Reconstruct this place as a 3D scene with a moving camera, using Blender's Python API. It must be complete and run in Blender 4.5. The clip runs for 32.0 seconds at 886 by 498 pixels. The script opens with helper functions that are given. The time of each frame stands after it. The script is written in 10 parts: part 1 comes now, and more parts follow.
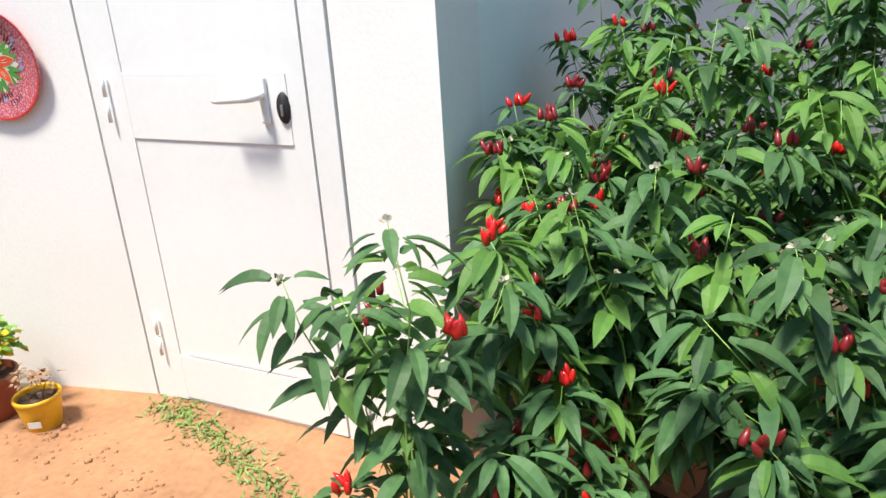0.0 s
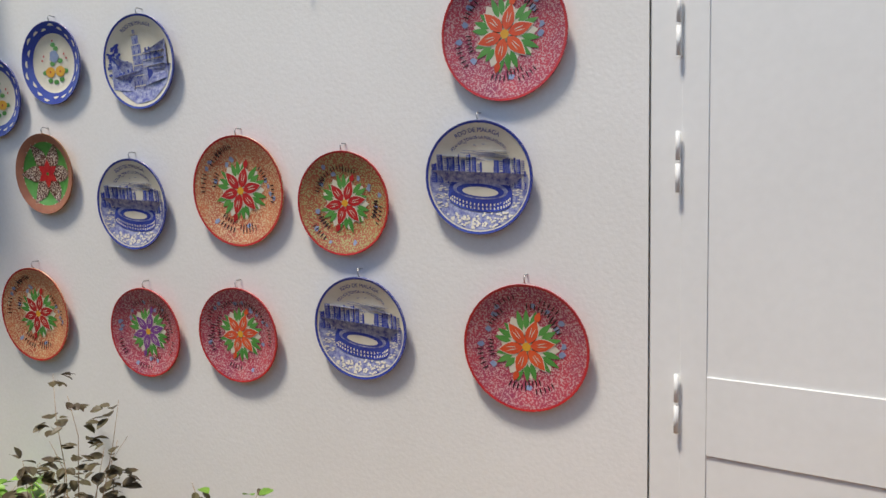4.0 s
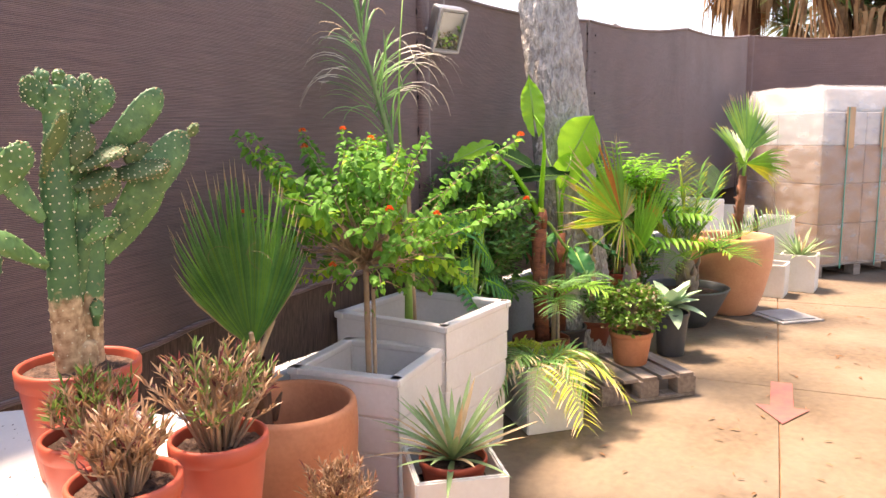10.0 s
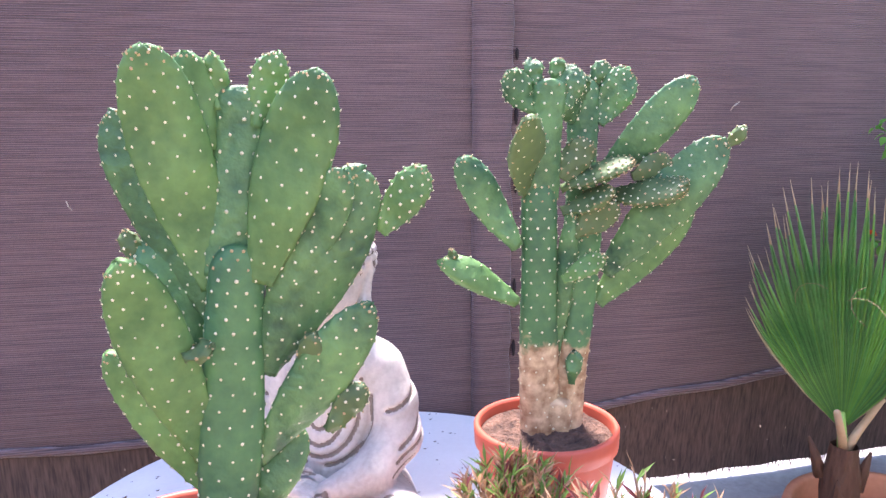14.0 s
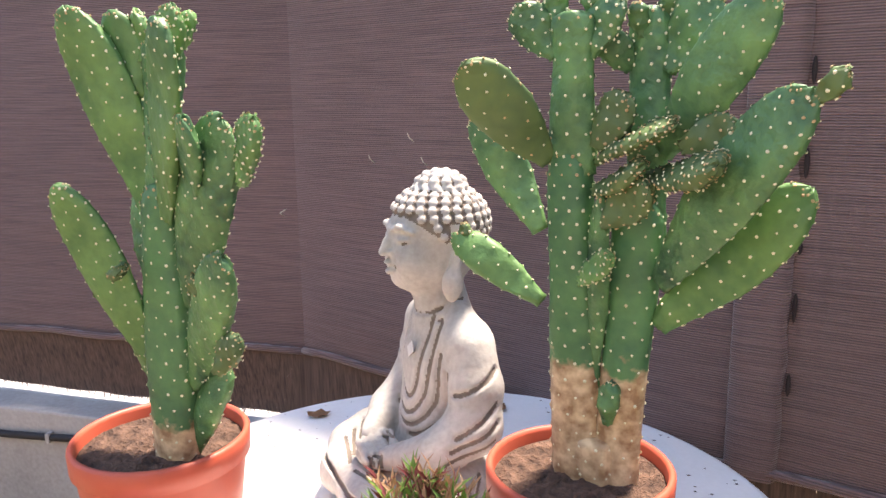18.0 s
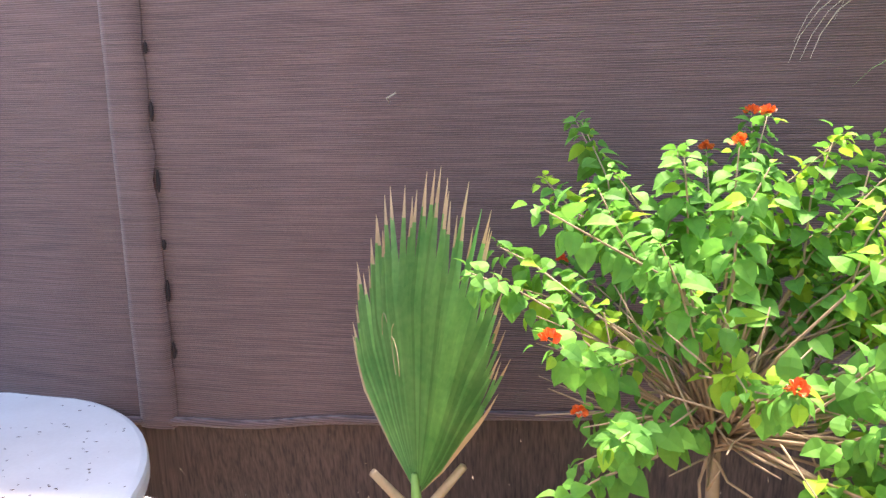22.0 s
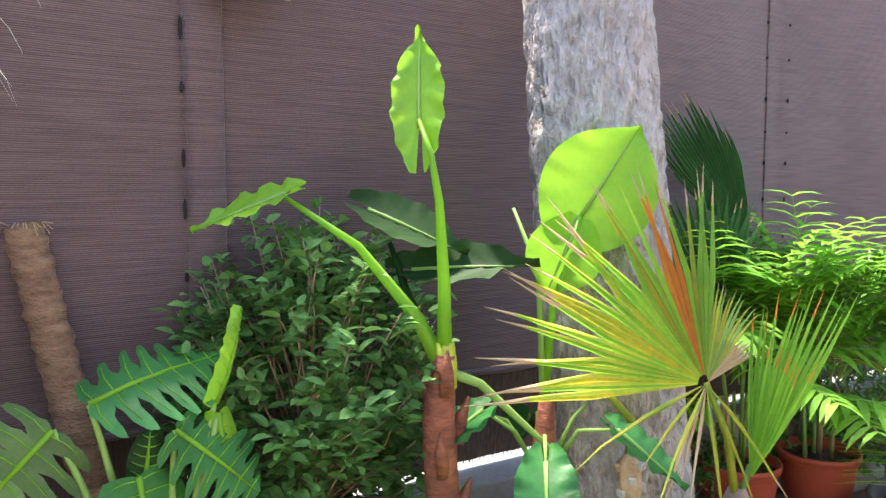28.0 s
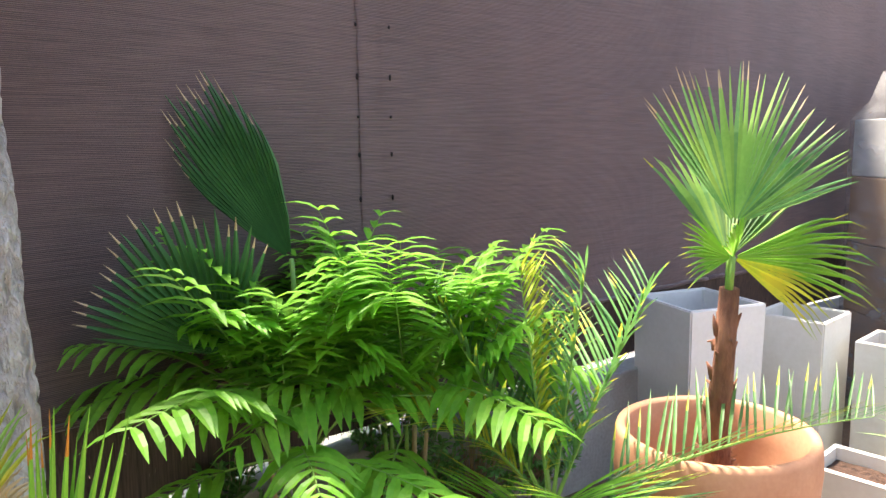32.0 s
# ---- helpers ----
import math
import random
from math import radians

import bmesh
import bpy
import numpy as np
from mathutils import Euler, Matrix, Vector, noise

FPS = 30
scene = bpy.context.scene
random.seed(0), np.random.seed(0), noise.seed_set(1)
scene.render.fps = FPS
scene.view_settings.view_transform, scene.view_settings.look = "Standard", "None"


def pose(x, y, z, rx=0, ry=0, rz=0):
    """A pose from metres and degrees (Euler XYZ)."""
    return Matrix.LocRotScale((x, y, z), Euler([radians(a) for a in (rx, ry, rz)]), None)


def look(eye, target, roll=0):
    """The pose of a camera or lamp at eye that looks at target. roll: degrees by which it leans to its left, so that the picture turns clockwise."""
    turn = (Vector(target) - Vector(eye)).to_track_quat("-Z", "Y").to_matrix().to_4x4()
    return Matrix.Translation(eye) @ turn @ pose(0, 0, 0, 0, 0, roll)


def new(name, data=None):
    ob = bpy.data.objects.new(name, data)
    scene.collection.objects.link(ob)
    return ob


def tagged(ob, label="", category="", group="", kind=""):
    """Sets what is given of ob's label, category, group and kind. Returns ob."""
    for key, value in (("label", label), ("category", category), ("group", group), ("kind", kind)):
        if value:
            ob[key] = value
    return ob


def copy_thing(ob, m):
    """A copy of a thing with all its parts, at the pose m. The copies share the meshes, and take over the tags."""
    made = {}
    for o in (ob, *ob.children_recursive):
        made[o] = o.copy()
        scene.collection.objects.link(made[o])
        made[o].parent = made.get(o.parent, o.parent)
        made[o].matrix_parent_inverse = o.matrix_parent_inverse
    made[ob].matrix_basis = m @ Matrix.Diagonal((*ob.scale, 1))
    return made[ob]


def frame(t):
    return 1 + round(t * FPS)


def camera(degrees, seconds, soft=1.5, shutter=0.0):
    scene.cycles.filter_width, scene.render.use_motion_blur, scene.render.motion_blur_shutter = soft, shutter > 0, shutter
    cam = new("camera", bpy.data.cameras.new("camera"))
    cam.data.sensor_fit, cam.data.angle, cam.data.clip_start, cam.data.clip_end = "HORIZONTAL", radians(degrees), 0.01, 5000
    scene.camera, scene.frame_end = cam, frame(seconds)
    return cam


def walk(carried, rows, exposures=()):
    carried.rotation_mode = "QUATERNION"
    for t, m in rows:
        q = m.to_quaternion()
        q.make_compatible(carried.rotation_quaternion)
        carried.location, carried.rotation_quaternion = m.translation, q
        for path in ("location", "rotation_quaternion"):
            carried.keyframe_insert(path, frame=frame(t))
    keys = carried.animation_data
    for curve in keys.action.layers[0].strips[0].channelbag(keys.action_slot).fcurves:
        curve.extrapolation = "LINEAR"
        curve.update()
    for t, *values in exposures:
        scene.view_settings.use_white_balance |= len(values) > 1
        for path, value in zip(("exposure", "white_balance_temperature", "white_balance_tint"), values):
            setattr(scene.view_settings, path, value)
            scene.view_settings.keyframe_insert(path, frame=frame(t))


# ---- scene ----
cam = camera(61.36, 32.0)
PATH = [
    (0, (-0.000, 0.000, 1.327), (-0.494, 1.806, 0.623), -3.78),
    (0.5, (-0.172, 0.022, 1.388), (-0.710, 1.888, 0.912), -2.95),
    (1, (-0.352, 0.038, 1.443), (-0.771, 1.974, 1.170), -2.86),
    (1.5, (-0.547, 0.019, 1.495), (-1.003, 1.958, 1.315), -3.04),
    (2, (-0.770, 0.030, 1.509), (-1.327, 1.948, 1.399), -2.16),
    (2.5, (-0.942, 0.081, 1.518), (-1.569, 1.978, 1.431), -2.17),
    (4.5, (-1.405, 0.022, 1.541), (-2.335, 1.784, 1.363), -0.78),
    (5, (-1.494, -0.028, 1.538), (-2.591, 1.633, 1.343), -1.28),
    (5.5, (-1.543, -0.067, 1.539), (-2.824, 1.459, 1.358), -1.63),
    (6, (-1.579, -0.082, 1.545), (-3.054, 1.257, 1.379), -1.61),
    (6.5, (-1.606, -0.095, 1.543), (-3.224, 1.070, 1.386), -0.68),
    (7, (-1.632, -0.104, 1.539), (-3.376, 0.861, 1.375), -0.04),
    (7.5, (-1.652, -0.110, 1.537), (-3.503, 0.627, 1.355), -0.29),
    (8, (-1.664, -0.118, 1.535), (-3.580, 0.427, 1.356), -0.30),
    (8.5, (-1.677, -0.127, 1.533), (-3.633, 0.241, 1.343), -0.14),
    (9, (-1.678, -0.131, 1.526), (-3.658, 0.043, 1.308), -0.20),
    (9.5, (-1.689, -0.141, 1.524), (-3.672, -0.144, 1.258), -0.59),
    (10, (-1.690, -0.145, 1.510), (-3.661, -0.309, 1.215), -0.70),
    (10.5, (-1.691, -0.128, 1.493), (-3.618, -0.539, 1.150), -1.51),
    (11, (-1.710, -0.110, 1.501), (-3.584, -0.722, 1.168), -1.97),
    (11.5, (-1.797, -0.105, 1.502), (-3.629, -0.840, 1.180), -2.88),
    (12, (-1.937, -0.130, 1.500), (-3.634, -1.124, 1.135), -1.50),
    (12.5, (-2.022, -0.152, 1.527), (-3.584, -1.349, 1.173), -0.55),
    (13, (-2.098, -0.170, 1.547), (-3.548, -1.501, 1.190), -0.22),
    (13.5, (-2.208, -0.171, 1.555), (-3.483, -1.669, 1.197), 0.05),
    (14, (-2.307, -0.157, 1.570), (-3.437, -1.768, 1.212), -0.28),
    (14.5, (-2.397, -0.138, 1.573), (-3.282, -1.893, 1.201), -1.30),
    (16.5, (-2.884, -0.167, 1.578), (-3.002, -2.112, 1.127), -1.10),
    (17, (-2.947, -0.176, 1.563), (-2.988, -2.127, 1.124), -0.68),
    (17.5, (-3.045, -0.167, 1.546), (-2.825, -2.112, 1.136), -0.35),
    (18, (-3.124, -0.117, 1.528), (-2.764, -2.043, 1.126), -0.77),
    (18.5, (-3.195, -0.051, 1.538), (-2.748, -1.964, 1.162), -0.33),
    (19, (-3.259, 0.035, 1.547), (-2.749, -1.870, 1.212), -0.36),
    (19.5, (-3.348, 0.136, 1.553), (-2.868, -1.772, 1.190), -0.72),
    (20, (-3.418, 0.215, 1.569), (-3.173, -1.730, 1.174), -0.09),
    (20.5, (-3.484, 0.256, 1.574), (-3.441, -1.702, 1.171), -1.28),
    (21, (-3.539, 0.276, 1.576), (-3.738, -1.674, 1.177), -2.09),
    (21.5, (-3.689, 0.305, 1.581), (-3.942, -1.637, 1.177), -1.98),
    (22, (-3.815, 0.331, 1.576), (-4.232, -1.586, 1.186), -1.11),
    (22.5, (-3.909, 0.360, 1.566), (-4.571, -1.494, 1.214), -0.68),
    (23, (-3.982, 0.403, 1.557), (-4.883, -1.352, 1.225), -0.80),
    (23.5, (-4.050, 0.471, 1.575), (-5.112, -1.184, 1.211), -0.32),
    (24, (-4.094, 0.519, 1.568), (-5.288, -1.045, 1.209), 0.17),
    (24.5, (-4.148, 0.576, 1.572), (-5.445, -0.909, 1.232), 0.43),
    (25, (-4.205, 0.620, 1.582), (-5.569, -0.800, 1.228), 0.33),
    (25.5, (-4.331, 0.652, 1.585), (-5.762, -0.694, 1.213), 0.52),
    (27.5, (-4.325, 0.818, 1.444), (-6.039, -0.204, 1.307), 0.04),
    (28, (-4.477, 0.903, 1.473), (-6.222, -0.061, 1.311), -0.05),
    (28.5, (-4.565, 0.990, 1.513), (-6.323, 0.071, 1.256), 0.76),
    (29, (-4.668, 1.038, 1.526), (-6.463, 0.209, 1.224), 1.02),
    (29.5, (-4.816, 1.136, 1.547), (-6.651, 0.405, 1.231), 0.62),
    (30, (-4.974, 1.228, 1.572), (-6.835, 0.562, 1.271), 0.98),
    (30.5, (-5.114, 1.304, 1.578), (-7.010, 0.732, 1.302), 0.61),
    (31, (-5.289, 1.409, 1.587), (-7.200, 0.877, 1.330), 0.30),
    (31.5, (-5.453, 1.573, 1.615), (-7.345, 0.979, 1.358), -0.18),
    (32, (-5.609, 1.726, 1.636), (-7.477, 1.072, 1.346), -0.81),
]
EXPOSURES = [(0, 1.2, 6500, 8), (0.5, 0.4, 6600, 8), (1, -0.3, 6450, 8), (2.5, -0.35, 6500, 10), (4.5, 0.6, 6900, 10), (6, 0.95, 6900, 10), (7, 1.2, 7700, 16), (8, 1.7, 8500, 24), (10, 2.15, 8100, 24),
             (11, 2.3, 7100, 18), (13, 2.6, 6400, 26), (14.5, 2.68, 6150, 30), (17, 2.18, 7500, 24), (20, 2.35, 6650, 10), (21.5, 2.6, 7000, 18), (23, 2.8, 6700, 24), (25, 2.85, 5800, 46), (28, 2.55, 6800, 19), (30, 2.32, 6900, 12), (32, 2.2, 7000, 14)]
walk(cam, [(t, look(eye, target, roll)) for t, eye, target, roll in PATH], EXPOSURES)

# ---------- world, sun ----------
world = bpy.data.worlds.new("world")
scene.world = world
world.use_nodes = True
wn = world.node_tree.nodes
sky = wn.new("ShaderNodeTexSky")
sky.sky_type = "NISHITA"
sky.sun_disc = False
SUN_ELEV, SUN_AZ = 69.0, 210.0
sky.sun_elevation = radians(SUN_ELEV)
sky.sun_rotation = radians(SUN_AZ)
sky.air_density, sky.dust_density = 1.0, 0.8
wn["Background"].inputs["Strength"].default_value = 0.115
world.node_tree.links.new(sky.outputs[0], wn["Background"].inputs["Color"])
sun = new("sun", bpy.data.lights.new("sun", "SUN"))
sun.data.energy, sun.data.angle, sun.data.color = 3.4, radians(10), (1.0, 0.93, 0.84)
sa, se = radians(SUN_AZ), radians(SUN_ELEV)
sun.matrix_world = look((math.sin(sa) * math.cos(se) * 20, math.cos(sa) * math.cos(se) * 20, math.sin(se) * 20), (0, 0, 0))

# ---------- materials ----------
def mat(name, base, rough=0.6, dark=None, scale=6.0, fine=60.0, bump=0.2, metal=0.0, spread=0.25, rnd=0.0, spec=0.4, dist=0.01, trans=0.0, stretch=None):
    """Principled material with noise at two scales, a fine bump and optional variation per object."""
    m = bpy.data.materials.new(name)
    m.use_nodes = True
    nt = m.node_tree
    b = nt.nodes["Principled BSDF"]
    b.inputs["Roughness"].default_value = rough
    b.inputs["Metallic"].default_value = metal
    b.inputs["Specular IOR Level"].default_value = spec
    dark = dark or tuple(c * (1 - spread) for c in base)
    tc = nt.nodes.new("ShaderNodeTexCoord")
    vec = tc.outputs["Object"]
    if stretch:
        mp = nt.nodes.new("ShaderNodeMapping")
        mp.inputs["Scale"].default_value = stretch
        nt.links.new(vec, mp.inputs["Vector"])
        vec = mp.outputs["Vector"]
    n1, n2 = nt.nodes.new("ShaderNodeTexNoise"), nt.nodes.new("ShaderNodeTexNoise")
    n1.inputs["Scale"].default_value, n2.inputs["Scale"].default_value = scale, fine
    n1.inputs["Detail"].default_value, n2.inputs["Detail"].default_value = 5, 3
    for n in (n1, n2):
        nt.links.new(vec, n.inputs["Vector"])
    add = nt.nodes.new("ShaderNodeMath")
    add.operation = "MULTIPLY_ADD"
    nt.links.new(n2.outputs["Fac"], add.inputs[0])
    add.inputs[1].default_value = 0.45
    nt.links.new(n1.outputs["Fac"], add.inputs[2])
    ramp = nt.nodes.new("ShaderNodeValToRGB")
    ramp.color_ramp.elements[0].position, ramp.color_ramp.elements[1].position = 0.48, 0.95
    ramp.color_ramp.elements[0].color = (*dark, 1)
    ramp.color_ramp.elements[1].color = (*base, 1)
    nt.links.new(add.outputs[0], ramp.inputs[0])
    out = ramp.outputs["Color"]
    if rnd:
        oi, ge = nt.nodes.new("ShaderNodeObjectInfo"), nt.nodes.new("ShaderNodeNewGeometry")
        mix = nt.nodes.new("ShaderNodeMath")
        mix.operation = "ADD"
        nt.links.new(oi.outputs["Random"], mix.inputs[0])
        nt.links.new(ge.outputs["Random Per Island"], mix.inputs[1])
        mr = nt.nodes.new("ShaderNodeMapRange")
        mr.inputs["From Max"].default_value = 2.0
        mr.inputs["To Min"].default_value, mr.inputs["To Max"].default_value = 1 - rnd, 1 + rnd
        nt.links.new(mix.outputs[0], mr.inputs["Value"])
        hs = nt.nodes.new("ShaderNodeHueSaturation")
        nt.links.new(out, hs.inputs["Color"])
        nt.links.new(mr.outputs[0], hs.inputs["Value"])
        out = hs.outputs["Color"]
    nt.links.new(out, b.inputs["Base Color"])
    if bump:
        bp = nt.nodes.new("ShaderNodeBump")
        bp.inputs["Strength"].default_value, bp.inputs["Distance"].default_value = bump, dist
        nt.links.new(add.outputs[0], bp.inputs["Height"])
        nt.links.new(bp.outputs[0], b.inputs["Normal"])
    if trans:
        tr, ms = nt.nodes.new("ShaderNodeBsdfTranslucent"), nt.nodes.new("ShaderNodeMixShader")
        ms.inputs[0].default_value = trans
        nt.links.new(out, tr.inputs["Color"])
        nt.links.new(b.outputs[0], ms.inputs[1])
        nt.links.new(tr.outputs[0], ms.inputs[2])
        nt.links.new(ms.outputs[0], nt.nodes["Material Output"].inputs["Surface"])
    return m


def leaf_mat(name, base, dark=None, rnd=0.3, trans=0.3, rough=0.45, spec=0.4):
    if base[1] > base[0] and base[1] > base[2]:
        base = (base[0] * 1.06, base[1] * 0.97, base[2])
        dark = dark and (dark[0] * 1.03, dark[1], dark[2])
    return mat(name, base, rough, dark, scale=9, fine=70, bump=0.12, spread=0.3, rnd=rnd, trans=trans, dist=0.004, spec=spec)


M_WALL = mat("white_plaster", (0.82, 0.82, 0.80), 0.85, (0.74, 0.74, 0.71), 1.2, 90, 0.2, dist=0.006)
M_WALL2 = mat("pale_teal_plaster", (0.80, 0.88, 0.84), 0.85, (0.72, 0.81, 0.77), 1.2, 90, 0.3, dist=0.006)
M_DOOR = mat("white_lacquered_aluminium", (0.80, 0.81, 0.80), 0.35, (0.74, 0.75, 0.74), 2, 40, 0.02)
M_BLACK = mat("black_rubber", (0.02, 0.02, 0.022), 0.6, bump=0.1)
M_PLAST_BLACK = mat("black_pot_plastic", (0.03, 0.03, 0.034), 0.5, bump=0.1)
M_LIME = mat("lime_green_paint", (0.13, 0.50, 0.02), 0.4, bump=0.03)
M_DGREEN = mat("dark_green_paint", (0.01, 0.06, 0.05), 0.4, bump=0.03)
M_TERRA = mat("terracotta_clay", (0.66, 0.29, 0.15), 0.8, (0.52, 0.20, 0.10), 5, 60, 0.25, dist=0.004)
M_TERRA_PALE = mat("pale_terracotta_clay", (0.74, 0.39, 0.23), 0.8, (0.62, 0.29, 0.16), 4, 60, 0.25, dist=0.004)
M_ORANGE = mat("orange_pot_plastic", (0.50, 0.102, 0.058), 0.45, (0.42, 0.082, 0.046), 4, 50, 0.05)
M_BROWNPOT = mat("brown_pot_plastic", (0.30, 0.08, 0.04), 0.5, (0.22, 0.06, 0.03), 4, 50, 0.05)
M_YELLOW = mat("yellow_pot_plastic", (0.75, 0.42, 0.02), 0.4, bump=0.03)
M_GREYPOT = mat("grey_pot_plastic", (0.10, 0.11, 0.12), 0.5, bump=0.05)
M_BOX = mat("pale_grey_moulded_plastic", (0.82, 0.80, 0.77), 0.55, (0.71, 0.69, 0.65), 3, 50, 0.1)
M_CUBE = mat("cream_planter_plastic", (0.82, 0.81, 0.75), 0.5, (0.72, 0.70, 0.62), 3, 50, 0.06)
M_SOIL = mat("dry_potting_soil", (0.17, 0.098, 0.066), 0.95, (0.035, 0.020, 0.014), 45, 190, 1.0, dist=0.02)
M_TABLE = mat("white_terrazzo_top", (0.86, 0.85, 0.82), 0.5, (0.78, 0.765, 0.73), 6, 120, 0.06)
M_STATUE = mat("weathered_grey_stone", (0.53, 0.50, 0.455), 0.75, (0.33, 0.305, 0.275), 14, 110, 0.4, dist=0.006)
M_BARK = mat("pale_tree_bark", (0.70, 0.655, 0.60), 0.9, (0.33, 0.29, 0.255), 30, 90, 1.0, dist=0.06, stretch=(1.0, 1.0, 0.42))
M_KERB = mat("pale_concrete", (0.44, 0.43, 0.41), 0.85, (0.28, 0.27, 0.255), 3, 70, 0.4)
M_WOOD = mat("weathered_pallet_wood", (0.34, 0.28, 0.23), 0.85, (0.18, 0.14, 0.11), 6, 60, 0.5, stretch=(1, 6, 6))
M_METAL = mat("galvanised_steel", (0.5, 0.5, 0.5), 0.4, metal=0.9, bump=0.05)

# ---------- mesh helpers ----------
def link_mesh(name, bm, material, smooth=False):
    me = bpy.data.meshes.new(name)
    bm.to_mesh(me)
    bm.free()
    for mm in (material if isinstance(material, (list, tuple)) else [material]):
        me.materials.append(mm)
    if smooth:
        me.polygons.foreach_set("use_smooth", [True] * len(me.polygons))
    return new(name, me)


def part(name, bm, material, parent, label="", smooth=False, kind=""):
    ob = link_mesh(name, bm, material, smooth)
    ob.parent = parent
    return tagged(ob, label, kind=kind)


def mesh_part(name, verts, faces, material, parent, label="", smooth=False, kind="", mats=None):
    me = bpy.data.meshes.new(name)
    me.from_pydata([tuple(v) for v in verts], [], [tuple(q) for q in faces])
    for mm in (material if isinstance(material, (list, tuple)) else [material]):
        me.materials.append(mm)
    if mats is not None:
        me.polygons.foreach_set("material_index", mats)
    if smooth:
        me.polygons.foreach_set("use_smooth", [True] * len(me.polygons))
    ob = new(name, me)
    if parent:
        ob.parent = parent
    return tagged(ob, label, kind=kind)


def thing(name, m, label, category, group="", kind=""):
    ob = new(name)
    ob.empty_display_size = 0.1
    ob.matrix_world = m
    return tagged(ob, label, category, group, kind)


def add_box(bm, size, loc=(0, 0, 0), rz=0.0, bevel=0.0, taper=1.0, rot=None):
    r = bmesh.ops.create_cube(bm, size=1.0)
    vs = r["verts"]
    for v in vs:
        k = taper if v.co.z < 0 else 1.0
        v.co = Vector((v.co.x * size[0] * k, v.co.y * size[1] * k, v.co.z * size[2]))
    m = Matrix.Translation(loc) @ (rot.to_4x4() if rot else Matrix.Rotation(rz, 4, "Z"))
    bmesh.ops.transform(bm, matrix=m, verts=vs)
    if bevel:
        es = list({e for v in vs for e in v.link_edges})
        bmesh.ops.bevel(bm, geom=es, offset=bevel, segments=2, affect="EDGES", profile=0.5)


def add_lathe(bm, profile, n=28, loc=(0, 0, 0), wob=0.0, seed=0):
    rings = []
    rg = random.Random(seed)
    ph = [rg.uniform(0, 6.3) for _ in range(4)]
    for r, z in profile:
        ring = []
        for i in range(n):
            a = 2 * math.pi * i / n
            k = 1 + wob * (math.sin(2 * a + ph[0]) + 0.6 * math.sin(3 * a + ph[1]))
            ring.append(bm.verts.new((loc[0] + r * k * math.cos(a), loc[1] + r * k * math.sin(a), loc[2] + z)))
        rings.append(ring)
    for a, b in zip(rings, rings[1:]):
        for i in range(n):
            bm.faces.new((a[i], a[(i + 1) % n], b[(i + 1) % n], b[i]))
    return rings


def add_cap(bm, ring, flip=False):
    bm.faces.new(ring[::-1] if flip else ring)


def add_tube(bm, pts, radii, n=8, cap=True, jitter=0.0, seed=1):
    rg = random.Random(seed)
    pts = [Vector(p) for p in pts]
    rings = []
    up = Vector((0.13, 0.21, 0.97))
    side = None
    for i, p in enumerate(pts):
        d = (pts[min(i + 1, len(pts) - 1)] - pts[max(i - 1, 0)]).normalized()
        if side is None:
            side = d.cross(Vector((0.9, 0.3, 0.1)) if abs(d.z) > 0.8 else up).normalized()
        side = (side - d * side.dot(d)).normalized()
        oth = d.cross(side)
        r = radii[i] if isinstance(radii, (list, tuple)) else radii
        rings.append([bm.verts.new(p + (side * math.cos(2 * math.pi * k / n) + oth * math.sin(2 * math.pi * k / n)) * r * (1 + rg.uniform(-jitter, jitter))) for k in range(n)])
    for a, b in zip(rings, rings[1:]):
        for k in range(n):
            bm.faces.new((a[k], a[(k + 1) % n], b[(k + 1) % n], b[k]))
    if cap:
        bm.faces.new(rings[0][::-1])
        bm.faces.new(rings[-1])
    return rings


def wall_mesh(bm, a, b, z0, z1, thick, holes=()):
    """Upright wall from a to b in plan; thickness to the left of a->b; holes (s0, s1, z0, z1) go right through."""
    a, b = Vector((*a, 0)), Vector((*b, 0))
    d = (b - a)
    L = d.length
    d.normalize()
    nrm = Vector((-d.y, d.x, 0))
    ss = sorted({0, L, *[h[0] for h in holes], *[h[1] for h in holes]})
    zs = sorted({z0, z1, *[h[2] for h in holes], *[h[3] for h in holes]})
    for s0, s1 in zip(ss, ss[1:]):
        for q0, q1 in zip(zs, zs[1:]):
            if any(h[0] - 1e-6 <= s0 and s1 <= h[1] + 1e-6 and h[2] - 1e-6 <= q0 and q1 <= h[3] + 1e-6 for h in holes):
                continue
            c = a + d * ((s0 + s1) / 2) + nrm * (thick / 2) + Vector((0, 0, (q0 + q1) / 2))
            add_box(bm, (s1 - s0, thick, q1 - q0), c, math.atan2(d.y, d.x))
    bmesh.ops.remove_doubles(bm, verts=bm.verts, dist=1e-5)
    seen = {}
    for f in list(bm.faces):
        k = tuple(sorted(v.index for v in f.verts))
    bm.verts.index_update()
    for f in bm.faces:
        seen.setdefault(tuple(sorted(v.index for v in f.verts)), []).append(f)
    bmesh.ops.delete(bm, geom=[f for fs in seen.values() if len(fs) > 1 for f in fs], context="FACES_ONLY")


# ---------- ground ----------
FENCE = [(4.2, 4.0), (4.2, -2.9), (-0.9, -2.32), (-2.3, -2.19), (-3.46, -1.62), (-5.89, -0.61), (-8.14, 0.55), (-9.9, 1.75), (-11.75, 2.95), (-12.2, 5.0)]
FTOP = [2.3, 2.3, 2.30, 2.30, 2.30, 2.33, 2.45, 2.6, 2.74, 2.78]


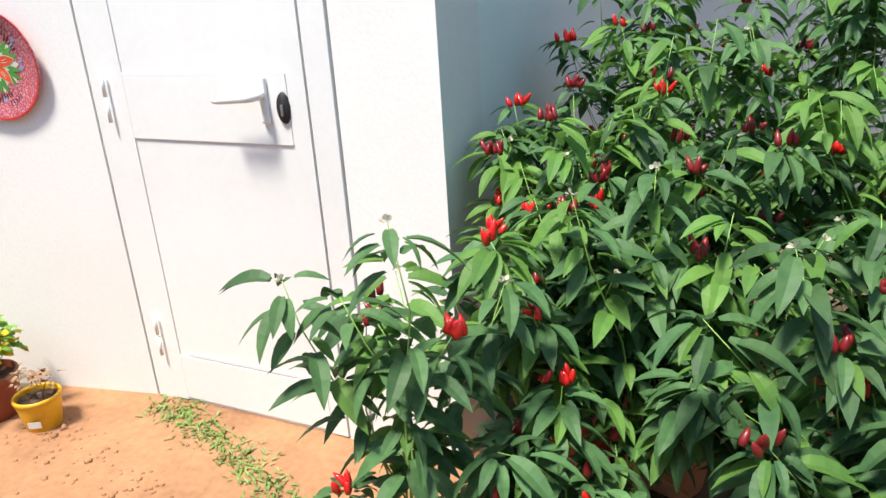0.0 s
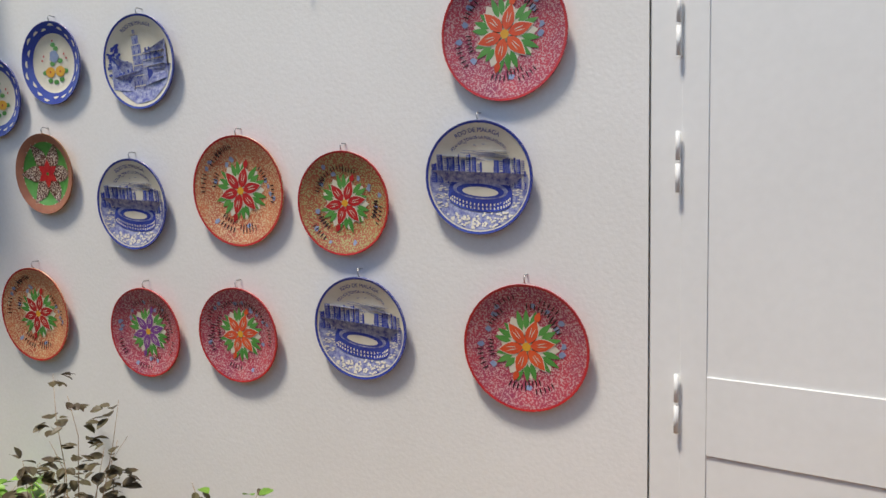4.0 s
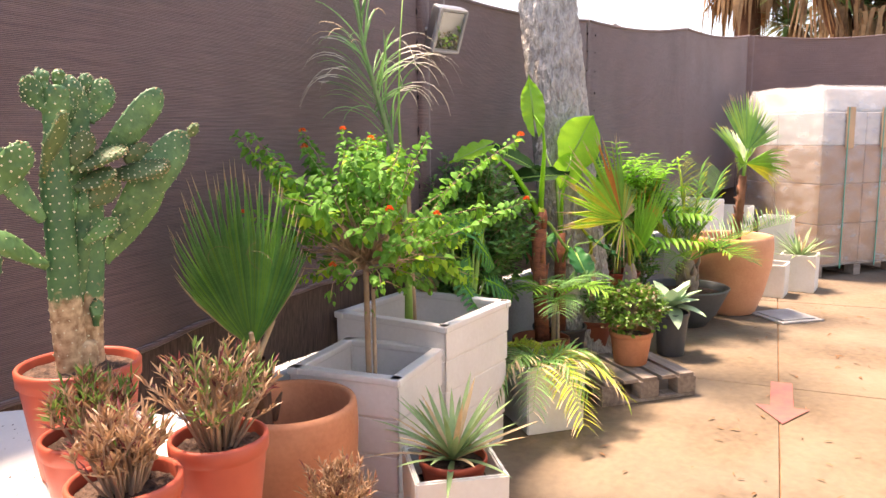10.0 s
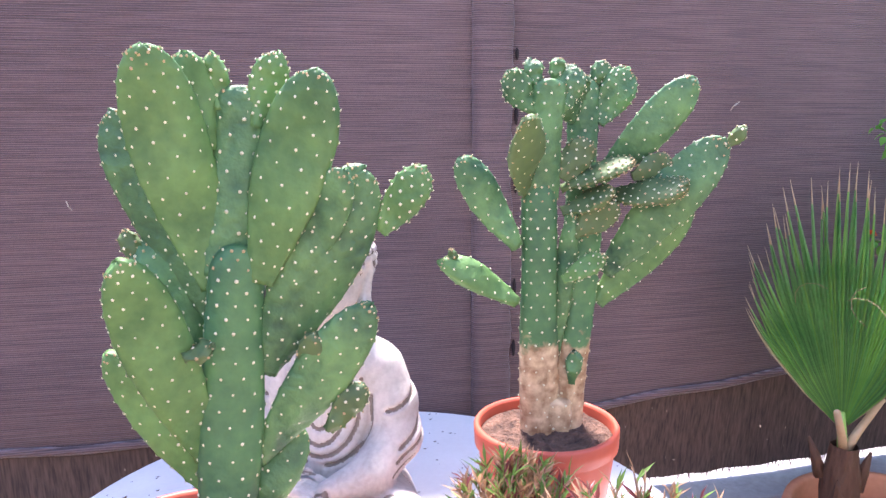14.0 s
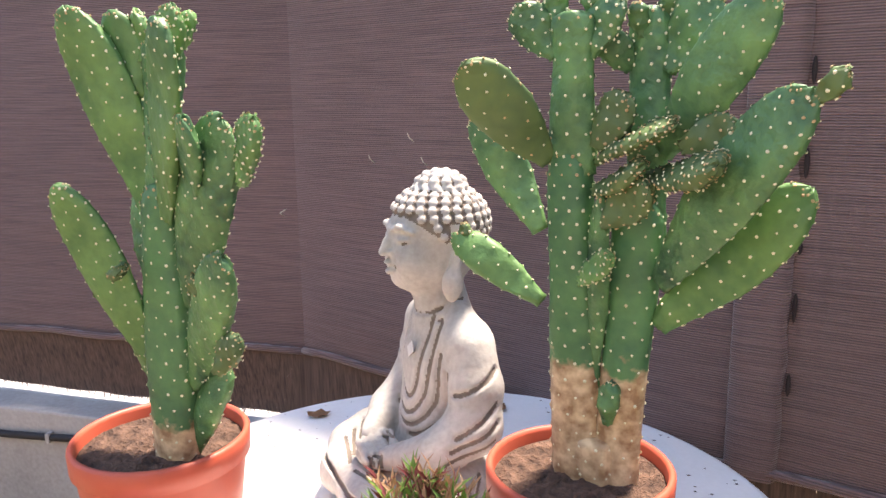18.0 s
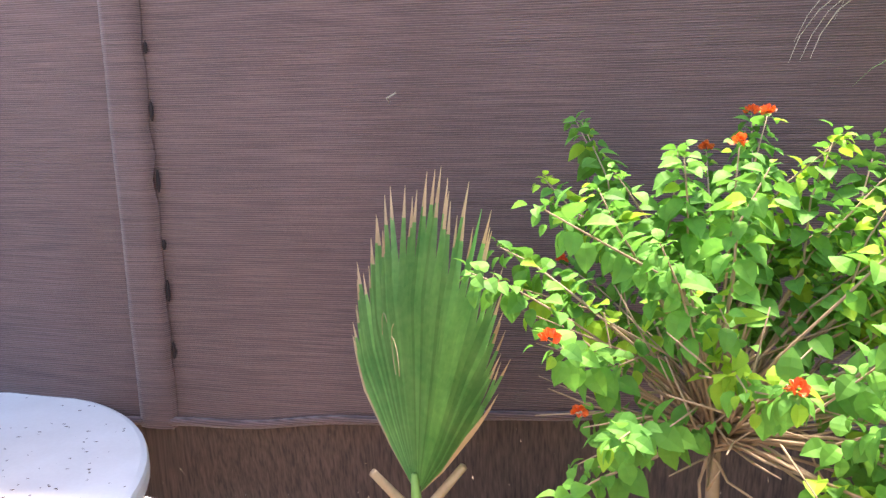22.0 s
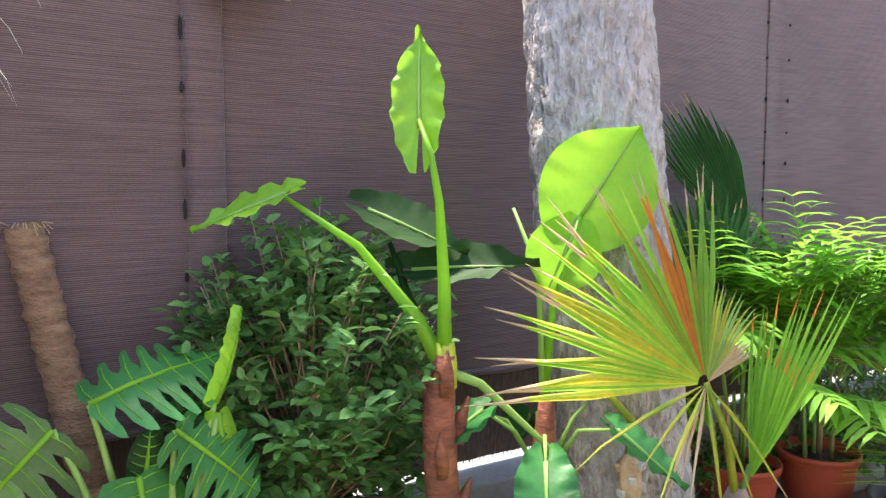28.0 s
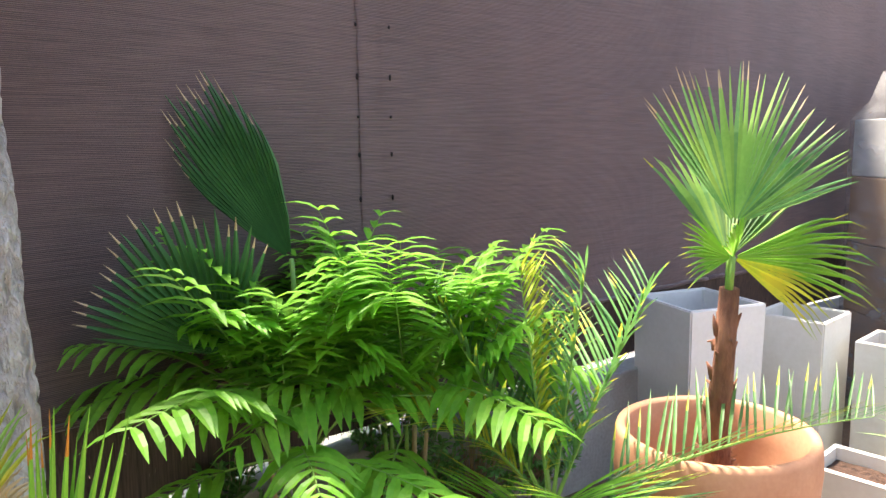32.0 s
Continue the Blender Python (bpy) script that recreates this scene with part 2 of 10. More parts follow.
def concrete():
    m = mat("stained_concrete", (0.215, 0.148, 0.088), 0.85, (0.062, 0.041, 0.026), 0.9, 22, 0.6, dist=0.02)
    nt = m.node_tree
    b = nt.nodes["Principled BSDF"]
    old = b.inputs["Base Color"].links[0].from_socket
    geo = nt.nodes.new("ShaderNodeNewGeometry")
    n3 = nt.nodes.new("ShaderNodeTexNoise")
    n3.inputs["Scale"].default_value, n3.inputs["Detail"].default_value = 1.7, 8
    n4 = nt.nodes.new("ShaderNodeTexVoronoi")
    n4.inputs["Scale"].default_value = 38
    nt.links.new(geo.outputs["Position"], n3.inputs["Vector"])
    nt.links.new(geo.outputs["Position"], n4.inputs["Vector"])
    r = nt.nodes.new("ShaderNodeValToRGB")
    r.color_ramp.elements[0].position, r.color_ramp.elements[1].position = 0.30, 0.80
    r.color_ramp.elements[0].color, r.color_ramp.elements[1].color = (0, 0, 0, 1), (0.75, 0.75, 0.75, 1)
    nt.links.new(n3.outputs["Fac"], r.inputs[0])
    mx = nt.nodes.new("ShaderNodeMix")
    mx.data_type = "RGBA"
    nt.links.new(r.outputs[0], mx.inputs["Factor"])
    nt.links.new(old, mx.inputs["A"])
    mx.inputs["B"].default_value = (0.245, 0.192, 0.135, 1)
    sp = nt.nodes.new("ShaderNodeMapRange")
    sp.inputs["From Min"].default_value, sp.inputs["From Max"].default_value = 0.04, 0.10
    sp.inputs["To Min"].default_value, sp.inputs["To Max"].default_value = 0.55, 1.0
    nt.links.new(n4.outputs["Distance"], sp.inputs["Value"])
    mu = nt.nodes.new("ShaderNodeMix")
    mu.data_type, mu.blend_type = "RGBA", "MULTIPLY"
    mu.inputs["Factor"].default_value = 0.6
    nt.links.new(mx.outputs["Result"], mu.inputs["A"])
    nt.links.new(sp.outputs[0], mu.inputs["B"])
    nt.links.new(mu.outputs["Result"], b.inputs["Base Color"])
    return m


M_CONC = concrete()
M_EARTH = mat("orange_earth", (0.42, 0.22, 0.11), 0.95, (0.24, 0.12, 0.06), 3, 40, 0.6, dist=0.02)
bm = bmesh.new()
bmesh.ops.create_grid(bm, x_segments=2, y_segments=2, size=600)
for v in bm.verts:
    v.co.z = -0.015
ground = tagged(link_mesh("ground", bm, M_EARTH), "bare orange earth round the paved yard", "ground", kind="structure")
floor = tagged(new("floor"), "sandy stained concrete yard floor in poured slabs", "floor", kind="structure")
JD = Vector((-0.945, 0.327, 0)).normalized()
JN = Vector((-JD.y, JD.x, 0))
J0 = Vector((-5.03, 1.11, 0))
rg = random.Random(4)
for side in (-1, 0, 1, -2):
    for k in range(-5, 4):
        s0, s1 = k * 2.55 + 1.2, (k + 1) * 2.55 + 1.2
        n0, n1 = side * 2.6, (side + 1) * 2.6
        bm = bmesh.new()
        add_box(bm, (s1 - s0 - 0.006, n1 - n0 - 0.006, 0.1), (0, 0, -0.05), 0, 0.004)
        ob = link_mesh("slab", bm, M_CONC)
        c = J0 + JD * (s0 + s1) / 2 + JN * (n0 + n1) / 2
        ob.matrix_world = pose(c.x, c.y, rg.uniform(-0.002, 0.002), 0, 0, math.degrees(math.atan2(JD.y, JD.x)))
        ob.parent = floor

# ---------- building ----------
def wall(name, a, b, z0, z1, thick, material, label, holes=()):
    bm = bmesh.new()
    wall_mesh(bm, a, b, z0, z1, thick, holes)
    return tagged(link_mesh(name, bm, material), label, "wall", kind="structure")


DA, DB = Vector((-1.582, 1.935)), Vector((-0.45, 1.715))
DD = (DB - DA).normalized()
wall("wall_plates", (-1.585, 1.925), (-4.05, 1.925), 0, 3.1, -0.25, M_WALL, "white plastered wall hung with ceramic plates")
wall("wall_side", (-4.05, 1.927), (-6.84, 3.17), 0, 2.72, -0.25, M_WALL, "white plastered side wall hung with ceramic plates")
wall("wall_back", (-6.70, 3.26), (-4.8, 7.5), 0, 2.72, -0.25, M_WALL, "plain white end wall of the building")
wall("wall_door", (DB.x, DB.y), (DA.x, DA.y), 0, 3.1, -0.25, M_WALL, "white plastered wall around the door", holes=[(0.29, 1.142, -0.01, 2.13)])
wall("wall_return", (-0.448, 1.73), (0.01, 4.1), 0, 3.1, 0.2, M_WALL2, "pale teal plastered return wall in shade")
wall("wall_window", (0.01, 4.1), (3.6, 4.0), 0, 3.1, 0.25, M_WALL, "white wall below the green window", holes=[(0.03, 2.9, 1.18, 2.5)])
for nm, size, loc, lab in (("roof_slab", (4.2, 2.4, 0.18), (-3.0, 3.0, 3.19), "white flat roof slab of the building"), ("porch_roof", (4.3, 3.3, 0.16), (1.7, 4.3, 3.19), "white flat porch roof")):
    bm = bmesh.new()
    add_box(bm, size, loc, 0, 0.01)
    tagged(link_mesh(nm, bm, M_WALL), lab, "roof", kind="structure")
bm = bmesh.new()
d2 = Vector((-6.84 + 4.05, 3.17 - 1.927)).normalized()
c2 = Vector((-5.40, 2.56)) + Vector((d2.y, -d2.x)) * 0.25
add_box(bm, (3.3, 1.7, 0.22), (c2.x, c2.y, 2.83), math.atan2(d2.y, d2.x), 0.012)
tagged(link_mesh("eave", bm, M_WALL), "white projecting eave of the roof", "eave", kind="structure")


def on_line(a, d, nrm):
    """Frame in plan: x along d, y along nrm (out of the wall), z up."""
    return Matrix(((d.x, nrm.x, 0, a.x), (d.y, nrm.y, 0, a.y), (0, 0, 1, 0), (0, 0, 0, 1)))


# door: local x along the wall from its hinge side, y out of the wall
DN = Vector((DD.y, -DD.x))
door = tagged(new("door_1"), "closed white aluminium door with lever handle", "door", kind="structure")
door.matrix_world = on_line(DA + DD * 0.012, DD, DN)


def dbox(name, size, loc, m, label="", bevel=0.004, parent=None):
    bm = bmesh.new()
    add_box(bm, size, loc, 0, bevel)
    return part(name, bm, m, parent or door, label)


W = 0.85
dbox("gap", (W - 0.002, 0.02, 2.12), (W / 2, -0.045, 1.062), M_BLACK, "dark gap round the frame", 0)
for x, w in ((0.031, 0.078), (W - 0.043, 0.076)):
    dbox("frame_post", (w, 0.05, 2.10), (x, -0.018, 1.05), M_DOOR, "", 0.002)
dbox("frame_head", (W - 0.02, 0.05, 0.05), (W / 2, -0.018, 2.09), M_DOOR)
leaf = dbox("leaf", (0.695, 0.04, 2.05), (0.415, -0.016, 1.03), M_DOOR)
for x, w in ((0.098, 0.062), (0.735, 0.056)):
    dbox("stile", (w, 0.006, 2.04), (x, 0.0055, 1.03), M_DOOR, "", 0.001, parent=leaf)
dbox("lock_rail", (0.575, 0.006, 0.19), (0.417, 0.0055, 1.005), M_DOOR, "", 0.001, parent=leaf)
dbox("lower_rail", (0.575, 0.006, 0.16), (0.417, 0.0055, 0.1), M_DOOR, "", 0.001, parent=leaf)
dbox("kick_plate", (0.5, 0.004, 0.012), (0.417, 0.006, 0.19), M_DOOR, "", 0.001, parent=leaf)
for z in (0.25, 1.03, 1.61, 1.93):
    bm = bmesh.new()
    for dz in (-0.038, 0.038):
        add_tube(bm, [(0.062, 0.022, z + dz - 0.034), (0.062, 0.022, z + dz + 0.034)], 0.006, 10)
    part("hinge", bm, M_DOOR, door, "white barrel hinge", True)
handle = dbox("handle", (0.026, 0.014, 0.125), (0.632, 0.0145, 1.03), M_DOOR, "white lever handle", 0.006)
bm = bmesh.new()
add_tube(bm, [(0.632, 0.018, 1.045), (0.632, 0.058, 1.045), (0.612, 0.066, 1.044), (0.52, 0.066, 1.036), (0.505, 0.066, 1.036)], [0.012, 0.012, 0.013, 0.010, 0.007], 10)
part("lever", bm, M_DOOR, handle, "", True)
bm = bmesh.new()
add_lathe(bm, [(0.001, 0.006), (0.022, 0.006), (0.024, 0), (0.024, -0.01)], 20)
for v in bm.verts:
    v.co = Vector((v.co.x * 0.85 + 0.69, v.co.z + 0.010, v.co.y * 1.75 + 1.01))
part("lock_plate", bm, M_BLACK, door, "oval black lock plate", True)
bm = bmesh.new()
add_box(bm, (0.008, 0.004, 0.03), (0.69, 0.019, 1.005), 0, 0.001)
part("cylinder", bm, M_METAL, door)

# window of the porch: x along the wall, y out of it
WD = Vector((3.59, -0.1)).normalized()
window = tagged(new("window_1"), "lime green framed window with dark mullions", "window", kind="structure")
window.matrix_world = on_line(Vector((0.01, 4.1)), WD, Vector((WD.y, -WD.x)))
for nm, size, loc, m in (("window_frame", (0.09, 0.08, 1.32), (0.075, -0.08, 1.84), M_LIME), ("window_frame", (0.09, 0.08, 1.32), (2.855, -0.08, 1.84), M_LIME),
                         ("window_frame", (2.87, 0.08, 0.085), (1.465, -0.078, 1.222), M_LIME), ("window_frame", (2.87, 0.08, 0.085), (1.465, -0.078, 2.46), M_LIME),
                         ("mullion", (0.13, 0.10, 1.16), (0.36, -0.07, 1.84), M_DGREEN), ("mullion", (0.13, 0.10, 1.16), (1.55, -0.07, 1.84), M_DGREEN)):
    bm = bmesh.new()
    add_box(bm, size, loc, 0, 0.004)
    part(nm, bm, m, window)
M_GLASS = bpy.data.materials.new("dark_glazing")
M_GLASS.use_nodes = True
gb = M_GLASS.node_tree.nodes["Principled BSDF"]
gb.inputs["Base Color"].default_value = (0.035, 0.042, 0.038, 1)
gb.inputs["Roughness"].default_value = 0.02
gb.inputs["Specular IOR Level"].default_value = 1.0
gb.inputs["Coat Weight"].default_value = 1.0
gb.inputs["IOR"].default_value = 2.0
for x0, x1 in ((0.12, 0.295), (0.425, 1.485), (1.615, 2.81)):
    bm = bmesh.new()
    add_box(bm, (x1 - x0, 0.012, 1.16), ((x0 + x1) / 2, -0.085, 1.84))
    part("pane", bm, M_GLASS, window)
for u, z in ((0.10, 1.46), (0.13, 1.32), (1.2, 1.5)):
    q = Vector((-0.448, 1.73)) + (Vector((0.01, 4.1)) - Vector((-0.448, 1.73))).normalized() * u
    hk = thing("wall_hook", pose(q.x + 0.004, q.y, z, 0, 0, 79), "small rusty wire hook in the teal wall", "hook", "hooks in the wall")
    bm = bmesh.new()
    add_tube(bm, [(0, 0.01, 0), (0, -0.02, 0), (0.008, -0.03, -0.006), (0.008, -0.026, -0.018), (0, -0.018, -0.018)], 0.0022, 6)
    part("wire", bm, M_METAL, hk, "", True)

# ---------- fence ----------
def cloth_mat():
    m = mat("brown_shade_cloth", (0.158, 0.098, 0.090), 0.6, (0.110, 0.067, 0.061), 1.3, 120, 0.0)
    nt = m.node_tree
    b = nt.nodes["Principled BSDF"]
    geo = nt.nodes.new("ShaderNodeNewGeometry")
    mp = nt.nodes.new("ShaderNodeMapping")
    mp.inputs["Scale"].default_value = (6, 6, 330)
    nz = nt.nodes.new("ShaderNodeTexNoise")
    nz.inputs["Scale"].default_value, nz.inputs["Detail"].default_value = 1.0, 2
    nt.links.new(geo.outputs["Position"], mp.inputs["Vector"])
    nt.links.new(mp.outputs[0], nz.inputs["Vector"])
    wv = nt.nodes.new("ShaderNodeTexWave")
    wv.bands_direction = "Z"
    wv.inputs["Scale"].default_value, wv.inputs["Distortion"].default_value = 62, 0.7
    wv.inputs["Detail Scale"].default_value = 0.4
    nt.links.new(geo.outputs["Position"], wv.inputs["Vector"])
    ad = nt.nodes.new("ShaderNodeMath")
    ad.operation = "MULTIPLY_ADD"
    ad.inputs[1].default_value = 0.5
    nt.links.new(wv.outputs["Fac"], ad.inputs[0])
    nt.links.new(nz.outputs["Fac"], ad.inputs[2])
    bp = nt.nodes.new("ShaderNodeBump")
    bp.inputs["Strength"].default_value, bp.inputs["Distance"].default_value = 0.7, 0.004
    nt.links.new(ad.outputs[0], bp.inputs["Height"])
    nt.links.new(bp.outputs[0], b.inputs["Normal"])
    old = b.inputs["Base Color"].links[0].from_socket
    mr = nt.nodes.new("ShaderNodeMapRange")
    mr.inputs["From Min"].default_value, mr.inputs["From Max"].default_value = 0.45, 1.0
    mr.inputs["To Min"].default_value, mr.inputs["To Max"].default_value = 0.50, 1.45
    nt.links.new(ad.outputs[0], mr.inputs["Value"])
    mu = nt.nodes.new("ShaderNodeMix")
    mu.data_type, mu.blend_type = "RGBA", "MULTIPLY"
    mu.inputs["Factor"].default_value = 1.0
    nt.links.new(old, mu.inputs["A"])
    nt.links.new(mr.outputs[0], mu.inputs["B"])
    nt.links.new(mu.outputs["Result"], b.inputs["Base Color"])
    b.inputs["Sheen Weight"].default_value = 0.3
    b.inputs["Sheen Roughness"].default_value = 0.5
    return m


def holed_mat():
    m = mat("frayed_open_weave", (0.125, 0.085, 0.066), 0.85, (0.048, 0.032, 0.028), 1.0, 2.0, 0.0, stretch=(130, 130, 4))
    nt = m.node_tree
    geo = nt.nodes.new("ShaderNodeNewGeometry")
    mp = nt.nodes.new("ShaderNodeMapping")
    mp.inputs["Scale"].default_value = (420, 420, 26)
    nz = nt.nodes.new("ShaderNodeTexNoise")
    nz.inputs["Scale"].default_value, nz.inputs["Detail"].default_value = 1.0, 2
    nt.links.new(geo.outputs["Position"], mp.inputs["Vector"])
    nt.links.new(mp.outputs[0], nz.inputs["Vector"])
    r = nt.nodes.new("ShaderNodeValToRGB")
    r.color_ramp.elements[0].position, r.color_ramp.elements[1].position = 0.74, 0.80
    nt.links.new(nz.outputs["Fac"], r.inputs[0])
    tp, ms = nt.nodes.new("ShaderNodeBsdfTransparent"), nt.nodes.new("ShaderNodeMixShader")
    nt.links.new(r.outputs[0], ms.inputs[0])
    nt.links.new(nt.nodes["Principled BSDF"].outputs[0], ms.inputs[1])
    nt.links.new(tp.outputs[0], ms.inputs[2])
    nt.links.new(ms.outputs[0], nt.nodes["Material Output"].inputs["Surface"])
    return m


M_CLOTH, M_HOLED = cloth_mat(), holed_mat()
fence = tagged(new("fence"), "tall fence of brown woven shade cloth on posts", "fence", kind="structure")
KERB = 0.52
M_SEAM = mat("dark_brown_ties_and_pucker_shade", (0.028, 0.018, 0.017), 0.8, bump=0.1)


def hem_z(i, u):
    return 0.77 + (0.09 * min(1, u * 2.4) if i == 4 else 0.09 if i > 4 else 0.0)



def fence_point(i, u, z):
    a, b = Vector(FENCE[i]), Vector(FENCE[i + 1])
    d = (b - a)
    L = d.length
    d.normalize()
    nrm = Vector((d.y, -d.x)) if i else Vector((-1, 0))
    edge = min(u, 1 - u) * L
    off = 0.014 * noise.noise(Vector((i * 7 + u * L * 1.3, z * 0.9, 3))) + 0.005 * noise.noise(Vector((i * 7 + u * L * 5, z * 3.5, 9)))
    low = max(0, 1.12 - z)
    off += low * 0.05 * math.sin(9 * z + 2.5 * noise.noise(Vector((u * L * 0.8, i, z * 2))))
    off *= min(1, edge / 0.15)
    p = a + d * (u * L) + nrm * off
    return (p.x, p.y, z)


for i in range(len(FENCE) - 1):
    L = (Vector(FENCE[i + 1]) - Vector(FENCE[i])).length
    nu, nz_ = max(6, int(L / 0.06)), 34
    vs, fs = [], []
    for j in range(nu + 1):
        u = j / nu
        top = FTOP[i] + (FTOP[i + 1] - FTOP[i]) * u - 0.05 * math.sin(math.pi * u) + 0.008 * noise.noise(Vector((u * L * 4, i, 0)))
        for k in range(nz_ + 1):
            f = k / nz_
            vs.append(fence_point(i, u, hem_z(i, u) + (top - hem_z(i, u)) * (f ** 1.25)))
    for j in range(nu):
        for k in range(nz_):
            q = j * (nz_ + 1) + k
            fs.append((q, q + nz_ + 1, q + nz_ + 2, q + 1))
    mesh_part("cloth_panel", vs, fs, M_CLOTH, fence, "", True)
    vs, fs = [], []
    for j in range(nu + 1):
        u = j / nu
        hz = hem_z(i, u) + 0.012 * noise.noise(Vector((u * L * 3, i, 5)))
        vs += [fence_point(i, u, KERB + (0.018 + 0.008 * rg.random() if 2 <= i <= 6 else 0.01)), fence_point(i, u, hz)]
    for j in range(nu):
        fs.append((2 * j, 2 * j + 2, 2 * j + 3, 2 * j + 1))
    if 2 <= i <= 6:
        fv, ff = [], []
        for j in range(int(L / 0.007)):
            u = min(0.999, (j + rg.uniform(-0.4, 0.4)) * 0.007 / L)
            if u <= 0 or rg.random() < 0.12:
                continue
            top, ln, lean = Vector(fence_point(i, u, KERB + 0.026)), rg.uniform(0.010, 0.025), rg.uniform(-0.008, 0.008)
            e = Vector((FENCE[i + 1][0] - FENCE[i][0], FENCE[i + 1][1] - FENCE[i][1], 0)).normalized()
            w = rg.uniform(0.0012, 0.0030)
            o = len(fv)
            fv += [top - e * w, top + e * w, top + e * (w * 0.4 + lean) - Vector((0, 0, ln)), top + e * (lean - w * 0.4) - Vector((0, 0, ln))]
            ff.append((o, o + 1, o + 2, o + 3))
        mesh_part("frayed_fringe", fv, ff, M_CLOTH, fence, "frayed threads along the cloth's lower edge", False, "stuff")
    mesh_part("open_weave_strip", vs, fs, M_HOLED, fence, "frayed open weave below the hem", True)
    bm = bmesh.new()
    add_tube(bm, [Vector(fence_point(i, j / nu, hem_z(i, j / nu))) + Vector((0, 0.012, 0.004 * math.sin(j))) for j in range(nu + 1)], 0.011, 6)
    part("hem", bm, M_CLOTH, fence, "", True)
    bm = bmesh.new()
    add_tube(bm, [Vector(fence_point(i, j / nu, FTOP[i] + (FTOP[i + 1] - FTOP[i]) * j / nu - 0.05 * math.sin(math.pi * j / nu))) for j in range(nu + 1)], 0.014, 6)
    part("top_hem", bm, M_CLOTH, fence, "", True)
    if i >= 4 and i != 7:
        # overlapping strap at the post, with stitched puckers down its edge
        a, b = Vector(FENCE[i]), Vector(FENCE[i + 1])
        d = (b - a).normalized()
        nrm = Vector((d.y, -d.x))
        bm = bmesh.new()
        n = 24
        cols = []
        for k in range(n + 1):
            z = hem_z(i, 0) - 0.01 + (FTOP[i] - hem_z(i, 0)) * k / n
            row = []
            ragged = 0.009 * math.sin(z * 41 + i) * (0.4 + noise.noise(Vector((z * 3, i, 2))))
            for s, o in ((-0.034, 0.002), (-0.028, 0.020), (-0.01, 0.026), (0.035, 0.026), (0.062 + (ragged if i == 4 else 0), 0.024), (0.070 + (ragged if i == 4 else 0), 0.006)):
                if i == 6:
                    o = 0.002 + 0.008 * max(0.0, min(1.0, (0.05 - s) / 0.08))
                s += (ragged if i != 4 and s < -0.02 else 0)
                o2 = o + 0.004 * noise.noise(Vector((s * 20, z * 6, i)))
                p = a + d * s + nrm * o2
                row.append(bm.verts.new((p.x, p.y, z)))
            cols.append(row)
        for r0, r1 in zip(cols, cols[1:]):
            for k in range(5):
                bm.faces.new((r0[k], r0[k + 1], r1[k + 1], r1[k]))
        part("strap", bm, M_CLOTH, fence, "", True)
        # long dark ovals stand in for shade in the puckers; i == 6 has round ties
        for k in range(10):
            z = 0.95 + k * 0.155 + rg.uniform(-0.02, 0.02)
            for s in ((0.078,) if i == 4 else (-0.04,) if i != 6 else (-0.04, 0.10)):
                p = a + d * s + nrm * 0.010
                bm = bmesh.new()
                bmesh.ops.create_icosphere(bm, subdivisions=2, radius=0.009)
                for v in bm.verts:
                    v.co = Vector((v.co.x * 0.55, v.co.y * 0.55, v.co.z * (2.6 if i != 6 else 1.0) * (1 + 0.4 * math.sin(k * 2.3))))
                ob = part("tie_and_pucker_shade", bm, M_SEAM, fence)
                ob.matrix_world = pose(p.x, p.y, z)
kerb = tagged(new("fence_base"), "low pale concrete wall under the fence", "wall", kind="structure")
for i in range(2, len(FENCE) - 1):
    a, b = Vector((*FENCE[i], 0)), Vector((*FENCE[i + 1], 0))
    d = (b - a).normalized()
    nrm = Vector((d.y, -d.x, 0))
    L = (b - a).length
    bm = bmesh.new()
    add_box(bm, (L, 0.24, KERB), a + d * L / 2 + nrm * 0.0 + Vector((0, 0, KERB / 2)), math.atan2(d.y, d.x), 0.008)
    part("kerb_length", bm, M_KERB, kerb)
bm = bmesh.new()
pp = []
for i in (2, 3, 4):
    a, b = Vector((*FENCE[i], 0)), Vector((*FENCE[i + 1], 0))
    nrm = Vector(((b - a).normalized().y, -(b - a).normalized().x, 0))
    for k in range(8):
        pp.append(a + (b - a) * k / 8 + nrm * 0.135 + Vector((0, 0, 0.44 - 0.012 * math.sin(k))))
add_tube(bm, pp, 0.012, 8)
pipe = thing("irrigation_pipe", pose(0, 0, 0), "black irrigation pipe clipped along the low wall", "pipe")
part("hose", bm, M_BLACK, pipe, "", True)
for k in (3, 9, 15):
    bm = bmesh.new()
    add_box(bm, (0.014, 0.03, 0.034), pp[k], 0.1, 0.003)
    part("clip", bm, M_KERB, pipe)

# white wall with coping and wire mesh beyond the fence
EA, EB = Vector((-12.25, 5.0)), Vector((-11.1, 8.6))
wall("wall_far", EA, EB, 0, 2.62, 0.2, M_WALL, "white boundary wall behind wire mesh")
ED = (EB - EA).normalized()
EN = Vector((ED.y, -ED.x))
M_BRICK = mat("brown_coping_brick", (0.16, 0.10, 0.085), 0.8, bump=0.3, rnd=0.2)
coping = tagged(new("coping"), "row of brown coping bricks on the white wall", "coping", kind="structure")
for k in range(12):
    bm = bmesh.new()
    add_box(bm, (0.29, 0.26, 0.09), (0, 0, 0), 0, 0.006)
    ob = part("brick", bm, M_BRICK, coping)
    p = EA + ED * (0.15 + k * 0.305) - EN * 0.1
    ob.matrix_world = pose(p.x, p.y, 2.667, 0, 0, math.degrees(math.atan2(ED.y, ED.x)))
mesh_f = tagged(new("wire_fence"), "galvanised wire mesh in front of the white wall", "fence", kind="structure")
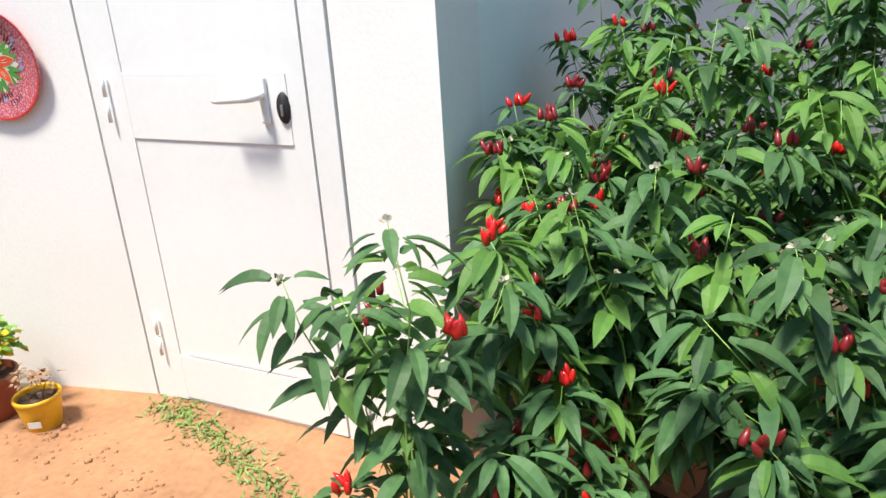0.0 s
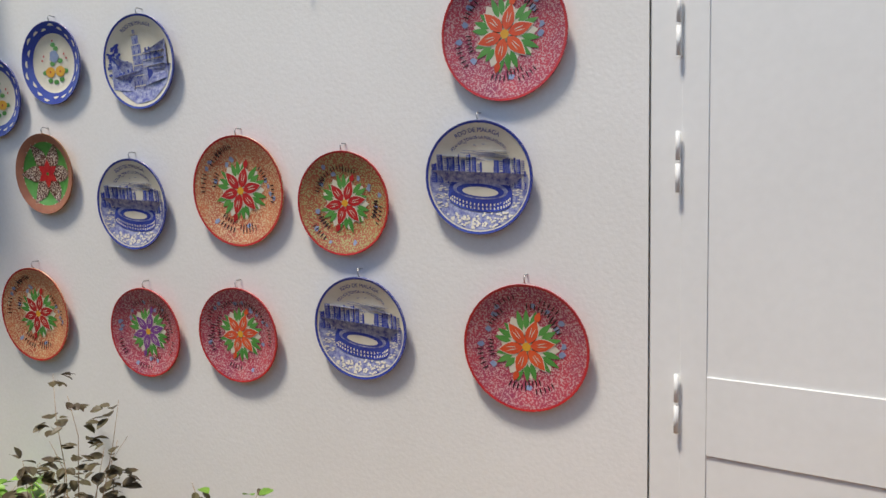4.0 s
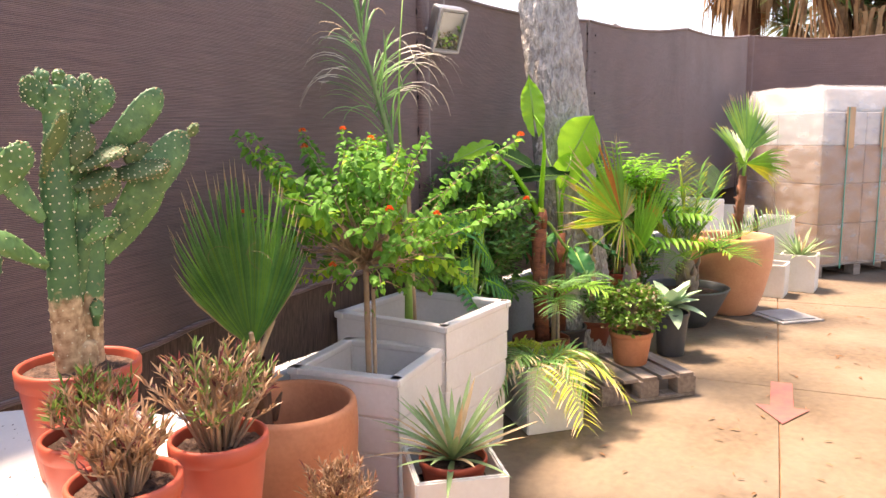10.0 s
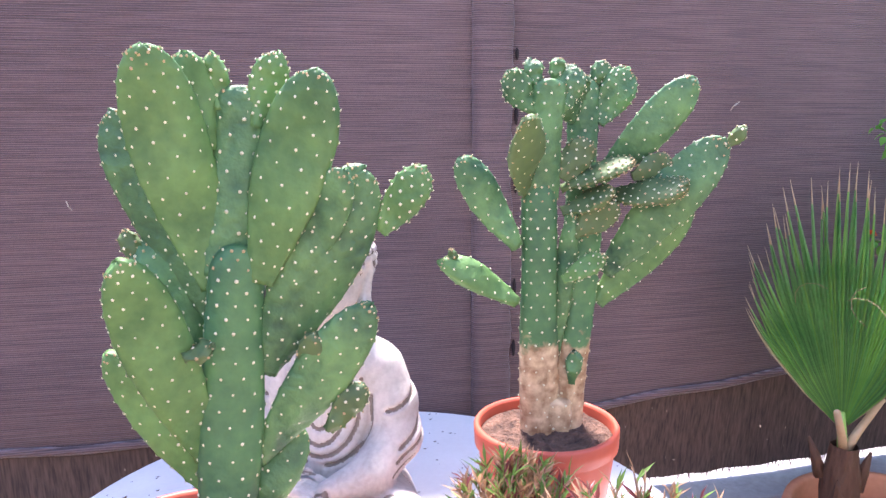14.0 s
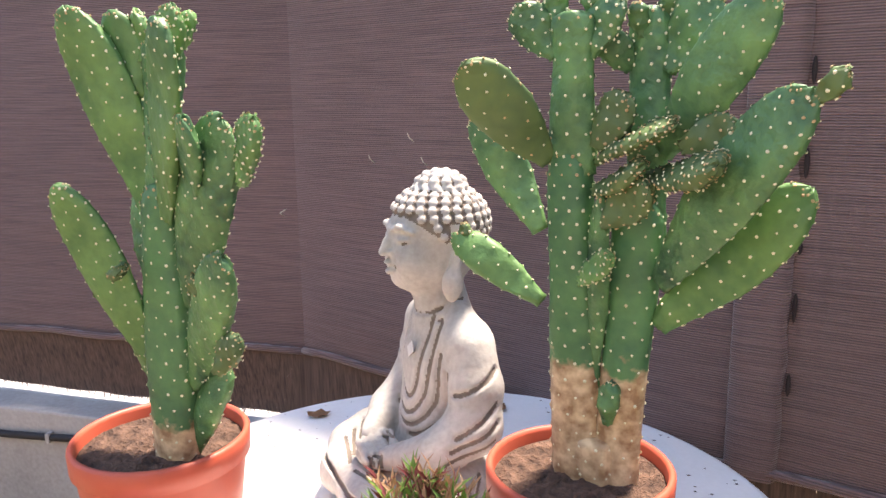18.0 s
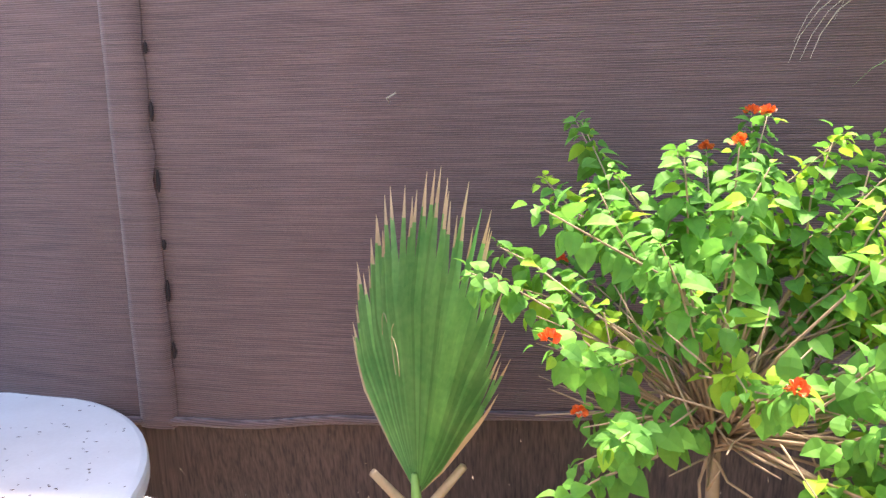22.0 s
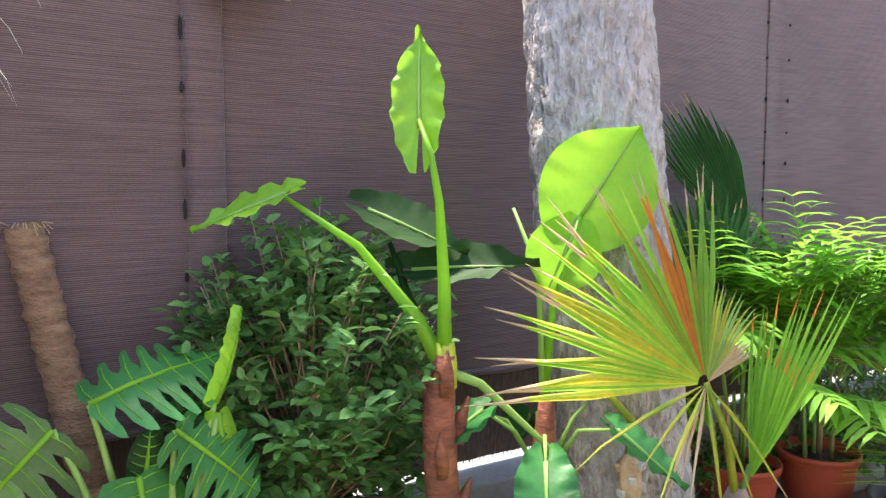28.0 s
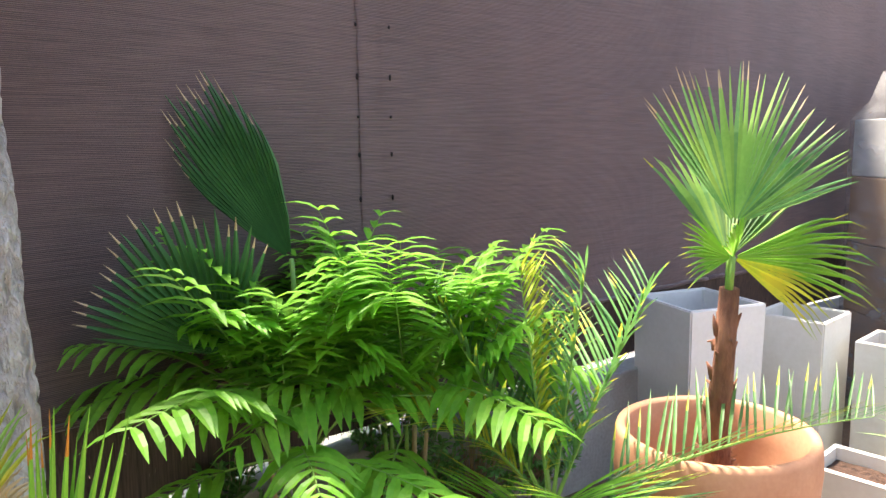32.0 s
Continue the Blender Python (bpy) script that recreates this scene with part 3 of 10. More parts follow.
M_WIRE = mat("dull_wire", (0.16, 0.16, 0.15), 0.6, bump=0)
bm = bmesh.new()
for k in range(44):
    p = EA + ED * (0.05 + k * 0.08) + EN * 0.12
    add_box(bm, (0.007, 0.007, 2.4), (p.x, p.y, 1.25))
for k in range(26):
    p = EA + ED * 1.8 + EN * 0.125
    add_box(bm, (3.6, 0.007, 0.007), (p.x, p.y, 0.1 + k * 0.095), math.atan2(ED.y, ED.x))
part("mesh_wires", bm, M_WIRE, mesh_f, kind="stuff")
bm = bmesh.new()
add_tube(bm, [(-12.2, 5.05, 0), (-12.2, 5.05, 2.72)], 0.03, 10)
part("post", bm, M_METAL, mesh_f, "", True)

# painted arrow on the floor, drain cover, earth and moss at the wall foot
M_PINK = mat("worn_pink_paint", (0.42, 0.10, 0.095), 0.8, (0.24, 0.14, 0.10), 14, 50, 0.1)
arrow = tagged(new("floor_arrow"), "worn pink arrow painted on the concrete", "marking", kind="structure")
mid = Vector((-5.81, 1.395, 0.006))
for nm, sh in (("shaft", ((0.45, -0.06), (0.45, 0.06), (0.0, 0.06), (0.0, -0.06))), ("head", ((0.0, -0.14), (0.0, 0.14), (-0.27, 0.0)))):
    bm = bmesh.new()
    bm.faces.new([bm.verts.new(mid + JD * a + JN * b) for a, b in sh])
    bmesh.ops.recalc_face_normals(bm, faces=bm.faces)
    part(nm, bm, M_PINK, arrow)
drain = thing("drain_cover", pose(-7.95, 2.18, 0.0, 0, 0, 20), "small square concrete drain cover in the floor", "drain")
bm = bmesh.new()
add_box(bm, (0.42, 0.40, 0.016), (0, 0, 0.008), 0, 0.003)
part("rim", bm, M_KERB, drain)
bm = bmesh.new()
add_box(bm, (0.33, 0.31, 0.008), (0, 0, 0.02), 0, 0.002)
part("lid", bm, M_KERB, drain)
bm = bmesh.new()
ring = []
for k in range(40):
    a = 2 * math.pi * k / 40
    r = 1 + 0.25 * noise.noise(Vector((math.cos(a) * 2, math.sin(a) * 2, 0)))
    ring.append(bm.verts.new((-1.35 + 1.25 * r * math.cos(a), 1.45 + 0.62 * r * math.sin(a), 0.005)))
bm.faces.new(ring)
tagged(link_mesh("earth_patch", bm, M_EARTH), "film of orange earth over the concrete", "earth", kind="structure")

# ---------- tree ----------
tree = thing("tree", pose(-6.66, 0.235, 0), "tall tree with a pale grey rough trunk beside the fence", "tree")
bm = bmesh.new()
nz_, na = 260, 84
rings = []
for k in range(nz_ + 1):
    z = 5.6 * (k / nz_) ** 1.35
    cx, cy = 0.03 * math.sin(z * 1.1) - 0.10 * (z - 1.3), 0.02 * math.sin(z * 0.8) - 0.115 * (z - 1.3)
    r0 = 0.178 + 0.075 * math.exp(-z * 2.2)
    ring = []
    for j in range(na):
        a = 2 * math.pi * j / na
        r = r0 * (1 + 0.05 * noise.noise(Vector((math.cos(a) * 2.5, math.sin(a) * 2.5, z * 1.2))) + 0.035 * noise.noise(Vector((math.cos(a) * 9, math.sin(a) * 9, z * 4)))
                  - 0.34 * max(0, 0.22 - abs(noise.noise(Vector((math.cos(a) * 6.5, math.sin(a) * 6.5, z * 6)))))
                  - 0.20 * max(0, 0.25 - abs(noise.noise(Vector((math.cos(a) * 13, math.sin(a) * 13, z * 17 + 5))))))
        ell = 1 + 0.10 * math.cos(2 * (a - radians(110)))
        ring.append(bm.verts.new((cx + r * ell * math.cos(a), cy + r * ell * math.sin(a), z)))
    rings.append(ring)
for a, b in zip(rings, rings[1:]):
    for j in range(na):
        bm.faces.new((a[j], a[(j + 1) % na], b[(j + 1) % na], b[j]))
part("trunk", bm, M_BARK, tree, "", True)
for q, (z, a, s) in enumerate(((2.35, 0.3, 0.05), (1.75, 1.3, 0.035), (2.9, 2.2, 0.05), (1.25, -0.4, 0.03))):
    bm = bmesh.new()
    bmesh.ops.create_uvsphere(bm, u_segments=12, v_segments=8, radius=s)
    ob = part("knot", bm, M_BARK, tree, "", True)
    ob.location, ob.scale = (0.155 * math.cos(a) - 0.10 * (z - 1.3), 0.155 * math.sin(a) - 0.115 * (z - 1.3), z), (0.6, 0.8, 1.3)

# ---------- floodlight ----------
fl = thing("floodlight", pose(-5.93, -0.47, 2.10, 0, 0, -45), "grey floodlight on a bracket at the fence", "lamp")
bm = bmesh.new()
add_box(bm, (0.20, 0.07, 0.25), (0, 0, 0), 0, 0.012, rot=Euler((radians(-22), 0, 0)).to_matrix())
part("housing", bm, M_METAL, fl)
bm = bmesh.new()
add_box(bm, (0.16, 0.012, 0.20), (0, 0.034, -0.012), 0, 0.002, rot=Euler((radians(-22), 0, 0)).to_matrix())
part("lens", bm, M_GLASS, fl, "dark glass front")
bm = bmesh.new()
for w_, h_, x, z in ((0.19, 0.016, 0, 0.112), (0.19, 0.016, 0, -0.112), (0.016, 0.22, 0.09, 0), (0.016, 0.22, -0.09, 0)):
    mt = Euler((radians(-22), 0, 0)).to_matrix()
    add_box(bm, (w_, 0.018, h_), mt @ Vector((x, 0.04, z)), 0, 0.003, rot=mt)
part("bezel", bm, M_KERB, fl)
bm = bmesh.new()
add_box(bm, (0.03, 0.14, 0.03), (-0.10, -0.09, 0.0), 0, 0.003)
add_box(bm, (0.25, 0.025, 0.02), (-0.02, -0.05, 0.0), 0, 0.003)
add_box(bm, (0.05, 0.015, 0.34), (-0.10, -0.155, 0.06), 0, 0.003)
part("bracket", bm, M_KERB, fl)

# ---------- plates ----------
M_GLAZE_W = mat("cream_glaze", (0.74, 0.70, 0.58), 0.25, (0.66, 0.61, 0.48), 8, 60, 0.03, spec=0.6)
M_GLAZE_BLUE = mat("cobalt_glaze", (0.035, 0.05, 0.30), 0.25, (0.06, 0.09, 0.36), 14, 90, 0.03, spec=0.6)
M_GLAZE_MID = mat("hatched_blue_glaze", (0.44, 0.46, 0.58), 0.25, (0.035, 0.05, 0.29), 70, 260, 0.03, spec=0.6)
M_RED = mat("red_glaze", (0.55, 0.035, 0.03), 0.3, (0.42, 0.02, 0.03), 12, 80, 0.05, spec=0.6)
M_ORFL = mat("orange_red_glaze", (0.80, 0.13, 0.04), 0.3, (0.62, 0.07, 0.03), 12, 80, 0.05, spec=0.6)
M_PURP = mat("purple_glaze", (0.25, 0.08, 0.30), 0.3, (0.18, 0.05, 0.24), 12, 80, 0.05, spec=0.6)
M_GRN = mat("green_glaze", (0.065, 0.27, 0.05), 0.3, (0.14, 0.36, 0.09), 12, 80, 0.05, spec=0.6)
M_YEL = mat("yellow_glaze", (0.80, 0.45, 0.05), 0.3, (0.70, 0.33, 0.03), 12, 80, 0.05, spec=0.6)
M_SPOT = mat("dark_brush_strokes", (0.05, 0.03, 0.03), 0.3, bump=0)
M_BLUESP = mat("grey_blue_glaze", (0.20, 0.27, 0.45), 0.3, (0.30, 0.36, 0.48), 20, 90, 0.03)
M_CLAYPL = mat("bare_clay_plate", (0.40, 0.17, 0.10), 0.6, (0.28, 0.11, 0.07), 8, 60, 0.15)
M_PINKG = mat("pinkish_speckled_glaze", (0.62, 0.22, 0.22), 0.3, (0.35, 0.12, 0.25), 20, 130, 0.03, spec=0.6)


def speckle(name, a, b, c):
    m = mat(name, a, 0.3, b, 14, 170, 0.04, spec=0.6)
    nt = m.node_tree
    bs = nt.nodes["Principled BSDF"]
    old = bs.inputs["Base Color"].links[0].from_socket
    tc, vo = nt.nodes.new("ShaderNodeTexCoord"), nt.nodes.new("ShaderNodeTexNoise")
    vo.inputs["Scale"].default_value, vo.inputs["Detail"].default_value = 210, 2
    nt.links.new(tc.outputs["Object"], vo.inputs["Vector"])
    r = nt.nodes.new("ShaderNodeValToRGB")
    r.color_ramp.elements[0].position, r.color_ramp.elements[1].position = 0.5, 0.58
    nt.links.new(vo.outputs["Fac"], r.inputs[0])
    mx = nt.nodes.new("ShaderNodeMix")
    mx.data_type = "RGBA"
    nt.links.new(r.outputs[0], mx.inputs["Factor"])
    nt.links.new(old, mx.inputs["A"])
    mx.inputs["B"].default_value = (*c, 1)
    nt.links.new(mx.outputs["Result"], bs.inputs["Base Color"])
    return m


M_DOTTED = speckle("dotted_brown_glaze", (0.14, 0.05, 0.035), (0.09, 0.035, 0.03), (0.55, 0.45, 0.36))
M_SPK_OR = speckle("orange_sponged_glaze", (0.62, 0.22, 0.10), (0.42, 0.10, 0.06), (0.62, 0.48, 0.28))
M_SPK_RD = speckle("crimson_sponged_glaze", (0.50, 0.06, 0.08), (0.26, 0.04, 0.10), (0.52, 0.32, 0.32))
M_SPK_GR = speckle("olive_sponged_glaze", (0.45, 0.16, 0.08), (0.36, 0.08, 0.05), (0.40, 0.42, 0.18))


def dish_h(r, R):
    pts = ((0, 0.006), (0.60, 0.006), (0.74, 0.012), (0.97, 0.024), (1.0, 0.025))
    x = r / R
    for (a, p), (b, q) in zip(pts, pts[1:]):
        if x <= b:
            return p + (q - p) * (x - a) / (b - a)
    return 0.025


def shapes_part(name, polys, R, m, parent, up=0.0014, label=""):
    """Thin painted shapes that follow the dish; each polygon is a fan about its middle."""
    vs, fs = [], []
    for poly in polys:
        c = (sum(p[0] for p in poly) / len(poly), sum(p[1] for p in poly) / len(poly))
        far = max(math.hypot(p[0] - c[0], p[1] - c[1]) for p in poly)
        rings = 6 if far > R * 0.4 else 2 if far > R * 0.15 else 1
        o, n = len(vs), len(poly)
        vs.append((*c, dish_h(math.hypot(*c), R) + up))
        for q in range(1, rings + 1):
            for p in poly:
                x, y = c[0] + (p[0] - c[0]) * q / rings, c[1] + (p[1] - c[1]) * q / rings
                vs.append((x, y, dish_h(math.hypot(x, y), R) + up))
        for k in range(n):
            fs.append((o, o + 1 + k, o + 1 + (k + 1) % n))
            for q in range(rings - 1):
                a, b = o + 1 + q * n, o + 1 + (q + 1) * n
                fs.append((a + k, b + k, b + (k + 1) % n, a + (k + 1) % n))
    return mesh_part(name, vs, fs, m, parent, label, kind="stuff" if len(polys) > 1 else "")


def ring_part(name, r0, r1, R, m, parent, up=0.0008, n=44, mid=3):
    vs, fs = [], []
    for j in range(mid + 1):
        r = r0 + (r1 - r0) * j / mid
        for k in range(n):
            a = 2 * math.pi * k / n
            vs.append((r * math.cos(a), r * math.sin(a), dish_h(r, R) + up))
    for j in range(mid):
        for k in range(n):
            fs.append((j * n + k, j * n + (k + 1) % n, (j + 1) * n + (k + 1) % n, (j + 1) * n + k))
    return mesh_part(name, vs, fs, m, parent, "", True)


def petal(a, r0, r1, w, n=5):
    pts = []
    for s in (1, -1):
        for k in range(n + 1):
            f = k / n if s == 1 else 1 - k / n
            if (f in (0, 1)) and s == -1:
                continue
            r, h = r0 + (r1 - r0) * f, w * math.sin(math.pi * f ** 0.8) * s
            pts.append((r * math.cos(a) - h * math.sin(a), r * math.sin(a) + h * math.cos(a)))
    return pts


def dish(R, front, back, label, group="plates on the wall"):
    pl = thing("ceramic_plate", Matrix(), label, "plate", group)
    bm = bmesh.new()
    rr = add_lathe(bm, [(R * x, dish_h(R * x, R)) for x in (0.02, 0.3, 0.6, 0.67, 0.74, 0.86, 0.97, 1.0)] + [(R * 1.005, 0.021), (R * 0.97, 0.017), (R * 0.66, 0.002), (R * 0.6, 0.0), (R * 0.02, 0.0)], 44)
    add_cap(bm, rr[0], True)
    bmesh.ops.recalc_face_normals(bm, faces=bm.faces)
    ob = part("dish", bm, [front, back], pl, "", True)
    for p in ob.data.polygons:
        if p.normal.z < 0.2:
            p.material_index = 1
    return pl


def flower_plate(R, field, flower, label, seed):
    rg = random.Random(seed)
    pl = dish(R, field, M_RED, label)
    ring_part("rim_band", R * 0.965, R * 1.0, R, M_RED, pl, 0.001, mid=1)
    polys = []
    for k in range(16):
        a = 2 * math.pi * k / 16 + rg.uniform(-0.1, 0.1)
        r = R * rg.uniform(0.5, 0.66)
        polys += [petal(a + da, r, r + R * rg.uniform(0.10, 0.17), R * 0.022) for da in (-0.12, 0, 0.12)]
    shapes_part("white_ground", [[(R * 0.46 * math.cos(k * 0.35) * (1 + 0.14 * (-1) ** k), R * 0.46 * math.sin(k * 0.35) * (1 + 0.14 * (-1) ** k)) for k in range(18)]], R, M_GLAZE_W, pl, 0.0006)
    shapes_part("blue_border_pattern", [[(r * math.cos(a) + R * 0.05 * math.cos(q) * rg.uniform(0.6, 1.3), r * math.sin(a) + R * 0.05 * math.sin(q) * rg.uniform(0.6, 1.3)) for q in range(6)] for a, r in [(rg.uniform(0, 6.3), R * rg.uniform(0.55, 0.82)) for _ in range(12)]], R, M_BLUESP, pl, 0.0009)
    shapes_part("brushwork", [petal(a + da * 0.1, r, r + R * 0.12, R * 0.012) for k in range(11) for a, r in [(rg.uniform(0, 6.28), R * rg.uniform(0.50, 0.78))] for da in (-2, -1, 0, 1, 2)], R, M_SPOT, pl, 0.0014)
    shapes_part("painted_leaves", [petal(2 * math.pi * (k + 0.5) / 6 + d, R * 0.26, R * rg.uniform(0.5, 0.6), R * 0.05) for k in range(6) for d in (-0.22, 0.05, 0.3)], R, M_GRN, pl, 0.0012)
    shapes_part("outline", [petal(2 * math.pi * k / 6 + 0.2, R * 0.02, R * 0.48, R * 0.115) for k in range(6)], R, M_GLAZE_W, pl, 0.0015)
    shapes_part("painted_petals", [petal(2 * math.pi * k / 6 + 0.2, R * 0.05, R * 0.46, R * 0.098) for k in range(6)] + [petal(2 * math.pi * k / 2 + 1.25, R * 0.42, R * 0.60, R * 0.05) for k in range(2)], R, flower, pl, 0.0019)
    shapes_part("petal_veins", [petal(2 * math.pi * k / 6 + 0.2 + d, R * 0.16, R * 0.34, R * 0.007) for k in range(6) for d in (-0.09, 0.09)], R, M_GLAZE_W, pl, 0.0023)
    shapes_part("flower_eye", [[(R * 0.07 * math.cos(k * 0.52), R * 0.07 * math.sin(k * 0.52)) for k in range(12)]], R, M_YEL, pl, 0.0024)
    return pl


def text_mesh(body, size, arc_r, m, parent, R):
    cu = bpy.data.curves.new("lettering", "FONT")
    cu.body, cu.size, cu.align_x = body, size, "CENTER"
    tmp = new("lettering", cu)
    me = bpy.data.meshes.new_from_object(tmp.evaluated_get(bpy.context.evaluated_depsgraph_get()))
    bpy.data.objects.remove(tmp)
    for v in me.vertices:
        a = math.pi / 2 - v.co.x / arc_r
        r = arc_r + v.co.y
        v.co = ((r * math.cos(a)), r * math.sin(a), dish_h(r, R) + 0.0016)
    me.materials.append(m)
    ob = new("lettering", me)
    ob.parent = parent
    return ob


def quad(x, y, w, h):
    return [(x - w / 2, y), (x + w / 2, y), (x + w / 2, y + h), (x - w / 2, y + h)]


def clipd(polys, R):
    return [p for p in polys if all(math.hypot(*q) < R * 0.93 for q in p)]


def bullring_plate(R, seed):
    rg = random.Random(seed)
    pl = dish(R, M_GLAZE_W, M_GLAZE_BLUE, "cream and blue souvenir plate with bullring and city view")
    ring_part("rim_band", R * 0.955, R * 1.0, R, M_GLAZE_BLUE, pl, 0.001, mid=1)
    tilt = lambda x, y: (x, y - 0.09 * x)
    slant = lambda polys: clipd([[tilt(*q) for q in p] for p in polys], R)
    shapes_part("horizon", slant([quad(0, R * 0.50, R * 1.55, R * 0.022)]), R, M_GLAZE_BLUE, pl)
    shapes_part("sea_ripple", slant([quad(R * rg.uniform(-0.4, 0.4), R * (0.30 + 0.013 * k), R * rg.uniform(0.3, 0.9), R * 0.006) for k in range(14)]), R, M_GLAZE_MID, pl)
    low = [(R * 0.93 * math.cos(math.pi * (1 + k / 55)), R * 0.93 * math.sin(math.pi * (1 + k / 55))) for k in range(56)]
    shapes_part("blue_wash", [[(-R * 0.90, R * 0.16), *low[1:-1], (R * 0.90, R * 0.04)]], R, M_GLAZE_MID, pl, 0.0006)
    # two ranks of tower blocks, each with a lit and a shaded side and rows of windows
    for rank, (y0, tall) in enumerate(((R * 0.08, R * 0.32), (-R * 0.14, R * 0.36))):
        lit, shade, win = [], [], []
        for k in range(17):
            x = R * (-0.84 + 1.68 * k / 16)
            if rank == 0 and abs(x - R * 0.16) < R * 0.13:
                continue
            h = tall * rg.uniform(0.62, 1.0) * (0.75 if abs(x - R * 0.1) < R * 0.2 else 1.0)
            w = R * rg.uniform(0.075, 0.105)
            lit.append(quad(x, y0, w, h))
            shade.append(quad(x + w * 0.32, y0, w * 0.36, h))
            for q in range(int(h / (R * 0.034))):
                win.append(quad(x - w * 0.16, y0 + q * R * 0.034 + R * 0.008, w * 0.60, R * 0.016))
        up = 0.0010 + 0.0008 * rank
        shapes_part("pale_skyline", slant(lit[::2]), R, M_GLAZE_W, pl, up)
        shapes_part("grey_skyline", slant(lit[1::2]), R, M_GLAZE_MID, pl, up + 0.0001)
        shapes_part("skyline_shade", slant(shade), R, M_GLAZE_BLUE, pl, up + 0.0003)
        shapes_part("window_pattern", slant(win), R, M_GLAZE_BLUE, pl, up + 0.0004)

    def ell(rx, ry, cy, n=30):
        return [tilt(rx * math.cos(2 * math.pi * k / n), cy + ry * math.sin(2 * math.pi * k / n)) for k in range(n)]
    wall_ring = ell(R * 0.60, R * 0.22, -R * 0.22)
    shapes_part("bullring_wall", [wall_ring[:16] + [(x, y - R * 0.17) for x, y in wall_ring[15:]] + [(wall_ring[0][0], wall_ring[0][1] - R * 0.17)]], R, M_GLAZE_BLUE, pl, 0.0023)
    shapes_part("bullring_seating", [ell(R * 0.52, R * 0.165, -R * 0.22)], R, M_GLAZE_MID, pl, 0.0026)
    shapes_part("seating_tier", [ell(R * 0.45, R * 0.125, -R * 0.235)], R, M_GLAZE_BLUE, pl, 0.0028)
    shapes_part("bullring_sand", [ell(R * 0.34, R * 0.085, -R * 0.25)], R, M_GLAZE_W, pl, 0.0030)
    for drop in (0.055, 0.125):
        shapes_part("arcade", [[tilt(*q) for q in quad(R * 0.59 * math.sin(t), -R * (0.235 + drop) - R * 0.215 * math.cos(t), R * 0.024, R * 0.042)] for t in [(-1.25 + 2.5 * k / 19) for k in range(20)]], R, M_GLAZE_W, pl, 0.0027)
    shapes_part("foliage", clipd([[(x + R * 0.025 * math.cos(q * 1.25), y + R * 0.02 * math.sin(q * 1.25)) for q in range(5)] for _ in range(170) for x, y in [(R * rg.uniform(-0.8, 0.8), -R * rg.uniform(0.62, 0.9))]], R), R, M_GLAZE_W, pl, 0.0021)
    shapes_part("street_pattern", clipd([[(x + R * 0.03 * math.cos(q * 1.25), y + R * 0.012 * math.sin(q * 1.25)) for q in range(5)] for _ in range(60) for x, y in [(R * rg.choice((-1, 1)) * rg.uniform(0.6, 0.85), -R * rg.uniform(0.12, 0.55))]], R), R, M_GLAZE_W, pl, 0.0021)
    shapes_part("gull_flock", [quad(R * rg.uniform(-0.4, 0.4), R * rg.uniform(0.54, 0.62), R * 0.05, R * 0.008) for _ in range(4)], R, M_GLAZE_BLUE, pl, 0.0014)
    text_mesh("RDO DE MALAGA", R * 0.105, R * 0.80, M_GLAZE_BLUE, pl, R)
    text_mesh("PZA. DE TOROS LA MALAGUETA", R * 0.075, R * 0.68, M_GLAZE_BLUE, pl, R)
    return pl


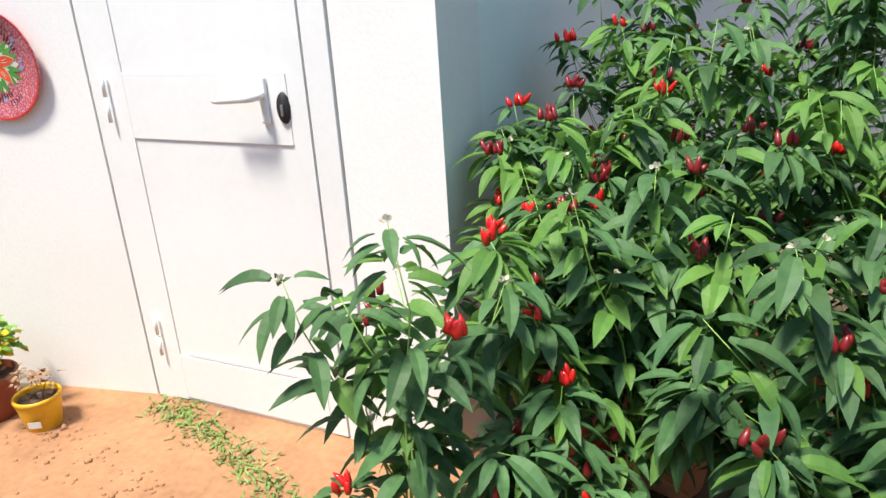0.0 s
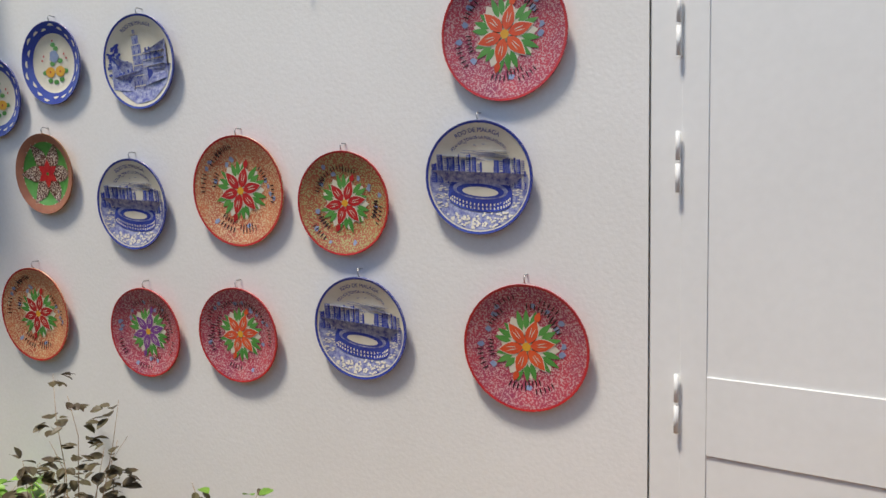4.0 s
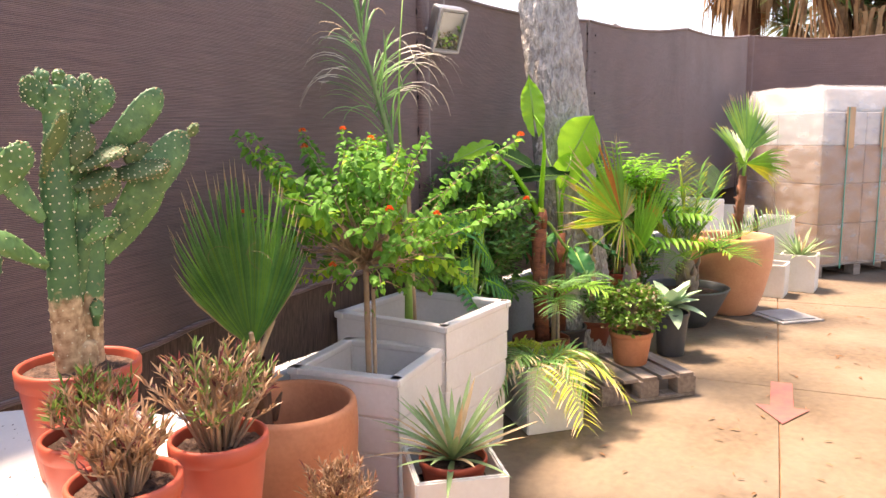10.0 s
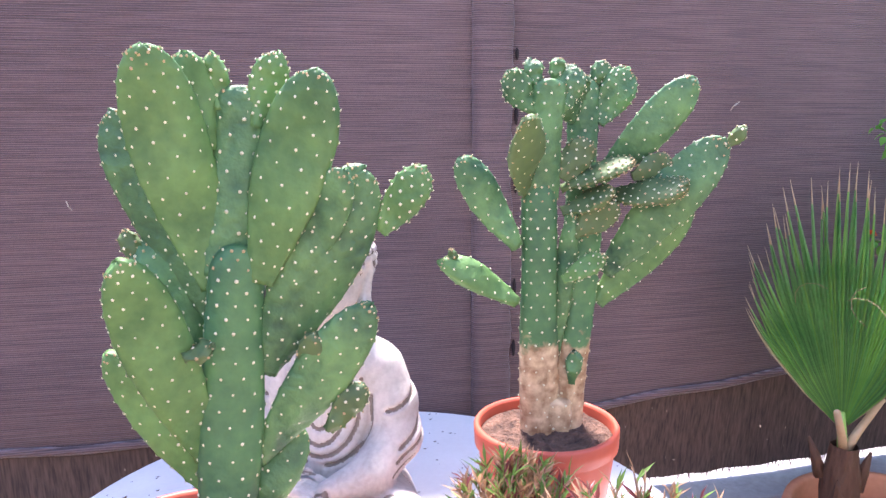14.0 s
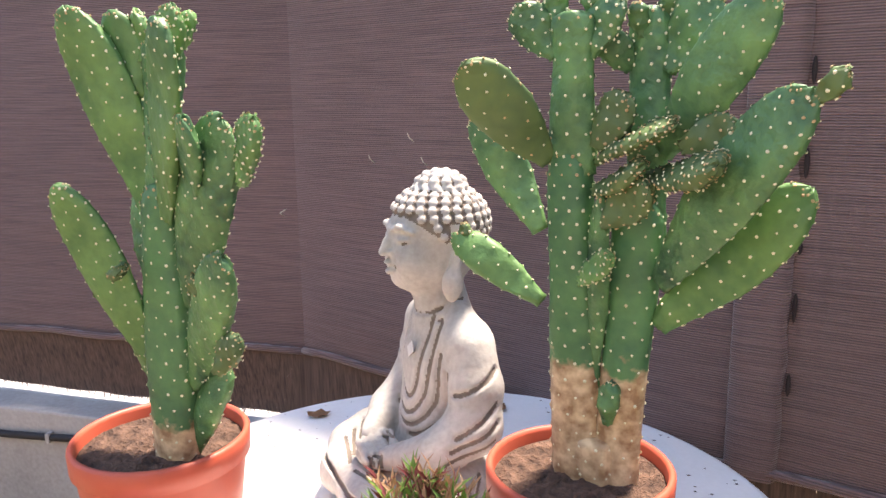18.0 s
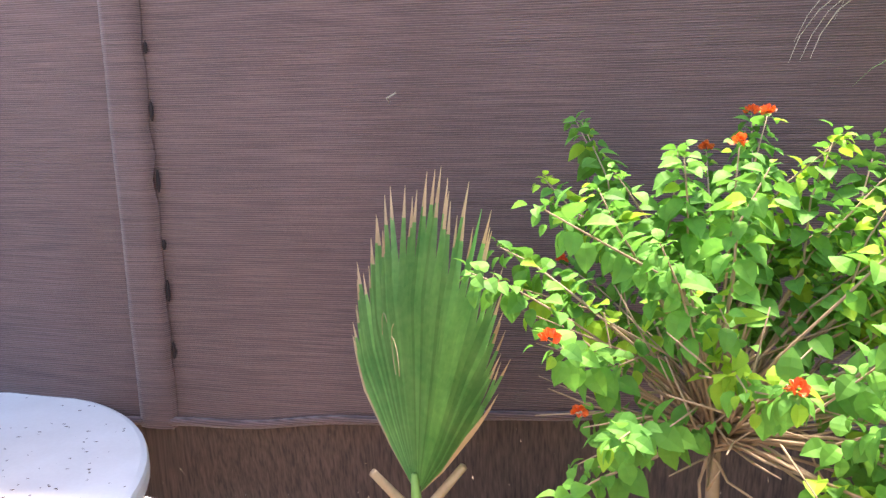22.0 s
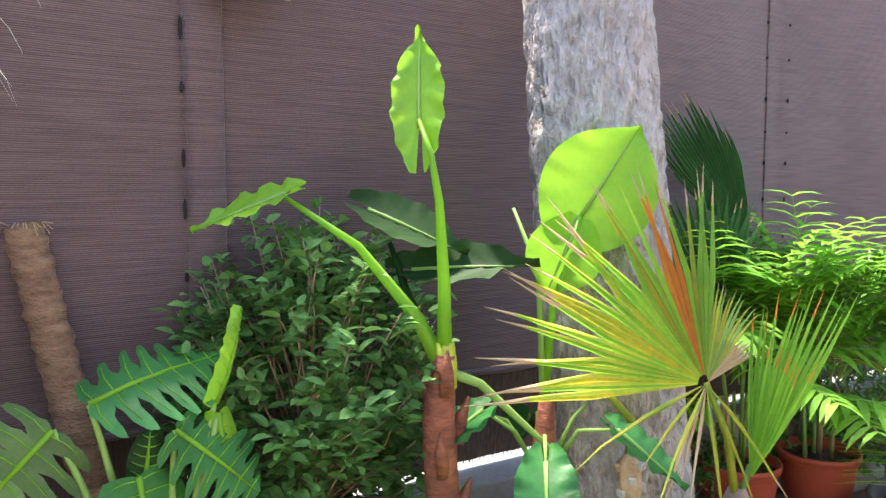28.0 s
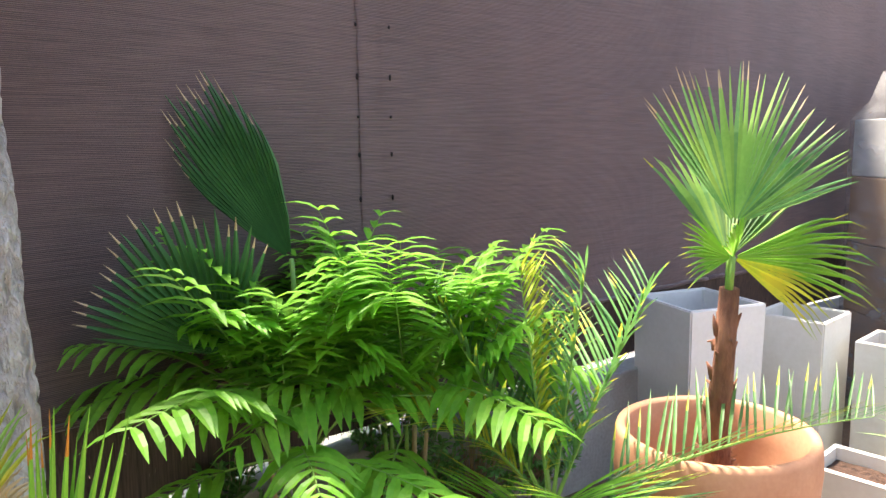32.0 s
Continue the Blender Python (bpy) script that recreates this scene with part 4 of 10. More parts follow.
def cathedral_plate(R, seed):
    rg = random.Random(seed)
    pl = dish(R, M_GLAZE_W, M_GLAZE_BLUE, "cream and blue souvenir plate with a cathedral view")
    ring_part("rim_band", R * 0.955, R * 1.0, R, M_GLAZE_BLUE, pl, 0.001, mid=1)
    shapes_part("blue_wash", [[(-R * 0.85, -R * 0.25), (-R * 0.6, -R * 0.6), (-R * 0.2, -R * 0.88), (R * 0.3, -R * 0.85), (R * 0.7, -R * 0.55), (R * 0.88, -R * 0.15), (R * 0.1, -R * 0.1)]], R, M_GLAZE_MID, pl, 0.0006)
    body = [quad(-R * 0.12, -R * 0.55, R * 0.26, R * 0.95), quad(-R * 0.12, R * 0.38, R * 0.18, R * 0.2), quad(-R * 0.12, R * 0.56, R * 0.07, R * 0.14)]
    body += [[(R * 0.02, -R * 0.5), (R * 0.78, -R * 0.42), (R * 0.78, R * 0.38), (R * 0.02, R * 0.18)], [(-R * 0.8, -R * 0.5), (-R * 0.28, -R * 0.6), (-R * 0.28, R * 0.02), (-R * 0.8, R * 0.2)]]
    shapes_part("church_wall", clipd(body[:3], R) + body[3:], R, M_GLAZE_MID, pl, 0.001)
    op = [quad(-R * 0.12 + dx, y, R * 0.03, R * 0.07) for y in [R * (-0.45 + 0.13 * k) for k in range(7)] for dx in (-R * 0.06, R * 0.06)]
    op += [quad(x * R, y * R, R * 0.05, R * 0.12) for x in (0.14, 0.24, 0.38, 0.5, 0.62) for y in (0.0, 0.17)]
    op += [quad(x * R, -R * 0.45, R * 0.14, R * 0.33) for x in (0.2, 0.45)] + [quad(x * R, y * R, R * 0.05, R * 0.1) for x in (-0.7, -0.56, -0.42) for y in (-0.4, -0.2, -0.02)]
    shapes_part("openings", clipd(op, R), R, M_GLAZE_BLUE, pl, 0.0015)
    shapes_part("cornices", clipd([quad(-R * 0.12, R * (-0.5 + 0.22 * k), R * 0.3, R * 0.018) for k in range(6)] + [quad(R * 0.4, R * (-0.12 + 0.14 * k), R * 0.7, R * 0.015) for k in range(3)], R), R, M_GLAZE_W, pl, 0.0018)
    shapes_part("tree_dabs", clipd([[(x + R * 0.04 * math.cos(q * 1.25), y + R * 0.035 * math.sin(q * 1.25)) for q in range(5)] for _ in range(70) for x, y in [(R * rg.uniform(-0.88, -0.6), R * rg.uniform(-0.2, 0.55))]], R), R, M_GLAZE_BLUE, pl, 0.002)
    text_mesh("RDO DE MALAGA", R * 0.105, R * 0.78, M_GLAZE_BLUE, pl, R)
    return pl


def bouquet_plate(R, seed):
    rg = random.Random(seed)
    pl = dish(R, M_GLAZE_W, M_GLAZE_BLUE, "oval white plate with blue rim and yellow and blue flowers")
    ring_part("rim_band", R * 0.72, R * 1.0, R, M_GLAZE_BLUE, pl, 0.001)
    shapes_part("rim_scrolls", [[(R * (0.86 + 0.05 * w * math.sin(t * 3.14) + 0.05 * math.sin(k * 2.1)) * math.cos(k * 0.33 + 0.24 * t), R * (0.86 + 0.05 * w * math.sin(t * 3.14) + 0.05 * math.sin(k * 2.1)) * math.sin(k * 0.33 + 0.24 * t)) for w, ts in ((1, (0, 0.33, 0.67)), (-0.2, (1, 0.67, 0.33))) for t in ts] for k in range(19)], R, M_GLAZE_W, pl, 0.0018)
    shapes_part("painted_leaves", [[(x * R + R * 0.09 * math.cos(q * 0.9), y * R + R * 0.06 * math.sin(q * 0.9)) for q in range(7)] for x, y in ((-0.2, -0.4), (0.2, -0.4), (0, -0.45), (-0.36, -0.2), (0.36, -0.2), (0, 0.45), (0.08, 0.35), (-0.08, 0.0), (0.2, 0.05))], R, M_GRN, pl, 0.0012)
    shapes_part("yellow_flowers", [[(x * R + R * 0.17 * math.cos(q * 0.6), -0.2 * R + R * 0.13 * math.sin(q * 0.6)) for q in range(10)] for x in (-0.17, 0.17)], R, M_YEL, pl, 0.0016)
    shapes_part("blue_flower", [[(R * 0.16 * math.cos(q * 0.6) * (1 + 0.15 * (-1) ** q), 0.17 * R + R * 0.15 * math.sin(q * 0.6)) for q in range(10)]], R, M_BLUESP, pl, 0.0016)
    shapes_part("red_dots", [[(x * R + R * 0.03 * math.cos(q), y * R + R * 0.03 * math.sin(q)) for q in range(6)] for x, y in ((-0.35, 0.2), (0.35, 0.2), (-0.42, 0.1), (0.42, 0.1), (0, 0.55), (-0.17, -0.2), (0.17, -0.2))], R, M_RED, pl, 0.002)
    return pl


def relief_plate(R, seed, a, b, c, label):
    """Dark enamelled plate with raised star petals and dots."""
    rg = random.Random(seed)
    pl = dish(R, a, M_CLAYPL, label)
    ring_part("rim_band", R * 0.80, R * 1.0, R, M_CLAYPL, pl, 0.001)
    shapes_part("star_petals", [petal(2 * math.pi * k / 6, R * 0.1, R * 0.86, R * 0.21) for k in range(6)], R, b, pl, 0.0013)
    shapes_part("inner_petals", [petal(2 * math.pi * k / 6 + 0.5, R * 0.03, R * 0.36, R * 0.1) for k in range(6)], R, M_RED, pl, 0.0018)
    shapes_part("raised_dots", [[(r * R * math.cos(t) + R * 0.016 * math.cos(q * 1.26), r * R * math.sin(t) + R * 0.016 * math.sin(q * 1.26)) for q in range(5)] for k in range(6) for r, dt in ((0.4, 0), (0.47, .08), (0.47, -.08), (0.54, 0), (0.54, .12), (0.54, -.12), (0.61, .06), (0.61, -.06), (0.8, .3), (0.8, .1), (0.8, -.2)) for t in [2 * math.pi * k / 6 + dt]], R, c, pl, 0.0024)
    return pl


KINDS = {}


def kind_plate(kind, R, seed=3):
    if kind == "flower_or":
        return flower_plate(R, M_SPK_OR, M_RED, "orange sponged ceramic plate with red flower", seed)
    if kind == "flower_gr":
        return flower_plate(R, M_SPK_GR, M_RED, "red and olive sponged plate with crimson flower", seed)
    if kind == "flower_pu":
        return flower_plate(R, M_SPK_RD, M_PURP, "crimson sponged ceramic plate with purple flower", seed)
    if kind == "flower_rd":
        return flower_plate(R, M_SPK_RD, M_ORFL, "crimson sponged ceramic plate with orange flower", seed)
    if kind == "bull":
        return bullring_plate(R, seed)
    if kind == "cath":
        return cathedral_plate(R, seed)
    if kind == "bouquet":
        return bouquet_plate(R, seed)
    if kind == "star":
        return relief_plate(R, seed, M_GRN, M_DOTTED, M_GLAZE_W, "dark red and green enamelled plate with star petals")
    if kind == "clay":
        return relief_plate(R, seed, M_CLAYPL, M_ORFL, M_YEL, "terracotta plate with orange and yellow enamel relief")
    if kind == "clay_y":
        return relief_plate(R, seed, M_CLAYPL, M_YEL, M_SPOT, "terracotta plate with yellow and black enamel relief")
    if kind == "clay_p":
        return relief_plate(R, seed, M_PURP, M_YEL, M_RED, "clay plate with purple and yellow enamel relief")
    if kind == "pink":
        return flower_plate(R, M_PINKG, M_GRN, "pink sponged ceramic plate with green leaves", seed)
    return relief_plate(R, seed, M_RED, M_ORFL, M_YEL, "small red and gold enamelled clay bowl")


def hang(kind, x, y, z, dia, nx, ny, sx=1.0):
    R = round(dia / 2, 2)
    nrm = Vector((nx, ny, 0)).normalized()
    t = Vector((0, 0, 1)).cross(nrm)
    lean = 0.06
    up = (Vector((0, 0, 1)) * math.cos(lean) + nrm * math.sin(lean))
    out = t.cross(up)
    roll = Matrix.Rotation(rgp.uniform(-0.07, 0.07), 4, "Z")
    base = Vector((x, y, z)) + nrm * 0.004
    m = Matrix(((t.x, up.x, out.x, base.x), (t.y, up.y, out.y, base.y), (t.z, up.z, out.z, base.z), (0, 0, 0, 1))) @ roll
    key = (kind, R)
    if key not in KINDS:
        KINDS[key] = kind_plate(kind, R, len(KINDS))
        KINDS[key].matrix_world = m
        p = KINDS[key]
    else:
        p = copy_thing(KINDS[key], m)
    hk = thing("plate_hook", pose(x + nrm.x * 0.012, y + nrm.y * 0.012, z + R + 0.008, 0, 0, math.degrees(math.atan2(nrm.y, nrm.x))), "small wire hook holding a plate", "hook", "plate hooks")
    bm = bmesh.new()
    add_tube(bm, [(-0.012, 0, 0.012), (0.012, 0, 0.012), (0.018, 0, 0.004), (0.014, 0.0, -0.008), (0.006, 0, -0.01)], 0.002, 6)
    part("wire", bm, M_METAL, hk, "", True)
    return p


rgp = random.Random(11)
for kind, x, z, d in (("bouquet", -3.89, 1.917, 0.27), ("bouquet", -3.588, 2.015, 0.27), ("cath", -3.188, 1.986, 0.30), ("star", -3.65, 1.637, 0.29), ("bull", -3.246, 1.527, 0.30),
                      ("flower_or", -2.808, 1.563, 0.34), ("flower_gr", -2.436, 1.522, 0.30), ("bull", -2.019, 1.586, 0.30), ("flower_or", -3.736, 1.135, 0.34), ("flower_pu", -3.21, 1.101, 0.30),
                      ("flower_rd", -2.827, 1.116, 0.30), ("bull", -2.388, 1.163, 0.30), ("flower_rd", -1.893, 1.14, 0.35), ("flower_rd", -1.946, 1.952, 0.35)):
    hang(kind, x, 1.925, z, d, 0, -1)
n2x, n2y = d2.y, -d2.x
if n2y > 0:
    n2x, n2y = -n2x, -n2y
for kind, x, y, z, d in (("pink", -4.297, 2.017, 2.131, 0.31), ("bull", -5.527, 2.565, 2.47, 0.26), ("bull", -6.079, 2.811, 2.53, 0.26), ("clay", -6.58, 3.035, 2.50, 0.25), ("clay_y", -6.25, 2.887, 1.96, 0.34),
                         ("clay_y", -5.686, 2.636, 1.95, 0.34), ("clay", -5.181, 2.411, 1.908, 0.34), ("bull", -4.277, 2.008, 1.672, 0.30), ("clay", -6.516, 3.006, 1.681, 0.30), ("clay_y", -6.02, 2.785, 1.637, 0.34),
                         ("clay", -5.441, 2.527, 1.61, 0.34), ("clay_y", -4.911, 2.29, 1.606, 0.28), ("bowl", -4.624, 2.163, 1.646, 0.17), ("clay", -6.234, 2.88, 1.156, 0.29), ("clay_y", -5.714, 2.649, 1.134, 0.29),
                         ("clay_y", -5.184, 2.412, 1.22, 0.24), ("clay_p", -4.715, 2.203, 1.182, 0.26), ("cath", -4.275, 2.007, 1.321, 0.30), ("bull", -4.991, 2.326, 2.46, 0.18)):
    hang(kind, x + n2x * -0.018, y + n2y * -0.018, z, d, n2x, n2y)
for x, z in ((-2.55, 2.20),):
    hk = thing("wall_hook", pose(x, 1.92, z, 0, 0, 270), "empty rusty wire hook in the white wall", "hook", "hooks in the wall")
    bm = bmesh.new()
    add_tube(bm, [(-0.01, 0, 0), (0.02, 0, 0), (0.03, 0, -0.008), (0.026, 0, -0.02), (0.018, 0, -0.022)], 0.0028, 6)
    part("wire", bm, M_METAL, hk, "", True)

# ---------- pots and planters ----------
def pot(m, R, H, clay, label, taper=0.72, group="", name="flower_pot", soil=True, rim=0.028, thick=0.008, fill=0.86, wob=0.0, saucer=False):
    p = thing(name, m, label, "pot", group)
    b = R * taper
    bm = bmesh.new()
    rr = add_lathe(bm, [(b * 0.96, 0.0), (b, 0.004), (R * 0.94, H - rim - 0.004), (R * 0.945, H - rim), (R * 0.99, H - rim + 0.002), (R, H - 0.004), (R - 0.003, H), (R - thick, H), (R - thick - 0.002, H - 0.006), (R * 0.9, H * fill - 0.02)], 36, wob=wob)
    add_cap(bm, rr[0], True)
    part("body", bm, clay, p, "", True)
    if soil:
        bm = bmesh.new()
        n, k_ = 44, 13
        vs = [bm.verts.new((0, 0, H * fill))]
        rings = []
        for q in range(1, k_ + 1):
            r = (R - thick - 0.002) * q / k_
            rings.append([bm.verts.new((r * math.cos(6.2832 * j / n), r * math.sin(6.2832 * j / n), H * fill + (0.009 * noise.noise(Vector((r * math.cos(6.2832 * j / n) * 70, r * math.sin(6.2832 * j / n) * 70, H * 9))) + 0.004 * noise.noise(Vector((j * 3.1, q * 2.7, H * 5))) if q < k_ else -0.004))) for j in range(n)])
        for j in range(n):
            bm.faces.new((vs[0], rings[0][j], rings[0][(j + 1) % n]))
        for a, c in zip(rings, rings[1:]):
            for j in range(n):
                bm.faces.new((a[j], c[j], c[(j + 1) % n], a[(j + 1) % n]))
        part("soil", bm, M_SOIL, p, "dry crumbly potting soil", True)
    return p


def big_pot(m, R, H, clay, label, base=0.7):
    p = thing("terracotta_planter", m, label, "pot")
    bm = bmesh.new()
    b = R * base
    prof = [(b * 0.95, 0), (b, 0.01), (b + (R - b) * 0.45, H * 0.25), (R * 0.97, H * 0.62), (R * 1.0, H * 0.85), (R * 0.985, H * 0.97), (R * 0.965, H), (R * 0.90, H), (R * 0.875, H * 0.985), (R * 0.88, H * 0.8), (R * 0.84, H * 0.62)]
    rr = add_lathe(bm, prof, 44)
    add_cap(bm, rr[0], True)
    part("body", bm, clay, p, "", True)
    bm = bmesh.new()
    rr = add_lathe(bm, [(R * 0.845, H * 0.62), (R * 0.5, H * 0.64), (R * 0.02, H * 0.65)], 30)
    add_cap(bm, rr[-1])
    part("soil", bm, M_SOIL, p, "dark soil low in the pot", True)
    return p


def square_planter(m, w, H, mt, label, wall_t=0.025, grooves=0, fill=0.75, taper=0.93, name="square_planter", group=""):
    p = thing(name, m, label, "planter", group)
    bm = bmesh.new()
    loops = []
    for s, z in ((w * taper, 0), (w, H), (w - 2 * wall_t, H), ((w - 2 * wall_t) * (taper + 0.04), H * fill - 0.02)):
        h = s / 2
        loops.append([bm.verts.new((x * h, y * h, z)) for x, y in ((-1, -1), (1, -1), (1, 1), (-1, 1))])
    for a, b in zip(loops, loops[1:]):
        for k in range(4):
            bm.faces.new((a[k], a[(k + 1) % 4], b[(k + 1) % 4], b[k]))
    bm.faces.new(loops[0][::-1])
    bm.faces.new(loops[-1])
    bmesh.ops.bevel(bm, geom=[e for e in bm.edges if e.calc_length() > 0.05], offset=0.006, segments=2, affect="EDGES")
    part("body", bm, mt, p)
    for k in range(grooves):
        # proud boards round the box, with shadow gaps between them
        z0, z1 = H * k / grooves + 0.004, H * (k + 1) / grooves - 0.006
        for j in range(4):
            a = j * math.pi / 2
            s = w * (taper + (1 - taper) * (z0 + z1) / 2 / H)
            bm = bmesh.new()
            add_box(bm, (s + 0.012, 0.012, z1 - z0), (0, -s / 2, (z0 + z1) / 2), 0, 0.004)
            bmesh.ops.transform(bm, matrix=Matrix.Rotation(a, 4, "Z"), verts=bm.verts)
            part("board", bm, mt, p)
    if grooves:
        for j in range(4):
            bm = bmesh.new()
            add_box(bm, (w + 0.03, 0.05, 0.03), (0, -w / 2 + 0.015, H), 0, 0.006)
            bmesh.ops.transform(bm, matrix=Matrix.Rotation(j * math.pi / 2, 4, "Z"), verts=bm.verts)
            part("rim", bm, mt, p)
    bm = bmesh.new()
    h = (w - 2 * wall_t) / 2 * (taper + (1 - taper) * fill) * 0.985
    bmesh.ops.create_grid(bm, x_segments=8, y_segments=8, size=h)
    for v in bm.verts:
        v.co.z = H * fill + 0.01 * noise.noise(v.co * 14)
    part("soil", bm, M_SOIL, p, "dark potting soil", True)
    return p


square_planter(pose(-4.66, -0.70, 0, 0, 0, 163), 0.47, 0.60, M_BOX, "pale grey ribbed square planter with bare inner walls", 0.03, 4, 0.5, 0.92)
square_planter(pose(-5.17, -0.525, 0, 0, 0, 153), 0.59, 0.70, M_BOX, "tall pale grey ribbed square planter beside the fence", 0.035, 5, 0.6, 0.92)
square_planter(pose(-4.24, -0.33, 0, 0, 0, 16), 0.33, 0.36, M_CUBE, "cream square planter holding an orange pot", 0.02, 0, 0.7, 0.97)
square_planter(pose(-5.54, 0.06, 0, 0, 0, 22), 0.33, 0.357, M_CUBE, "cream square planter with scuffed sides", 0.02, 0, 0.8, 0.95)
square_planter(pose(-8.87, 2.36, 0, 0, 0, 62), 0.30, 0.31, M_CUBE, "small cream square planter beside the pallet", 0.02, 0, 0.8, 0.97)
square_planter(pose(-9.12, 2.72, 0, 0, 0, 62), 0.32, 0.36, M_CUBE, "cream square planter with a spiky rosette", 0.02, 0, 0.8, 0.97)
square_planter(pose(-9.55, 2.2, 0, 0, 0, 62), 0.34, 0.78, M_CUBE, "tall cream square planter behind the terracotta pot", 0.02, 0, 0.85, 0.97)
square_planter(pose(-9.50, 2.62, 0, 0, 0, 62), 0.30, 0.68, M_CUBE, "tall cream square planter by the wrapped load", 0.02, 0, 0.85, 0.97)
square_planter(pose(-9.25, 1.72, 0, 0, 0, 40), 0.42, 0.88, M_BOX, "tall pale grey square planter against the fence", 0.025, 0, 0.85, 0.95)
big_pot(pose(-8.18, 1.79, 0), 0.335, 0.66, M_TERRA_PALE, "large pale terracotta pot holding a palm", 0.62)
big_pot(pose(-4.16, -0.905, 0), 0.245, 0.60, M_TERRA, "large terracotta pot with a young fan palm", 0.7)
pot(pose(-4.24, -0.33, 0.19, 0, 0, 0), 0.125, 0.185, M_ORANGE, "orange plastic pot sunk in a cream planter")

# ---------- table ----------
table = thing("round_table", pose(-2.90, -1.235, 0), "round table with white terrazzo top", "table")
bm = bmesh.new()
rr = add_lathe(bm, [(0.02, 0.82), (0.585, 0.82), (0.597, 0.815), (0.60, 0.805), (0.60, 0.775), (0.59, 0.765), (0.02, 0.765)], 72)
add_cap(bm, rr[0])
add_cap(bm, rr[-1], True)
part("top", bm, M_TABLE, table, "", False)
bm = bmesh.new()
rr = add_lathe(bm, [(0.26, 0), (0.26, 0.04), (0.1, 0.1), (0.085, 0.45), (0.14, 0.74), (0.22, 0.765)], 32)
add_cap(bm, rr[0], True)
part("pedestal", bm, M_KERB, table, "", True)
rg = random.Random(8)
vs, fs = [], []
for k in range(300):
    a, r = rg.uniform(0, 6.283), 0.58 * math.sqrt(rg.random())
    x, y, s, t = -2.9 + r * math.cos(a), -1.235 + r * math.sin(a), rg.uniform(0.0008, 0.0030), rg.uniform(0, 3)
    n = len(vs)
    vs += [(x + s * math.cos(t + q * 1.57) * (2 if q % 2 else 1), y + s * math.sin(t + q * 1.57), 0.8215) for q in range(4)]
    fs.append((n, n + 1, n + 2, n + 3))
tagged(mesh_part("table_crumbs", vs, fs, M_SOIL, None), "brown soil crumbs scattered over the white table", "crumbs", kind="stuff")
M_DRYLEAF = mat("dry_brown_leaf", (0.26, 0.13, 0.06), 0.7, bump=0.1, rnd=0.3)
for x, y, s, a in ((-2.55, -1.62, 0.03, 0.4), (-2.95, -1.72, 0.028, 2.0)):
    bm = bmesh.new()
    vv = [bm.verts.new((s * math.cos(t) * (1 if k % 2 else 0.75), 0.6 * s * math.sin(t), 0.004 + 0.006 * (k % 2))) for k, t in enumerate([6.283 * q / 10 for q in range(10)])]
    bm.faces.new(vv)
    lf = link_mesh("fallen_leaf", bm, M_DRYLEAF)
    lf.matrix_world = pose(x, y, 0.821, 0, 0, a * 57)
    tagged(lf, "curled dry leaf lying on the table", "leaf", "fallen leaves")

# ---------- pallets with wrapped loads ----------
def film_mat():
    m = bpy.data.materials.new("stretch_film")
    m.use_nodes = True
    nt = m.node_tree
    b = nt.nodes["Principled BSDF"]
    b.inputs["Base Color"].default_value = (0.66, 0.65, 0.63, 1)
    b.inputs["Roughness"].default_value = 0.25
    tc, mp, nz = nt.nodes.new("ShaderNodeTexCoord"), nt.nodes.new("ShaderNodeMapping"), nt.nodes.new("ShaderNodeTexNoise")
    mp.inputs["Scale"].default_value = (1.6, 1.6, 3.2)
    nz.inputs["Scale"].default_value, nz.inputs["Detail"].default_value = 3, 6
    nt.links.new(tc.outputs["Object"], mp.inputs[0])
    nt.links.new(mp.outputs[0], nz.inputs["Vector"])
    bp = nt.nodes.new("ShaderNodeBump")
    bp.inputs["Strength"].default_value, bp.inputs["Distance"].default_value = 0.8, 0.02
    nt.links.new(nz.outputs["Fac"], bp.inputs["Height"])
    nt.links.new(bp.outputs[0], b.inputs["Normal"])
    mr = nt.nodes.new("ShaderNodeMapRange")
    mr.inputs["From Min"].default_value, mr.inputs["From Max"].default_value = 0.35, 0.7
    mr.inputs["To Min"].default_value, mr.inputs["To Max"].default_value = 0.10, 0.42
    nt.links.new(nz.outputs["Fac"], mr.inputs["Value"])
    tp, ms = nt.nodes.new("ShaderNodeBsdfTransparent"), nt.nodes.new("ShaderNodeMixShader")
    nt.links.new(mr.outputs[0], ms.inputs[0])
    nt.links.new(tp.outputs[0], ms.inputs[1])
    nt.links.new(b.outputs[0], ms.inputs[2])
    nt.links.new(ms.outputs[0], nt.nodes["Material Output"].inputs["Surface"])
    return m


M_FILM = film_mat()
M_CARD = mat("brown_cardboard", (0.40, 0.25, 0.145), 0.8, (0.31, 0.185, 0.105), 2, 40, 0.1, rnd=0.12)
M_WHITECARD = mat("white_cardboard", (0.62, 0.61, 0.58), 0.7, (0.52, 0.51, 0.48), 2, 40, 0.1, rnd=0.06)
M_TAPE = mat("brown_packing_tape", (0.50, 0.34, 0.20), 0.4, bump=0.05)
M_STRAP = mat("green_strap", (0.05, 0.35, 0.28), 0.4, bump=0)


